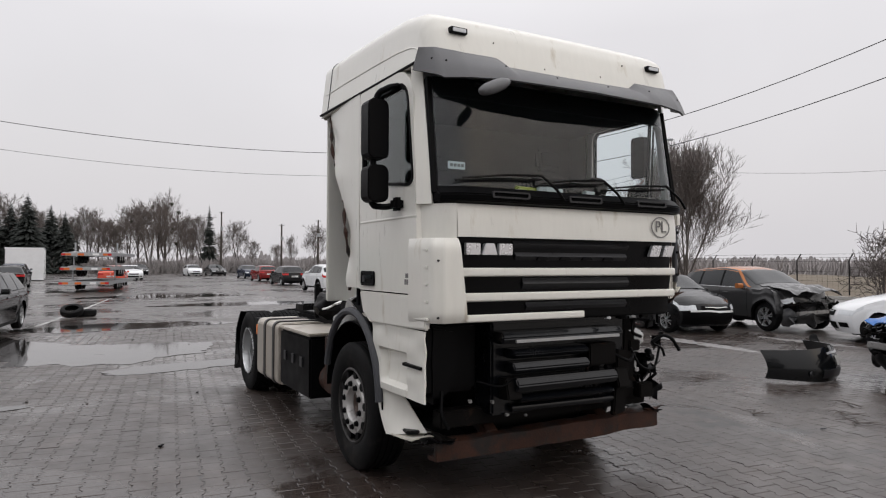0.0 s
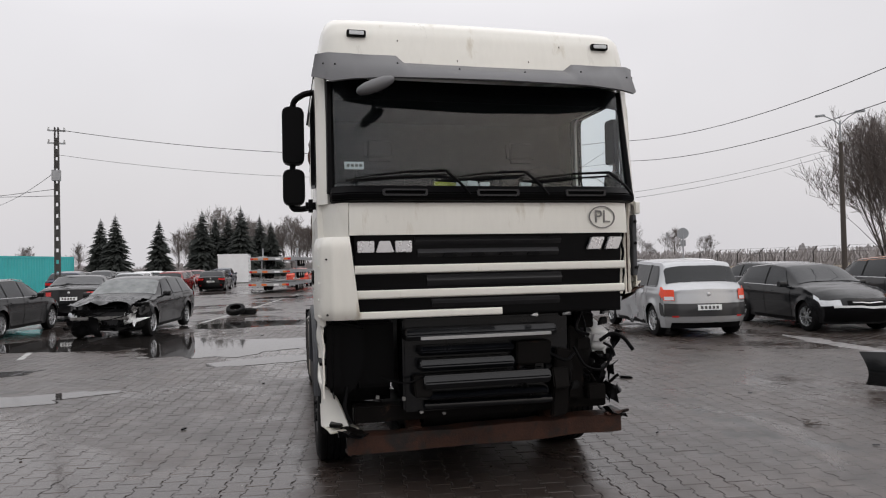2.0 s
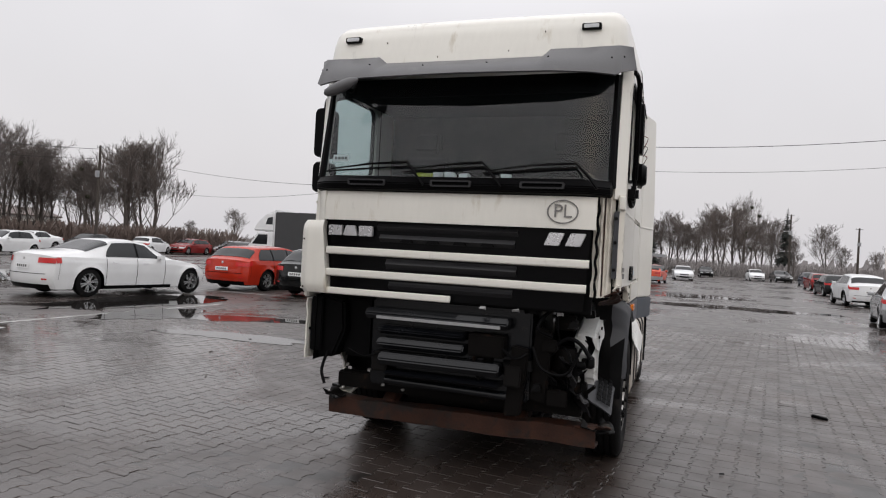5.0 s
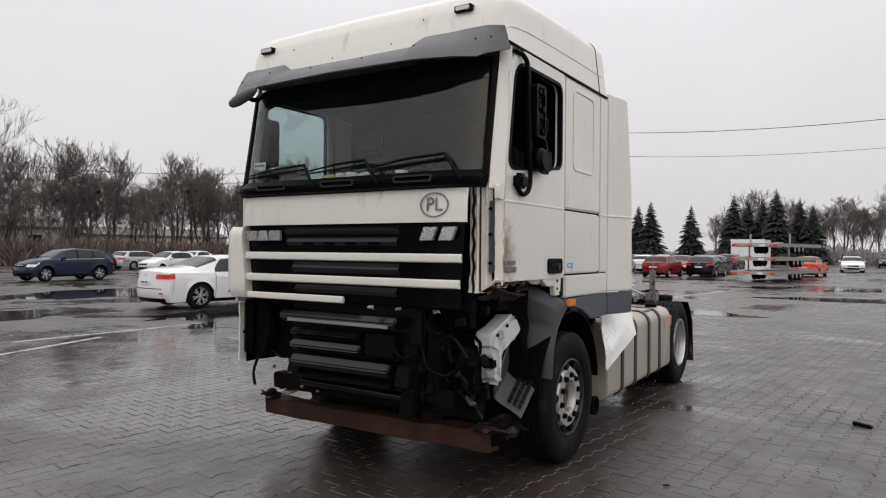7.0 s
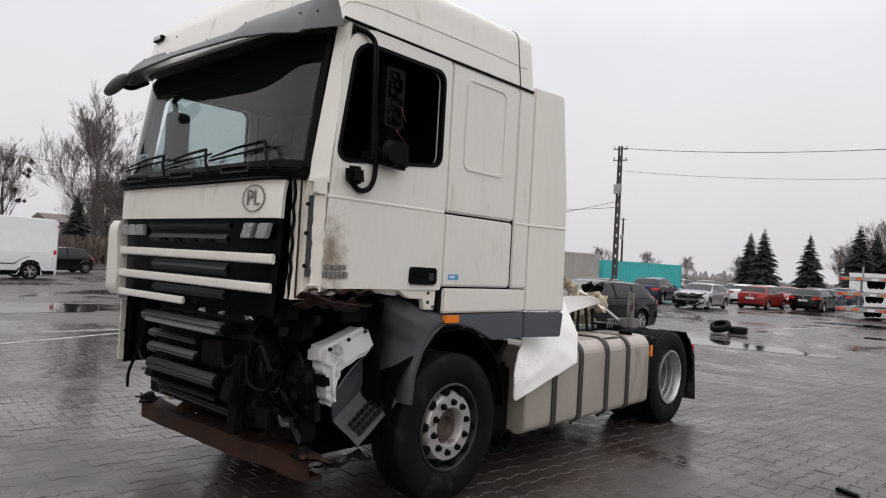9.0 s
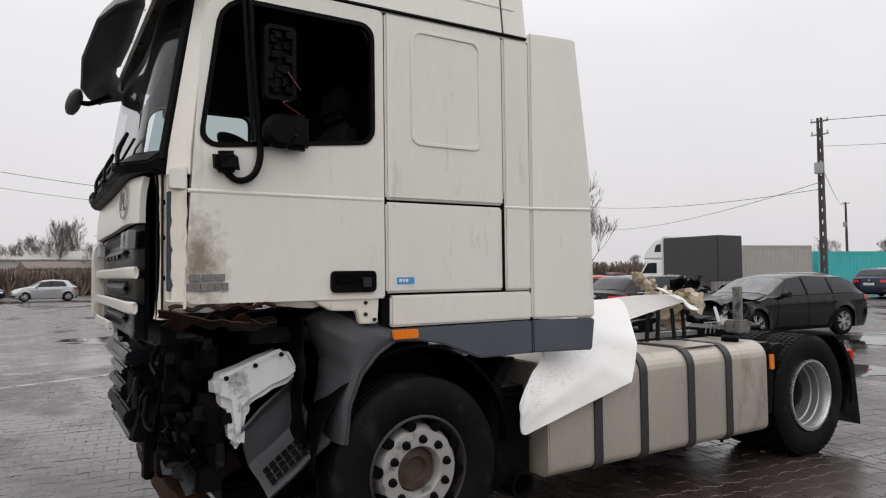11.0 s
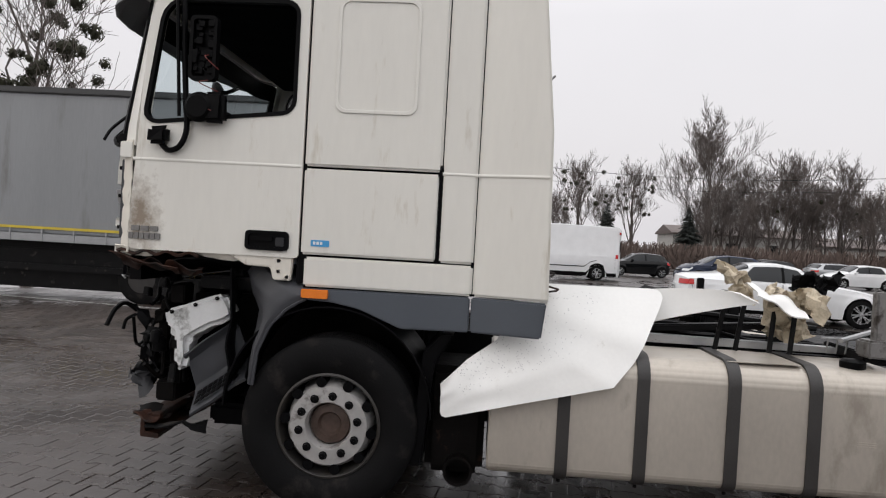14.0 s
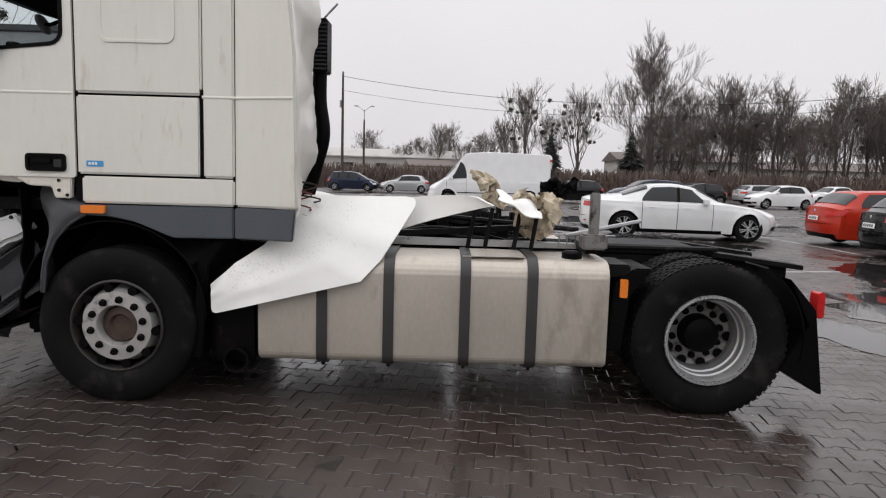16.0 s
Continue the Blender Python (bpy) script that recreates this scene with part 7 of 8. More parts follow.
car("people_carrier", "dark blue-grey people carrier near the hedge", "mpv", P_NAVY, -50.5, -4.2, 178, seed=93, far=True)
car("saloon_car", "silver saloon car with crushed rear corner", "hatch", P_SILVER, 8.4, 20.5, 172, rear=0.9, seed=10)
car("people_carrier", "dark grey people carrier with roof rails", "mpv", P_BRONZE, 11.5, 22.9, 178, lights="tall", rails=True, seed=11)
car("off_roader", "white off-roader", "suv", P_WHITE, 10.15, 34.6, 181, seed=12)
car("hatchback", "black hatchback", "hatch", P_DARK, 11.4, 47.2, 182, seed=13, far=True)
car("hatchback", "dark red hatchback", "hatch", P_DKRED, 12.6, 59.0, 182, seed=14, far=True)
car("delivery_van", "white high-roof delivery van", "van", P_WHITE, -29.3, 5.75, 0, seed=15)
car("off_roader", "dark off-roader", "suv", P_NAVY, -30.5, 14.3, 2, seed=16)
car("estate_car", "silver estate car with crushed front", "wagon", P_SILVER, -9.9, 36.0, 2, front=0.9, seed=17)
car("hatchback", "dark red hatchback", "hatch", P_DKRED, -8.6, 42.8, 175, seed=18)
car("estate_car", "black estate car", "wagon", P_BLACK, -6.4, 46.0, 178, seed=19)
car("off_roader", "dark blue off-roader", "suv", P_NAVY, -13.6, 38.2, 185, seed=20)
car("saloon_car", "black saloon car with raised bonnet", "sedan", P_BLACK, -28.5, 36.5, 60, front=0.5, seed=21)
car("saloon_car", "dark saloon car", "sedan", P_DARK, -8.4, 21.6, 185, seed=22)
car("hatchback", "silver-grey hatchback", "hatch", P_SILVER, -48.8, 0.2, 4, seed=23, far=True)
car("estate_car", "dark wrecked estate car", "wagon", P_DARK, 15.2, 21.5, 200, seed=24)
car("estate_car", "grey estate car with roof rails", "wagon", P_GREY, 14.4, 15.4, 178, seed=25, rails=True)
# rows further off
_far = random.Random(11)
for i in range(9):
    k = ("hatch", "wagon", "sedan", "hatch")[i % 4]
    m_ = (P_SILVER, P_SILVER, P_WHITE, P_GREY, P_WHITE, P_DKRED, P_SILVER, P_DARK, P_WHITE)[i]
    nm = {"hatch": "hatchback", "wagon": "estate_car", "sedan": "saloon_car"}[k]
    tone = {P_SILVER: "silver", P_WHITE: "white", P_GREY: "grey", P_DKRED: "dark red", P_DARK: "charcoal"}[m_]
    car(nm, f"{tone} parked car at the edge of the yard", k, m_, -46 + 1.2 * i + _far.uniform(-1, 1), 22.5 + 4.6 * i, 8 + _far.uniform(-6, 6) + (180 if i % 3 == 1 else 0), seed=30 + i, far=True, group="row along the hedge")
for i in range(14):
    k = ("wagon", "hatch", "sedan", "suv", "hatch")[i % 5]
    m_ = (P_DARK, P_SILVER, P_BLACK, P_GREY, P_WHITE, P_DKRED, P_NAVY)[i % 7]
    nm = {"hatch": "hatchback", "wagon": "estate_car", "sedan": "saloon_car", "suv": "off_roader"}[k]
    tone = {P_DARK: "charcoal", P_SILVER: "silver", P_BLACK: "black", P_GREY: "grey", P_WHITE: "white", P_DKRED: "dark red", P_NAVY: "navy"}[m_]
    car(nm, f"{tone} car in the crowded far rows", k, m_, -24 + 2.9 * (i % 7) + _far.uniform(-0.4, 0.4), 52 + 7.5 * (i // 7) + _far.uniform(-1, 1), _far.choice((0, 180)) + _far.uniform(-4, 4), seed=50 + i, far=True, group="far rows")
for i, (x, y, m_, t_, k, nm) in enumerate(((1.9, 68, P_WHITE, "white", "wagon", "estate_car"), (10.4, 86, P_WHITE, "white", "hatch", "hatchback"), (13.5, 88, P_GREY, "grey", "sedan", "saloon_car"), (5.0, 95, P_DARK, "dark", "hatch", "hatchback"), (14.2, 72, P_NAVY, "navy", "hatch", "hatchback"), (13.6, 40, P_GREY, "grey", "wagon", "estate_car"), (17.5, 30, P_DARK, "dark", "mpv", "people_carrier"), (18.5, 38, P_SILVER, "silver", "hatch", "hatchback"), (17.6, 25, P_WHITE, "white", "mpv", "people_carrier"), (-36, 24, P_WHITE, "white", "hatch", "hatchback"), (-39, 20, P_BLACK, "black", "hatch", "hatchback"), (-34, 50, P_DKRED, "red", "sedan", "saloon_car"), (-30, 44, P_BLACK, "black", "sedan", "saloon_car"), (-42, 8.5, P_SILVER, "silver", "hatch", "hatchback"), (-37, 11.5, P_BLACK, "black", "hatch", "hatchback"))):
    car(nm, f"{t_} parked car standing in the yard", k, m_, x, y, 4 if y > 60 or x < -30 else 180, seed=70 + i, far=True)

# ---- poles, trailers, trees, distance ----
M_CONC = material("weathered_concrete", (0.055, 0.052, 0.05), 0.7, var=0.15, scale=3, fine=50, bump=0.12, stain=(0.05, 0.048, 0.046), stain_at=0.55, stretch=0.2)
M_WOODP = material("dark_wooden_pole", (0.055, 0.045, 0.038), 0.8, var=0.25, scale=5, fine=60, bump=0.2, stretch=0.1)
M_CABLE = material("black_cable", (0.02, 0.02, 0.02), 0.5, bump=0.0)
M_STEEL = material("galvanised_steel", (0.32, 0.33, 0.34), 0.45, metal=0.6, var=0.12, scale=6, bump=0.04)
M_BARK = material("grey_brown_bark", (0.085, 0.073, 0.066), 0.9, var=0.3, scale=8, fine=60, bump=0.2, stretch=0.3)
M_TWIG = material("bare_twigs", (0.115, 0.097, 0.089), 0.9, var=0.25, scale=4, bump=0.0)
M_NEEDLE = material("dark_spruce_needles", (0.019, 0.023, 0.020), 0.85, var=0.4, scale=3, fine=20, bump=0.1)
M_MISTLE = material("mistletoe_leaves", (0.036, 0.036, 0.020), 0.8, var=0.4, scale=6, bump=0.1)
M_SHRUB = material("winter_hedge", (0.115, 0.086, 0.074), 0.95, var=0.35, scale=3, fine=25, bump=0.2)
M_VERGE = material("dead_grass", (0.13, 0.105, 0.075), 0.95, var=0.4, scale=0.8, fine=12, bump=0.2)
# distance haze is put into this colour: far scrub paled to grey
M_HAZE = material("haze_paled_scrub", (0.27, 0.25, 0.245), 0.95, var=0.25, scale=3, fine=25, bump=0.1)
M_TARP = material("grey_truck_tarpaulin", (0.23, 0.24, 0.25), 0.5, var=0.10, scale=1.4, fine=30, bump=0.03, stain=(0.17, 0.17, 0.17), stain_at=0.58, stretch=0.15)
M_TARPD = material("dark_box_panel", (0.035, 0.036, 0.038), 0.45, var=0.15, scale=2, bump=0.02)
M_CYAN = material("turquoise_container_paint", (0.045, 0.42, 0.43), 0.5, var=0.1, scale=2, bump=0.03, stain=(0.10, 0.30, 0.30), stain_at=0.62)
M_CONT = material("pale_grey_container", (0.36, 0.35, 0.33), 0.55, var=0.1, scale=1.5, bump=0.04, stain=(0.22, 0.19, 0.16), stain_at=0.62)
M_ORANGE = material("orange_reflective_band", (0.62, 0.14, 0.02), 0.4, var=0.15, scale=6, bump=0.0)
M_WALLW = material("pale_render_wall", (0.42, 0.41, 0.39), 0.85, var=0.12, scale=0.6, fine=20, bump=0.05, stain=(0.26, 0.25, 0.23), stain_at=0.58, stain_scale=0.8)
M_ROOFB = material("brown_metal_roof", (0.10, 0.075, 0.065), 0.6, var=0.15, scale=1.5, bump=0.03)
M_YELLOW = material("yellow_strip", (0.55, 0.42, 0.04), 0.5, var=0.1, bump=0.0)


def pole(x, y, h, kind="wood", turn=0.0, arms=0):
    mat = M_WOODP if kind == "wood" else M_CONC
    label = {"wood": "dark wooden power pole", "concrete": "square concrete power pole with brackets", "lamp": "tall street lamp with twin heads"}[kind]
    ob = thing("street_lamp" if kind == "lamp" else "power_pole", label, "street lamp" if kind == "lamp" else "pole", "poles", pose(x, y, 0, 0, 0, turn))
    if kind == "concrete":
        for s in (-1, 1):
            part("shaft", prism([(s * 0.13, 0), (s * 0.06, 0), (s * 0.04, h), (s * 0.09, h)], -0.10, 0.10, "y", 0.008), M_CONC, ob, "concrete pole leg")
        for i in range(int(h / 0.5)):
            part("rung", box(-0.09, 0.09, -0.07, 0.07, 0.1 + 0.5 * i, 0.44 + 0.5 * i, 0.006), M_CONC, ob)
    else:
        part("shaft", tube([(0, 0, 0), (0, 0, h * 0.5), (0, 0, h if kind == "wood" else h - 1.2)], [0.14, 0.12, 0.09], 10), M_WOODP, ob)
    if kind == "lamp":
        part("mast", tube([(0, 0, h - 1.25), (0, 0, h - 0.1)], 0.045, 8), M_STEEL, ob, "thin steel mast")
        for s in (-1, 1):
            a = part("lamp_arm", tube(smooth_path([(0, 0, h - 0.3), (s * 0.35, 0, h + 0.02), (s * 0.72, 0, h + 0.25)], 5), 0.03, 7), M_STEEL, ob)
            part("lamp_head", prism([(s * 0.65, -0.07), (s * 0.65, 0.07), (s * 1.12, 0.10), (s * 1.12, -0.10)], h + 0.22, h + 0.33, "z", 0.03), M_STEEL, a, "grey lamp head")
    for i in range(arms):
        z = h - 0.15 - 0.55 * i
        br = part("cross_arm", box(-0.35, 0.35, -0.03, 0.03, z - 0.03, z + 0.03), M_STEEL, ob)
        for s in (-0.3, 0.3):
            part("insulator", lathe([(0.02, 0), (0.045, 0.03), (0.03, 0.08), (0.04, 0.12), (0.001, 0.14)], (s, 0, z + 0.03), "z", 10), M_RESERVOIR, br)
    if arms:
        part("junction_box", box(-0.18, 0.18, -0.25, -0.10, h * 0.70, h * 0.76, 0.02), M_STEEL, ob)
    return ob


def wire(a, b, sag=0.5, r=0.013):
    a, b = Vector(a), Vector(b)
    pts = [a.lerp(b, t) - Vector((0, 0, sag * 4 * t * (1 - t))) for t in np.linspace(0, 1, 22)]
    return single("overhead_cable", tube(pts, r, 5), M_CABLE, "black overhead power cable", "cable", group="overhead cables")


def branch(bm, p, d, length, r, depth, rg, spread, lift, sides, least=0.012):
    steps = 3
    pts, rs = [p.copy()], [r]
    for i in range(steps):
        d = (d + Vector((rg.uniform(-1, 1), rg.uniform(-1, 1), rg.uniform(-0.5, 1) * lift)) * 0.16).normalized()
        p = p + d * length / steps
        pts.append(p.copy())
        rs.append(r * (1 - 0.55 * (i + 1) / steps))
    tube(pts, rs, sides, bm)
    if depth == 0:
        return
    for k in range(rg.choice((3, 3, 4)) if depth > 1 else rg.choice((4, 5))):
        t = rg.uniform(0.2, 1.0)
        q = pts[min(steps, int(t * steps) + (1 if t < 1 else 0))]
        ax = d.orthogonal().normalized()
        ax.rotate(Matrix.Rotation(rg.uniform(0, 2 * math.pi), 3, d))
        nd = (d * (1.0 - spread * rg.uniform(0.5, 1.0)) + ax * spread * rg.uniform(0.7, 1.2) + Vector((0, 0, lift * 0.25))).normalized()
        branch(bm, q, nd, length * rg.uniform(0.55, 0.85), max(rs[-1] * 0.8, least), depth - 1, rg, spread, lift, 3, least)


def bare_tree(h, seed, spread=0.55, lift=0.9, stems=1, mistle=0, depth=4, name="bare_tree", label="leafless grey-brown tree at the far edge", twig=None, least=0.014):
    ob = thing(name, label, "tree", "bare trees")
    rg = random.Random(seed)
    tb = bmesh.new()
    crown = bmesh.new()
    for s in range(stems):
        d = Vector((rg.uniform(-0.2, 0.2) * (stems > 1) * 1.5, rg.uniform(-0.2, 0.2) * (stems > 1) * 1.5, 1)).normalized()
        p = Vector((rg.uniform(-0.2, 0.2), rg.uniform(-0.2, 0.2), 0)) * (stems > 1)
        pts = [p + d * h * 0.62 * t + Vector((rg.uniform(-1, 1), rg.uniform(-1, 1), 0)) * 0.02 * h * t for t in (0, 0.33, 0.66, 1)]
        r0 = h * 0.018 / math.sqrt(stems)
        tube(pts, [r0 * 1.25, r0, r0 * 0.8, r0 * 0.5], 7, tb)
        n_l = 11 if stems == 1 else 7
        for i in range(n_l):
            t = lerp(0.20, 1.0, i / (n_l - 1))
            k = t * 3
            a = pts[min(2, int(k))].lerp(pts[min(3, int(k) + 1)], k - min(2, int(k)))
            ang = i * 2.4 + rg.uniform(-0.4, 0.4)
            out = lerp(0.85, 0.25, t) * spread * 1.5
            nd = Vector((math.cos(ang) * out, math.sin(ang) * out, lerp(0.6, 1.0, t) * lift)).normalized()
            branch(crown, a, nd, h * lerp(0.30, 0.20, t), r0 * lerp(0.45, 0.30, t), depth - 1, rg, spread, lift, 4, least)
    part("trunk", tb, M_BARK, ob)
    part("crown", crown, twig or M_TWIG, ob, smooth=0)
    if mistle:
        for i in range(mistle):
            mb = bmesh.new()
            ang, rad = rg.uniform(0, 6.28), rg.uniform(0.08, 0.24) * h
            c = Vector((math.cos(ang) * rad, math.sin(ang) * rad, h * rg.uniform(0.50, 0.95)))
            s = h * rg.uniform(0.016, 0.034)
            for k in range(130):
                dv = Vector((rg.gauss(0, 1), rg.gauss(0, 1), rg.gauss(0, 1))).normalized() * s * rg.uniform(0.4, 1.0)
                q = c + dv
                t1 = dv.orthogonal().normalized() * s * 0.28
                t2 = dv.cross(t1).normalized() * s * 0.14
                mb.faces.new([mb.verts.new(q + a) for a in (t1, t2, -t1, -t2)])
            part("mistletoe", mb, M_MISTLE, ob, "round clump of mistletoe", smooth=0)
    return ob


def spruce(h, seed, w=0.36):
    ob = thing("spruce", "dense dark green spruce tree", "tree", "spruces")
    rg = random.Random(seed)
    part("trunk", tube([(0, 0, 0), (0, 0, h * 0.5), (0, 0, h)], [h * 0.018, h * 0.012, 0.01], 7), M_BARK, ob)
    cb = bmesh.new()
    n_lay = 58
    for i in range(n_lay):
        t = i / (n_lay - 1)
        z = lerp(h * 0.05, h * 0.97, t) + rg.uniform(-0.03, 0.03) * h * (1 - t)
        rad = h * w * (1 - t) ** 0.78 * (0.86 + 0.26 * noise.noise(Vector((t * 9, seed, 0)))) + 0.12
        n_b = int(lerp(22, 8, t))
        for k in range(n_b):
            a = 2 * math.pi * (k + rg.random()) / n_b
            rr = rad * rg.uniform(0.5, 1.18)
            tip = Vector((math.cos(a) * rr, math.sin(a) * rr, z - rr * rg.uniform(0.02, 0.34)))
            base = Vector((0, 0, z + rr * 0.05))
            side = Vector((-math.sin(a), math.cos(a), 0))
            prev = None
            for j in range(5):
                s = j / 4
                c = base.lerp(tip, s) + Vector((0, 0, 0.10 * rr * math.sin(s * math.pi)))
                wd = rr * 0.26 * (1.15 - s) * rg.uniform(0.7, 1.2) + 0.02
                cur = (cb.verts.new(c + side * wd - Vector((0, 0, wd * 0.7))), cb.verts.new(c), cb.verts.new(c - side * wd - Vector((0, 0, wd * 0.7))))
                if prev:
                    cb.faces.new((prev[0], cur[0], cur[1], prev[1]))
                    cb.faces.new((prev[1], cur[1], cur[2], prev[2]))
                prev = cur
    part("crown", cb, M_NEEDLE, ob, smooth=0)
    return ob


def far_at(x0, y0, bearing, dist):
    a = radians(bearing)
    return x0 - math.sin(a) * dist, y0 + math.cos(a) * dist


# power poles and lamps, and the cables between
pole(-11.1, 27.7, 7.9, "concrete", 10, 2)
pole(14.85, 26.4, 7.7, "concrete", -10, 2)
pole(26.4, 24.2, 8.6, "lamp", -45)
pole(24.5, 46.6, 8.2, "lamp", -28)
pole(20.6, 62.4, 8.5, "wood", 0, 1)
pole(28.0, 76.0, 8.2, "lamp", -20)
pole(-29.2, 64.6, 7.8, "wood", 0, 1)
pole(*far_at(2.5, -3.8, 48.1, 62), 8.7, "wood", 0, 1)
pole(*far_at(5.3, 3.5, 98.8, 60), 10.2, "wood", 0, 1)
pole(*far_at(5.3, 3.5, 97.0, 75), 8.5, "lamp", 90)
pole(*far_at(-2.3, -4.1, -10.2, 95), 8.6, "wood", 0, 1)
pole(*far_at(-3.1, -3.7, -15.5, 85), 6.5, "wood", 0, 1)
pole(*far_at(-3.1, -3.7, -18.5, 88), 7.3, "wood", 0, 1)
wire((-11.1, 27.7, 7.8), (14.85, 26.4, 7.6), 0.9)
wire((-11.1, 27.7, 6.7), (14.85, 26.4, 6.5), 0.9, 0.008)
wire((14.85, 26.4, 7.6), (14.85, -3.6, 9.5), 1.82)
wire((14.85, 26.4, 6.6), (14.85, -3.6, 8.4), 1.7)
wire((-11.1, 27.7, 6.0), (-29.2, 64.6, 7.5), 0.6, 0.012)
wire((-11.1, 27.7, 5.2), (-60, 58.0, 7.5), 1.2, 0.012)
wire((-11.1, 27.7, 4.9), (-43.7, 37.6, 8.4), 0.9, 0.012)
wire((-43.7, 37.6, 8.4), (-54, -5.6, 9.8), 1.6, 0.02)
wire((-43.7, 37.6, 7.6), (-54, -5.6, 8.6), 1.6, 0.015)
wire((14.85, 26.4, 4.9), (26.4, 24.2, 7.2), 0.25, 0.009)
wire((14.85, 26.4, 4.6), (26.4, 24.2, 6.9), 0.25, 0.009)
wire((26.4, 24.2, 7.2), (52.0, 12.0, 9.0), 0.8, 0.009)
wire((20.6, 62.4, 8.3), (14.85, 26.4, 7.4), 0.7, 0.012)

# round road sign and a far lattice pylon
sg = thing("road_sign", "round grey road sign seen from behind", "road sign", "", pose(*far_at(-1.39, -4.36, -33.0, 44), 0, 0, 0, -36))
part("sign_post", tube([(0, 0, 0), (0, 0, 3.1)], 0.05, 8), M_STEEL, sg)
part("sign_disc", lathe([(0.001, -0.01), (0.34, -0.01), (0.35, 0.0), (0.34, 0.012), (0.001, 0.012)], (0, 0, 3.15), "y", 28), M_STEEL, sg)
part("sign_plate", box(-0.16, 0.16, -0.012, 0.012, 2.35, 2.72, 0.006), M_STEEL, sg)
py = thing("power_pylon", "far grey steel lattice power pylon", "pylon", "", pose(*far_at(-1.39, -4.36, -31.8, 380), 0))
for a in range(4):
    x, y = (1.6 if a in (0, 1) else -1.6), (1.6 if a in (0, 3) else -1.6)
    part("pylon_leg", tube([(x, y, 0), (x * 0.2, y * 0.2, 15.5)], 0.16, 4), M_STEEL, py)
for i in range(6):
    k, z = 1.6 * (1 - 0.8 * i / 6.2), 2.5 * i
    k2 = 1.6 * (1 - 0.8 * (i + 1) / 6.2)
    part("lattice_bar", tube([(-k, -k, z), (k2, -k2, z + 2.5)], 0.09, 4), M_STEEL, py)
    part("lattice_bar", tube([(k, -k, z), (-k2, -k2, z + 2.5)], 0.09, 4), M_STEEL, py)
for z in (12.0, 14.5):
    part("cross_arm", tube([(-2.6, 0, z), (0, 0, z + 0.6), (2.6, 0, z)], 0.14, 4), M_STEEL, py)

# curtain-side trailer beyond the nose of the lorry
ct = thing("curtain_trailer", "grey curtain-side trailer with yellow reflective strip", "trailer", "", pose(-7.6, -8.0, 0))
part("curtain", prism([(-1.25, 1.28), (-0.02, 1.28), (0.0, 2.6), (-0.02, 4.0), (-1.25, 4.0)], -6.6, 6.6, "y", 0.02), M_TARP, ct, "grey tarpaulin side")
part("top_rail", box(-1.28, 0.03, -6.62, 6.62, 4.0, 4.12, 0.015), M_TARPD, ct, "dark top rail")
part("bottom_rail", box(-1.26, 0.02, -6.62, 6.62, 1.12, 1.27, 0.01), M_STEEL, ct)
part("reflective_strip", box(0.003, 0.012, -6.5, 6.5, 1.36, 1.41), M_YELLOW, ct, "yellow reflective strip")
for i in range(20):
    y = -6.2 + 0.65 * i
    part("curtain_buckle", box(0.01, 0.03, y - 0.02, y + 0.02, 1.12, 1.36, 0.004), M_STEEL, ct)
part("trailer_frame", box(-1.0, -0.25, -6.4, 6.4, 0.95, 1.14, 0.01), M_FRAME, ct)
part("side_guard", box(-0.06, -0.02, -2.5, 4.0, 0.55, 0.68, 0.01), M_FRAME, ct)
part("under_frame", box(-1.15, -0.20, -6.0, 6.2, 0.20, 0.98, 0.02), M_FRAME, ct, "dark trailer running gear")
for y in (-4.6, -3.3, -2.0, 3.6):
    for x in (-0.22, -1.05):
        w_ = part("wheel", lathe([(0.28, -0.15), (0.40, -0.16), (0.50, -0.11), (0.50, 0.11), (0.40, 0.16), (0.28, 0.15)], (x, y, 0.5), "x", 28), M_RUBBER, ct)
        part("rim", capped(lathe([(0.28, 0.14), (0.20, 0.05), (0.10, 0.10)], (x, y, 0.5), "x", 24)), M_RIM_DARK, w_)

# box lorry with roof fairing
bx = thing("box_van", "white box van with black body and roof fairing", "van", "", pose(-20.6, 31.55, 0, 0, 0, -90))
part("cargo_box", box(-1.05, 1.05, -1.2, 2.4, 0.95, 3.42, 0.04), M_TARPD, bx, "black cargo box")
part("box_edge", box(-1.07, 1.07, -1.26, -1.2, 0.95, 3.55, 0.02), P_WHITE, bx)
part("cab", prism([(-3.5, 0.5), (-3.55, 1.0), (-3.1, 1.35), (-2.5, 2.15), (-1.3, 2.2), (-1.3, 0.4)], -0.98, 0.98, "x", 0.08, 3), P_WHITE, bx, "white cab")
part("windscreen", prism([(-3.06, 1.40), (-2.55, 2.08), (-2.58, 2.10), (-3.12, 1.40)], -0.85, 0.85, "x"), M_CARGLASS, bx)
for sx in (1, -1):
    part("side_window", prism([(-2.85, 1.42), (-2.40, 2.02), (-1.75, 2.02), (-1.75, 1.42)], sx * 0.98, sx * 0.99, "x"), M_CARGLASS, bx)
    for y in (-2.8, 1.4):
        car_wheel(0.36, 0.24, bx, sx * 0.86, y, 0.36, 5, True)
part("roof_fairing", prism([(-2.9, 2.22), (-2.6, 2.75), (-1.9, 3.35), (-1.3, 3.5), (-1.28, 2.22)], -0.95, 0.95, "x", 0.10, 3), P_WHITE, bx, "white roof sleeper")
for sx in (1, -1):
    part("fairing_window", prism([(-1.95, 2.65), (-1.8, 3.05), (-1.45, 3.12), (-1.45, 2.65)], sx * 0.95, sx * 0.957, "x"), M_CARGLASS, bx)

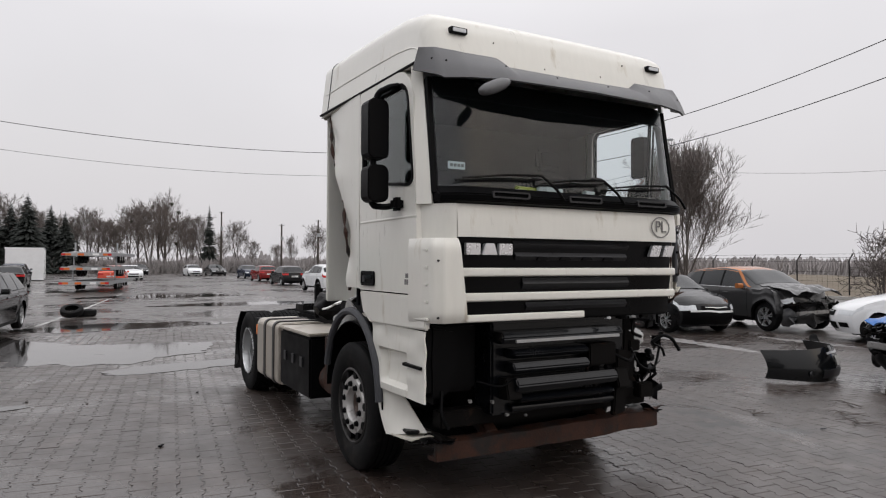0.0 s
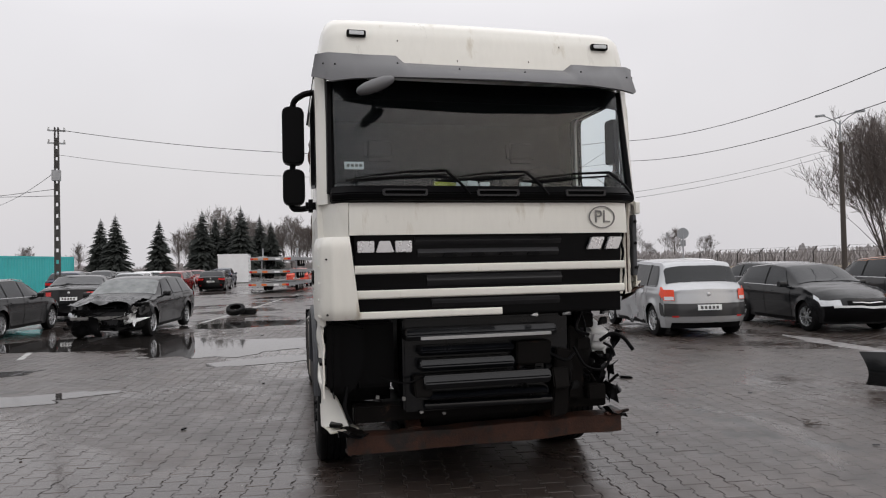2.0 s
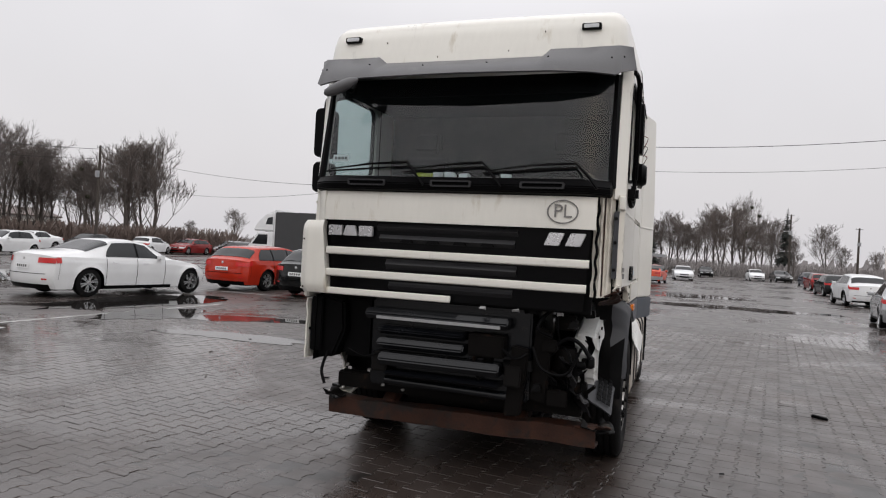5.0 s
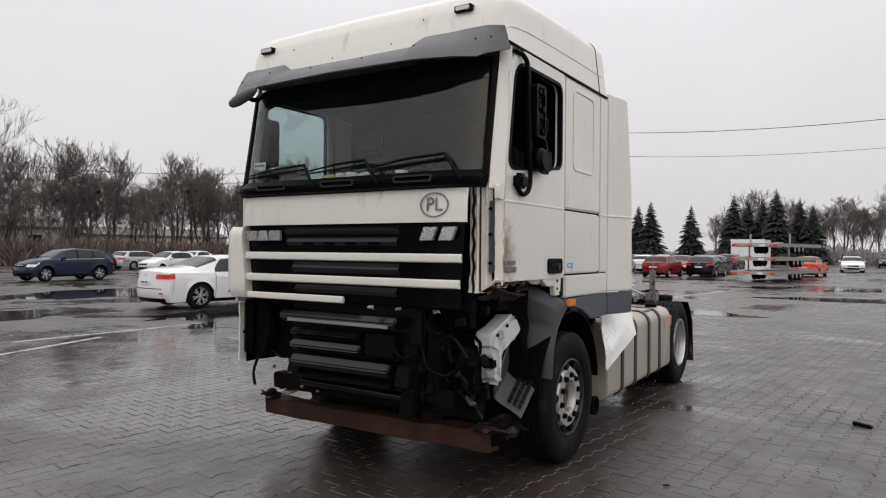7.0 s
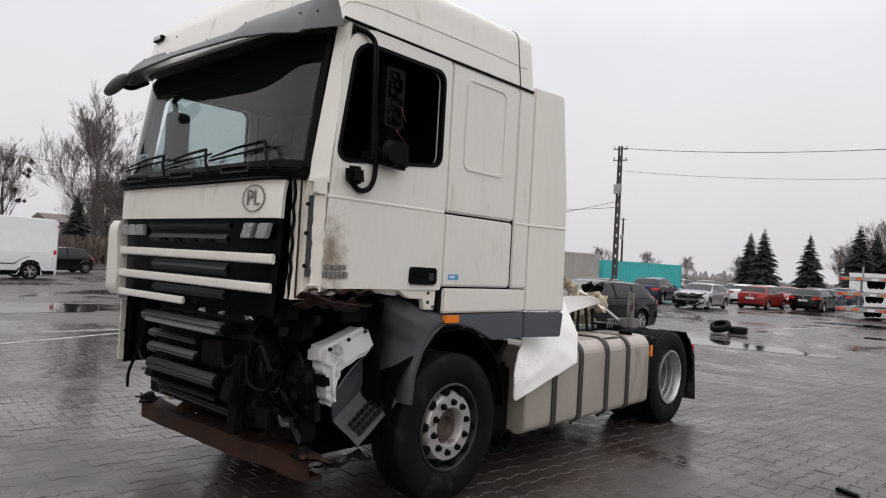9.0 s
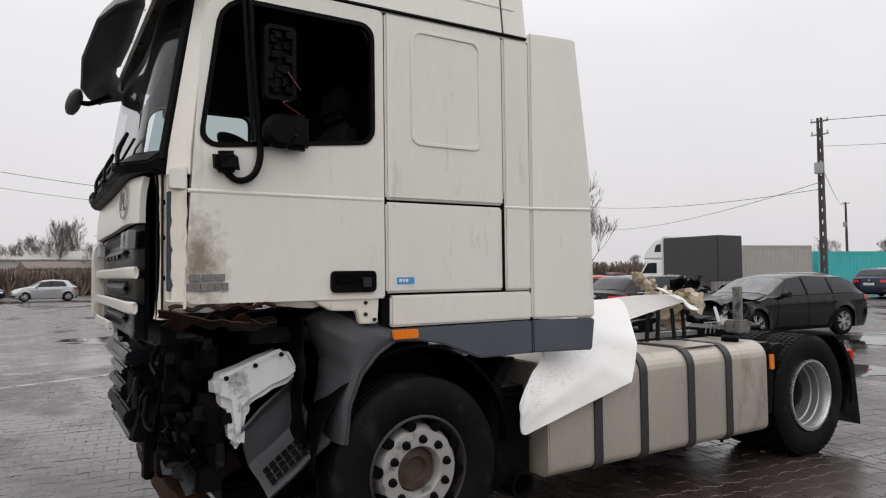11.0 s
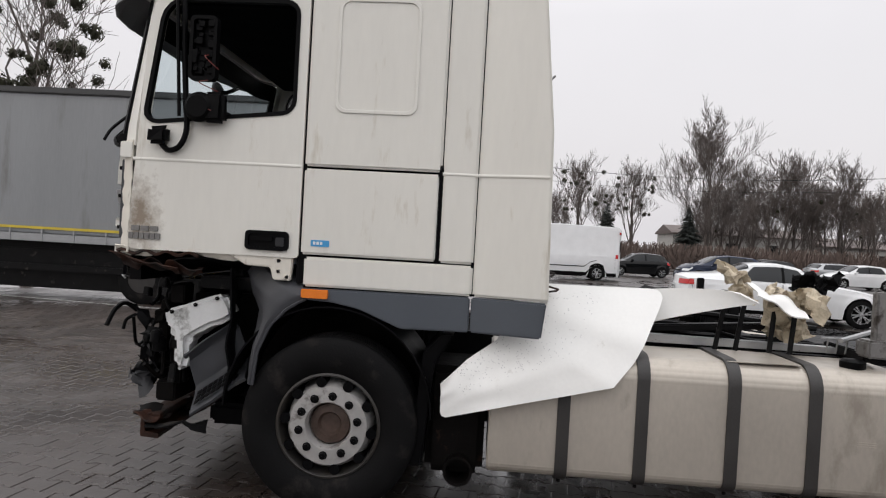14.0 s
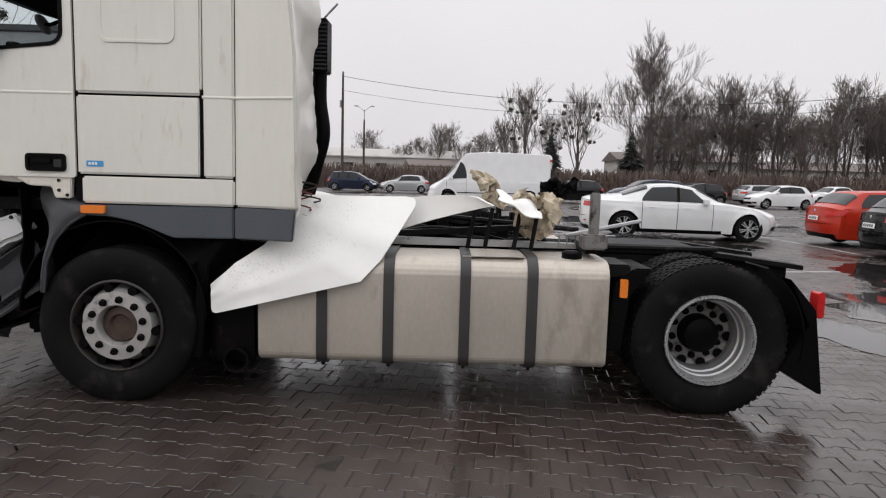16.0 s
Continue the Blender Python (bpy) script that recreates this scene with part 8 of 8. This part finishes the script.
# containers, corrugated
def container(name, label, x, y, w, l, h, mat, turn, base=0.05):
    ob = thing(name, label, "container", "", pose(x, y, 0, 0, 0, turn))
    part("shell", box(-w / 2 + 0.03, w / 2 - 0.03, -l / 2 + 0.03, l / 2 - 0.03, base, h - 0.03), mat, ob)
    n_ = int(l / 0.28)
    for sx in (1, -1):
        cb = bmesh.new()
        for i in range(n_):
            y0 = -l / 2 + 0.1 + i * (l - 0.2) / n_
            prism([(sx * (w / 2 - 0.03), y0 + 0.03), (sx * w / 2, y0 + 0.08), (sx * w / 2, y0 + 0.17), (sx * (w / 2 - 0.03), y0 + 0.22)], base + 0.15, h - 0.15, "z", bm=cb)
        part("corrugation", cb, mat, ob)
        part("top_rail", box(sx * w / 2 - 0.06, sx * w / 2 + 0.01, -l / 2, l / 2, h - 0.14, h), mat, ob)
        part("bottom_rail", box(sx * w / 2 - 0.06, sx * w / 2 + 0.01, -l / 2, l / 2, base, base + 0.14), mat, ob)
    for yy in (-1, 1):
        part("end_frame", box(-w / 2, w / 2, yy * l / 2 - 0.05, yy * l / 2 + 0.05, base, h, 0.02), mat, ob)
    return ob


container("shipping_container", "turquoise shipping container behind the parked cars", -19.25, 46.5, 2.44, 8.74, 2.66, M_CYAN, -16)
container("shipping_container", "pale grey container trailer body", -20.85, 37.0, 2.5, 7.2, 3.0, M_CONT, -16)
container("shipping_container", "white cargo body far behind the cars", -6.8, 70.0, 3.0, 5.0, 3.0, P_WHITE, 0)

# stacked flatbed trailers
for k in range(3):
    tr = thing("flatbed_trailer", "silver flatbed trailer with orange ends in a stack", "trailer", "stacked trailers", pose(-1.6 + 0.06 * k, 42.2, 0.02 + 0.80 * k, 0, 0, -13))
    part("deck", box(-1.25, 1.25, -3.9, 3.9, 0.52, 0.60, 0.01), M_STEEL, tr)
    part("rear_beam", box(-1.25, 1.25, -3.98, -3.88, 0.40, 0.56, 0.01), M_STRIP, tr)
    for x in (-0.95, -0.3, 0.45, 0.98):
        part("marker_panel", box(x - 0.16, x + 0.16, -4.0, -3.98, 0.42, 0.54, 0.004), M_ORANGE if x != 0.45 else M_STICKER, tr, "orange marker panel")
    for sx in (1, -1):
        part("tail_lamp", box(sx * 1.16 - 0.10, sx * 1.16 + 0.09, -4.01, -3.985, 0.42, 0.54, 0.004), M_REDLENS, tr, "red tail lamp")
        part("ramp", prism([(-3.9, 0.56), (-2.4, 0.62), (-2.4, 0.66), (-3.9, 0.58)], sx * 0.85 - 0.22, sx * 0.85 + 0.22, "x", 0.01), M_STRIP, tr, "aluminium loading ramp")
        part("upright", box(sx * 1.12 - 0.04, sx * 1.12 + 0.04, -1.6, -1.5, 0.56, 1.2, 0.008), M_STEEL, tr)
        part("side_beam", box(sx * 1.2 - 0.05, sx * 1.2 + 0.05, -3.9, 3.9, 0.40, 0.52, 0.01), M_STEEL, tr)
        part("drawbar", tube([(sx * 1.0, 3.9, 0.45), (0, 5.2, 0.45)], 0.05, 6), M_STEEL, tr)
        for y in (-0.7, 0.0, 0.7):
            w_ = part("wheel", lathe([(0.16, -0.1), (0.26, -0.1), (0.30, -0.06), (0.30, 0.06), (0.26, 0.1), (0.16, 0.1)], (sx * 1.05, y, 0.30), "x", 20), M_RUBBER, tr)
            part("rim", capped(lathe([(0.16, sx * 0.09), (0.08, sx * 0.05), (0.03, sx * 0.08)], (sx * 1.05, y, 0.30), "x", 16)), M_RIM, w_)
# tyres and litter on the ground
def loose_tyre(x, y, z, tilt, r=0.31, lean=90):
    ob = thing("scrap_tyre", "worn black tyre lying on the yard", "tyre", "loose tyres", pose(x, y, z, tilt, lean, 80 if lean < 90 else 0))
    part("tread", lathe([(r * 0.6, -0.09), (r * 0.82, -0.10), (r * 0.97, -0.08), (r, -0.05), (r, 0.05), (r * 0.97, 0.08), (r * 0.82, 0.10), (r * 0.6, 0.09), (r * 0.66, 0.06), (r * 0.85, 0.06), (r * 0.85, -0.06), (r * 0.66, -0.06), (r * 0.6, -0.09)], (0, 0, 0), "x", 32), M_RUBBER, ob)
    return ob
loose_tyre(-3.1, 19.2, 0.20, 0, 0.31, 66)
loose_tyre(-2.72, 19.62, 0.10, 0, 0.29)
_lit = random.Random(9)
def litter(x, y, l, w, h, turn, mat, label):
    b = crumple(box(-l / 2, l / 2, -w / 2, w / 2, 0, h, h * 0.25), min(0.02, h * 0.6), 0.08, None, x * 3)
    o = single("debris_piece", b, mat, label, "debris", group="litter")
    o.matrix_basis = pose(x, y, 0.004, 0, 0, turn)
    return o
litter(3.08, 3.95, 0.17, 0.06, 0.03, -15, M_BLACK, "small black plastic fragment on the paving")
litter(-2.42, 2.8, 0.07, 0.03, 0.015, 60, M_BLACK, "small black plastic fragment on the paving")
for i in range(26):
    x, y = _lit.uniform(-6, 9), _lit.uniform(-1.0, 12)
    if abs(x) < 1.5 and y < 6.4:
        continue
    litter(x, y, _lit.uniform(0.02, 0.07), _lit.uniform(0.012, 0.03), _lit.uniform(0.004, 0.012), _lit.uniform(0, 180), _lit.choice((M_BLACK, M_GREY, M_BARK)), "small wet fragment on the paving")
for i, (x, y) in enumerate(((4.3, 0.6), (4.0, 0.3), (3.4, 1.1), (4.9, 0.9))):
    tw = bmesh.new()
    rg_ = random.Random(i)
    for k in range(5):
        a = rg_.uniform(0, 6.3)
        tube([(0, 0, 0.01), (0.12 * math.cos(a), 0.12 * math.sin(a), 0.025), (0.22 * math.cos(a + 0.4), 0.22 * math.sin(a + 0.4), 0.012)], [0.006, 0.005, 0.003], 5, tw)
    o = single("twig", tw, M_BARK, "dark broken twig on the paving", "twig", group="litter")
    o.location = (x, y, 0.002)
# car bumper lying on the ground
bp_ = thing("loose_bumper", "black car bumper lying on the paving", "bumper", "", pose(6.2, 2.15, 0, 0, 0, 12))
def bumper_skin(u, v):
    s = 2 * u - 1
    return (0.76 * s, -0.30 + 0.62 * abs(s) ** 2.6 + 0.22 * abs(v - 0.35) ** 1.6, lerp(0.02 + 0.05 * max(0, -s - 0.4), 0.50 - 0.04 * abs(s) + 0.02 * s, v))
part("bumper_skin", thick(grid(bumper_skin, 30, 10), 0.012), P_BLACK, bp_, "black bumper skin")
part("lower_grille", thick(grid(lambda u, v: tuple(Vector(bumper_skin(0.30 + 0.55 * u, 0.12 + 0.25 * v)) + Vector((0, -0.012, 0))), 12, 4), 0.008), M_GRILLE, bp_)
pt_ = part("plate_field", thick(grid(lambda u, v: tuple(Vector(bumper_skin(0.52 + 0.26 * u, 0.46 + 0.26 * v)) + Vector((0, -0.014, 0))), 8, 3), 0.006), M_CONT, bp_, "grey plate")
part("chrome_lip", thick(grid(lambda u, v: tuple(Vector(bumper_skin(0.40 + 0.55 * u, 0.80 + 0.06 * v)) + Vector((0, -0.012, 0))), 12, 2), 0.006), M_SILVER, bp_, "chrome lip")
part("fog_hole", capped(lathe([(0.04, -0.02), (0.04, 0.0)], Vector(bumper_skin(0.20, 0.25)) + Vector((0, -0.006, 0)), "y", 14)), M_GRILLE, bp_)
part("torn_end", thick(crumple(grid(lambda u, v: (0.70 + 0.12 * u, 0.20 + 0.10 * v, 0.46 + 0.12 * v * u), 5, 5), 0.06, 0.08), 0.006), M_BLACK, bp_)

# fence along the right side with cranked posts and barbed wire
fence = thing("wire_fence", "dark wire fence with cranked posts and barbed wire", "fence")
fx = lambda y: 30.0 + 0.10 * y
for i in range(20):
    y = -8 + 3.0 * i
    part("fence_post", tube([(fx(y), y, 0), (fx(y), y, 1.9), (fx(y) + 0.35, y, 2.25)], 0.035, 6), M_FRAME, fence)
for z, dx in ((0.3, 0), (0.8, 0), (1.3, 0), (1.85, 0), (2.05, 0.17), (2.24, 0.34)):
    part("fence_wire", tube([(fx(-8) + dx, -8, z), (fx(49) + dx, 49, z)], 0.008, 4), M_FRAME, fence)
mesh_ = bmesh.new()
for i in range(190):
    y = -8 + 0.3 * i
    tube([(fx(y), y, 0.02), (fx(y), y, 1.85)], 0.004, 3, mesh_)
tagged(part("fence_mesh", mesh_, M_FRAME, fence, smooth=0), kind="stuff")

single("kerb", prism([(fx(-40) - 2.2, -40), (fx(90) - 2.2, 90), (fx(90) - 2.0, 90), (fx(-40) - 2.0, -40)], -0.01, 0.14, "z", 0.01), M_CONT, "pale concrete kerb at the yard's edge", "kerb", "structure")
verge = grid(lambda u, v: (fx(lerp(-40, 90, v)) - 2.0 + 60 * u, lerp(-40, 90, v), 0.12 + 0.35 * noise.noise(Vector((u * 14, v * 30, 4))) * min(1, u * 12)), 40, 60)
single("verge", verge, M_VERGE, "brown winter grass verge beyond the kerb", "verge", "structure")


# trees
def spread_copies(src, spots):
    for x, y, s, t in spots:
        copy_thing(src, pose(x, y, 0, 0, 0, t)).scale = (s, s, s)


tall = bare_tree(15.5, 3, 0.42, 1.05, 1, 0, 6, label="tall leafless tree with a dense upright crown")
tall.matrix_basis = pose(*far_at(5.3, 3.5, 73.2, 82), 0)
wil = bare_tree(9.9, 8, 0.47, 0.98, 9, 0, 5, label="many-stemmed leafless willow behind the fence", least=0.012)
wil.matrix_basis = pose(36.4, 30.6, 0)
m1 = bare_tree(12.0, 21, 0.42, 1.15, 1, 18, 5, label="leafless tree full of mistletoe clumps")
m1.matrix_basis = pose(*far_at(5.3, 3.5, 83.3, 84), 0)
spread_copies(m1, [(*far_at(5.3, 3.5, 79.0, 86), 0.98, 130), (*far_at(5.3, 3.5, 81.2, 92), 0.8, 60), (*far_at(-2.3, -4.1, -6.2, 150), 1.25, 200), ])
m2 = bare_tree(11.5, 22, 0.55, 0.9, 1, 46, 4, label="leafless tree crowded with mistletoe clumps")
m2.matrix_basis = pose(*far_at(5.3, 3.5, 127, 30), 0)
spread_copies(m2, [(*far_at(5.3, 3.5, 137, 32), 0.95, 80)])
bt = [bare_tree(10.5, 40 + i, 0.44 + 0.05 * (i % 3), 1.05, 1 + (i % 2), 3 if i == 2 else 0, 5, twig=M_TWIG, least=0.017) for i in range(4)]
_tr = random.Random(4)
spots = [[] for _ in bt]
for i in range(34):
    b = lerp(47.5, 71.5, i / 33) + _tr.uniform(-0.4, 0.4)
    spots[i % 4].append((*far_at(5, 0, b, _tr.uniform(72, 92)), _tr.uniform(0.68, 1.02) * (1 if b > 55 else lerp(0.62, 1, (b - 43) / 12)), _tr.uniform(0, 360)))
for i in range(10):
    b = lerp(84, 96, i / 9)
    spots[i % 4].append((*far_at(5, 3, b, _tr.uniform(85, 110)), _tr.uniform(0.45, 0.85), _tr.uniform(0, 360)))
for i in range(26):
    b = lerp(9, -8, i / 25)
    spots[i % 4].append((*far_at(0, -4, b, _tr.uniform(118, 150)), _tr.uniform(0.75, 1.1), _tr.uniform(0, 360)))
for i in range(16):
    b = lerp(-9, -34, i / 15) + _tr.uniform(-1, 1)
    spots[i % 4].append((*far_at(0, -4, b, _tr.uniform(105, 170)), _tr.uniform(0.4, 0.95), _tr.uniform(0, 360)))
for i in range(8):
    b = lerp(16, 40, i / 7)
    spots[i % 4].append((*far_at(0, -4, b, _tr.uniform(125, 160)), _tr.uniform(0.4, 0.7), _tr.uniform(0, 360)))
for t_, sp in zip(bt, spots):
    x, y, s, tn = sp[0]
    t_.matrix_basis = pose(x, y, 0, 0, 0, tn)
    spread_copies(t_, sp[1:])
bush = bare_tree(3.6, 77, 0.75, 0.7, 7, 0, 3, name="bare_bush", label="round leafless bush at the fence")
bush.matrix_basis = pose(*far_at(0.1, -4.5, -20.2, 75), 0)
spread_copies(bush, [(*far_at(0.8, -4.5, -21.5, 78), 1.2, 40), (*far_at(-3, -4, -62, 30), 0.9, 70), (*far_at(-3, -4, -65, 45), 1.1, 20), (*far_at(0.1, -4.5, -24, 85), 0.8, 100)])
sp_ = spruce(10.6, 5, 0.31)
sp_.matrix_basis = pose(*far_at(-0.9, -4.4, 13.2, 118), 0)
spread_copies(sp_, [(*far_at(-0.9, -4.4, 14.2, 120), 0.95, 40), (*far_at(-0.9, -4.4, 10.1, 118), 0.93, 90), (*far_at(-0.9, -4.4, 6.9, 116), 1.06, 10), (*far_at(-0.9, -4.4, 5.9, 118), 0.98, 70), (*far_at(-0.9, -4.4, 4.9, 119), 1.02, 130), (*far_at(-0.9, -4.4, 3.9, 115), 1.12, 200), (*far_at(-0.9, -4.4, 2.4, 120), 1.02, 250), (*far_at(-0.9, -4.4, 1.5, 117), 0.9, 300), (*far_at(5.3, 3.5, 74.7, 76), 0.66, 50), (*far_at(4.1, -2.1, 76.5, 70), 0.62, 80)])
larch = spruce(12.0, 9, 0.16)
larch["label"] = "thin bare-looking larch among the spruces"
larch.matrix_basis = pose(*far_at(-2.3, -4.1, -9.4, 125), 0)

# hedge belt and far woods
def hedge(b0, b1, d0, d1, h, seed, name="hedge", label="tangled brown winter hedge"):
    rg = random.Random(seed)
    hb = bmesh.new()
    n_ = int(abs(b1 - b0) * 110)
    for i in range(n_):
        b = rg.uniform(b0, b1)
        x, y = far_at(3, 0, b, rg.uniform(d0, d1))
        hh = h * rg.uniform(0.35, 1.0)
        a, l_ = rg.uniform(0, 6.28), rg.uniform(0.2, 1.0) * h * 0.6
        top = Vector((x + math.cos(a) * l_, y + math.sin(a) * l_, hh))
        wd = h * 0.034
        tube([(x, y, 0), Vector((x, y, 0)).lerp(top, 0.6) + Vector((0, 0, 0.1)), top], [wd, wd * 0.8, wd * 0.3], 3, hb)
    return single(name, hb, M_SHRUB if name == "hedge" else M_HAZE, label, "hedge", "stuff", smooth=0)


hedge(40, 112, 66, 72, 2.6, 1)
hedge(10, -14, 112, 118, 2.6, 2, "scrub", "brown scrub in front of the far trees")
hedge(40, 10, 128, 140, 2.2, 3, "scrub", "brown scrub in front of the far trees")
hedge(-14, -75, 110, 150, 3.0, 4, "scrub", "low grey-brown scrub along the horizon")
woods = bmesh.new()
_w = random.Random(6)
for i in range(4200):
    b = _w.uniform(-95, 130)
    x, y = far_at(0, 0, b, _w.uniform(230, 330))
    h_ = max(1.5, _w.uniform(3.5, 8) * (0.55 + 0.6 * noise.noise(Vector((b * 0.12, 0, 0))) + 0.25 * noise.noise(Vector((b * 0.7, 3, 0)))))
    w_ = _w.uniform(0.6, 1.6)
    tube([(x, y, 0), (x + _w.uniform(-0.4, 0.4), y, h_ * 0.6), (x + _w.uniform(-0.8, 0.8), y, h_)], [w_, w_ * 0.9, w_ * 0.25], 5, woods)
# horizon woods carry the air's haze in their pale base colour
single("far_woods", woods, material("haze_paled_woods", (0.24, 0.225, 0.225), 1.0, var=0.15, scale=0.15, fine=2, bump=0.0), "hazy grey woods on the horizon", "woods", "stuff", smooth=0)

# long low buildings behind the hedge
def shed(b, d, l, w, h, turn, wall, roof_m, label):
    x, y = far_at(5, 3, b, d)
    ob = thing("low_building", label, "building", "", pose(x, y, 0, 0, 0, turn))
    part("wall", box(-w / 2, w / 2, -l / 2, l / 2, 0, h), wall, ob)
    part("roof", prism([(-w / 2 - 0.3, h), (0, h + w * 0.14), (w / 2 + 0.3, h), (w / 2 + 0.3, h - 0.15), (-w / 2 - 0.3, h - 0.15)], -l / 2 - 0.3, l / 2 + 0.3, "y"), roof_m, ob)
    for i in range(int(l / 5)):
        yy = -l / 2 + 2.5 + 5 * i
        wn_ = part("window", box(w / 2, w / 2 + 0.05, yy - 0.8, yy + 0.8, h * 0.45, h * 0.75), M_CARGLASS, ob)
    return ob


shed(70.5, 98, 19, 8, 4.2, 0, M_WALLW, M_ROOFB, "long pale rendered building behind the trees")
shed(95, 105, 26, 9, 4.0, 6, M_CONT, M_WALLW, "long pale greenhouse-like building")
shed(90, 88, 9, 6, 2.6, 10, M_WALLW, M_ROOFB, "low brown-roofed shed behind the hedge")
shed(60, 104, 22, 8, 3.4, 0, M_WALLW, M_ROOFB, "long pale building behind the trees")

# ---- puddles, lines, paving blocks ----
puddle(-2.6, 10.0, 1.9, 1.5, 1.0, 0.1)
puddle(-5.6, 11.9, 2.0, 1.7, 2.0, 0.0)
puddle(-1.6, 7.6, 1.3, 0.4, 3.0, 0.2)
puddle(-7.0, 7.0, 1.6, 0.5, 4.0, 0.4)
puddle(-5.2, 5.0, 1.5, 0.4, 5.0, 0.1)
puddle(-2.0, 15.5, 2.4, 1.0, 9.0, 0.1, -0.003)
puddle(3.5, 24.0, 3.5, 1.2, 10.0, 0.0, -0.003)
puddle(1.5, 32.0, 4.0, 1.6, 11.0, 0.0, -0.003)
puddle(-10.8, 8.6, 1.2, 2.6, 12.0, 0.0, -0.003)
puddle(-14.5, 3.0, 1.4, 2.8, 13.0, 0.0, -0.003)
puddle(-20.0, 12.0, 2.5, 5.0, 14.0, 0.0, -0.003)
puddle(-8.6, 6.6, 0.7, 1.3, 15.0, 0.0)
slush(8.35, 5.9, 1.6, 0.32, 1.0, 1.45)
slush(10.6, 5.0, 1.2, 0.26, 2.0, 1.55)
floor_line(-3.9, 16.5, -3.0, 21.5)
floor_line(-3.0, 21.5, -0.7, 36.0)
floor_line(-6.9, -1.5, -7.9, -8.0)
floor_line(-7.0, -1.2, -8.7, 3.4)
floor_line(-9.3, 2.2, -9.15, 9.5)
floor_line(-24.0, 8.0, -24.0, -10.0)
floor_line(-6.2, 9.4, -6.8, 12.5)
floor_line(-16.0, 12.6, -9.2, 12.9)

# interlocking paving blocks, straight sides along x, stepped sides along y
BL, BR, CUT, SL = 0.20, 0.165, 0.013, 0.014
LAY = radians(-7.0)
CT, ST = math.cos(LAY), math.sin(LAY)


def block_outline(g=0.0032):
    """A bone-shaped block, long along y: wide at both ends, narrow at the waist, so that shifted rows interlock."""
    a, w, n_ = BL / 2 - g, BR / 2 + CUT - g, BR / 2 - CUT - g
    h = BL / 4
    return [(-w, -a), (w, -a), (w, -h - SL), (n_, -h + SL), (n_, h - SL), (w, h + SL), (w, a), (-w, a), (-w, h + SL), (-n_, h - SL), (-n_, -h + SL), (-w, -h - SL)]


def block_mesh(name, spots):
    """Many blocks as one mesh: a chamfered top on short sides."""
    base = block_outline()
    n_ = len(base)
    verts, faces = [], []
    for x, y, z, rx, ry in spots:
        o = len(verts)
        for k_, dz in ((1, -0.012), (1, -0.0032), (0.95, 0.0)):
            for u, v in base:
                u, v = u * k_, v * k_
                verts.append((x + u * CT - v * ST, y + u * ST + v * CT, z + dz + (rx * v + ry * u if dz > -0.01 else 0)))
        for k in range(2):
            for i in range(n_):
                a, b = o + k * n_ + i, o + k * n_ + (i + 1) % n_
                faces.append((a, b, b + n_, a + n_))
        faces.append(tuple(o + 2 * n_ + i for i in range(n_)))
    me = bpy.data.meshes.new(name)
    me.from_pydata(verts, [], faces)
    me.materials.append(M_PAVER)
    return me


_pv = random.Random(2)
nx_, ny_ = int((PX1 - PX0 + 8) / BR), int((PY1 - PY0 + 8) / BL)
paved = tagged(new("paving"), "wet grey interlocking concrete block paving", "paving", kind="structure")
near, rest = [], []
for j in range(ny_):
    for i in range(nx_):
        u, v = PX0 - 4 + (i + 0.5) * BR, PY0 - 4 + (j + 0.5) * BL + (BL / 2 if i % 2 else 0)
        x, y = u * CT - v * ST, u * ST + v * CT
        if not (PX0 + 0.1 < x < PX1 - 0.1 and PY0 + 0.1 < y < PY1 - 0.1):
            continue
        z = _pv.gauss(0, 0.0011) + 0.004 * noise.noise(Vector((x * 0.5, y * 0.5, 0)))
        s = (x, y, z, _pv.gauss(0, 0.005), _pv.gauss(0, 0.005))
        (near if 1.9 < x < 4.0 and 2.3 < y < 6.4 else rest).append(s)
near.sort(key=lambda s: abs(s[0] - 2.6) + abs(s[1] - 4.3) * 0.6)
rest += near[300:]
shared = [block_mesh("paving_block", [(0, 0, 0, rx, ry)]) for rx, ry in ((0, 0), (0.012, 0.004), (-0.010, 0.008), (0.004, -0.014), (-0.006, -0.006))]
for k, (x, y, z, rx, ry) in enumerate(near[:300]):
    o = new("paving_block", shared[k % 5])
    o.parent, o.location = paved, (x, y, z)
rest_ob = new("paving_blocks", block_mesh("paving_blocks", rest))
rest_ob.parent = paved
tagged(rest_ob, kind="stuff")
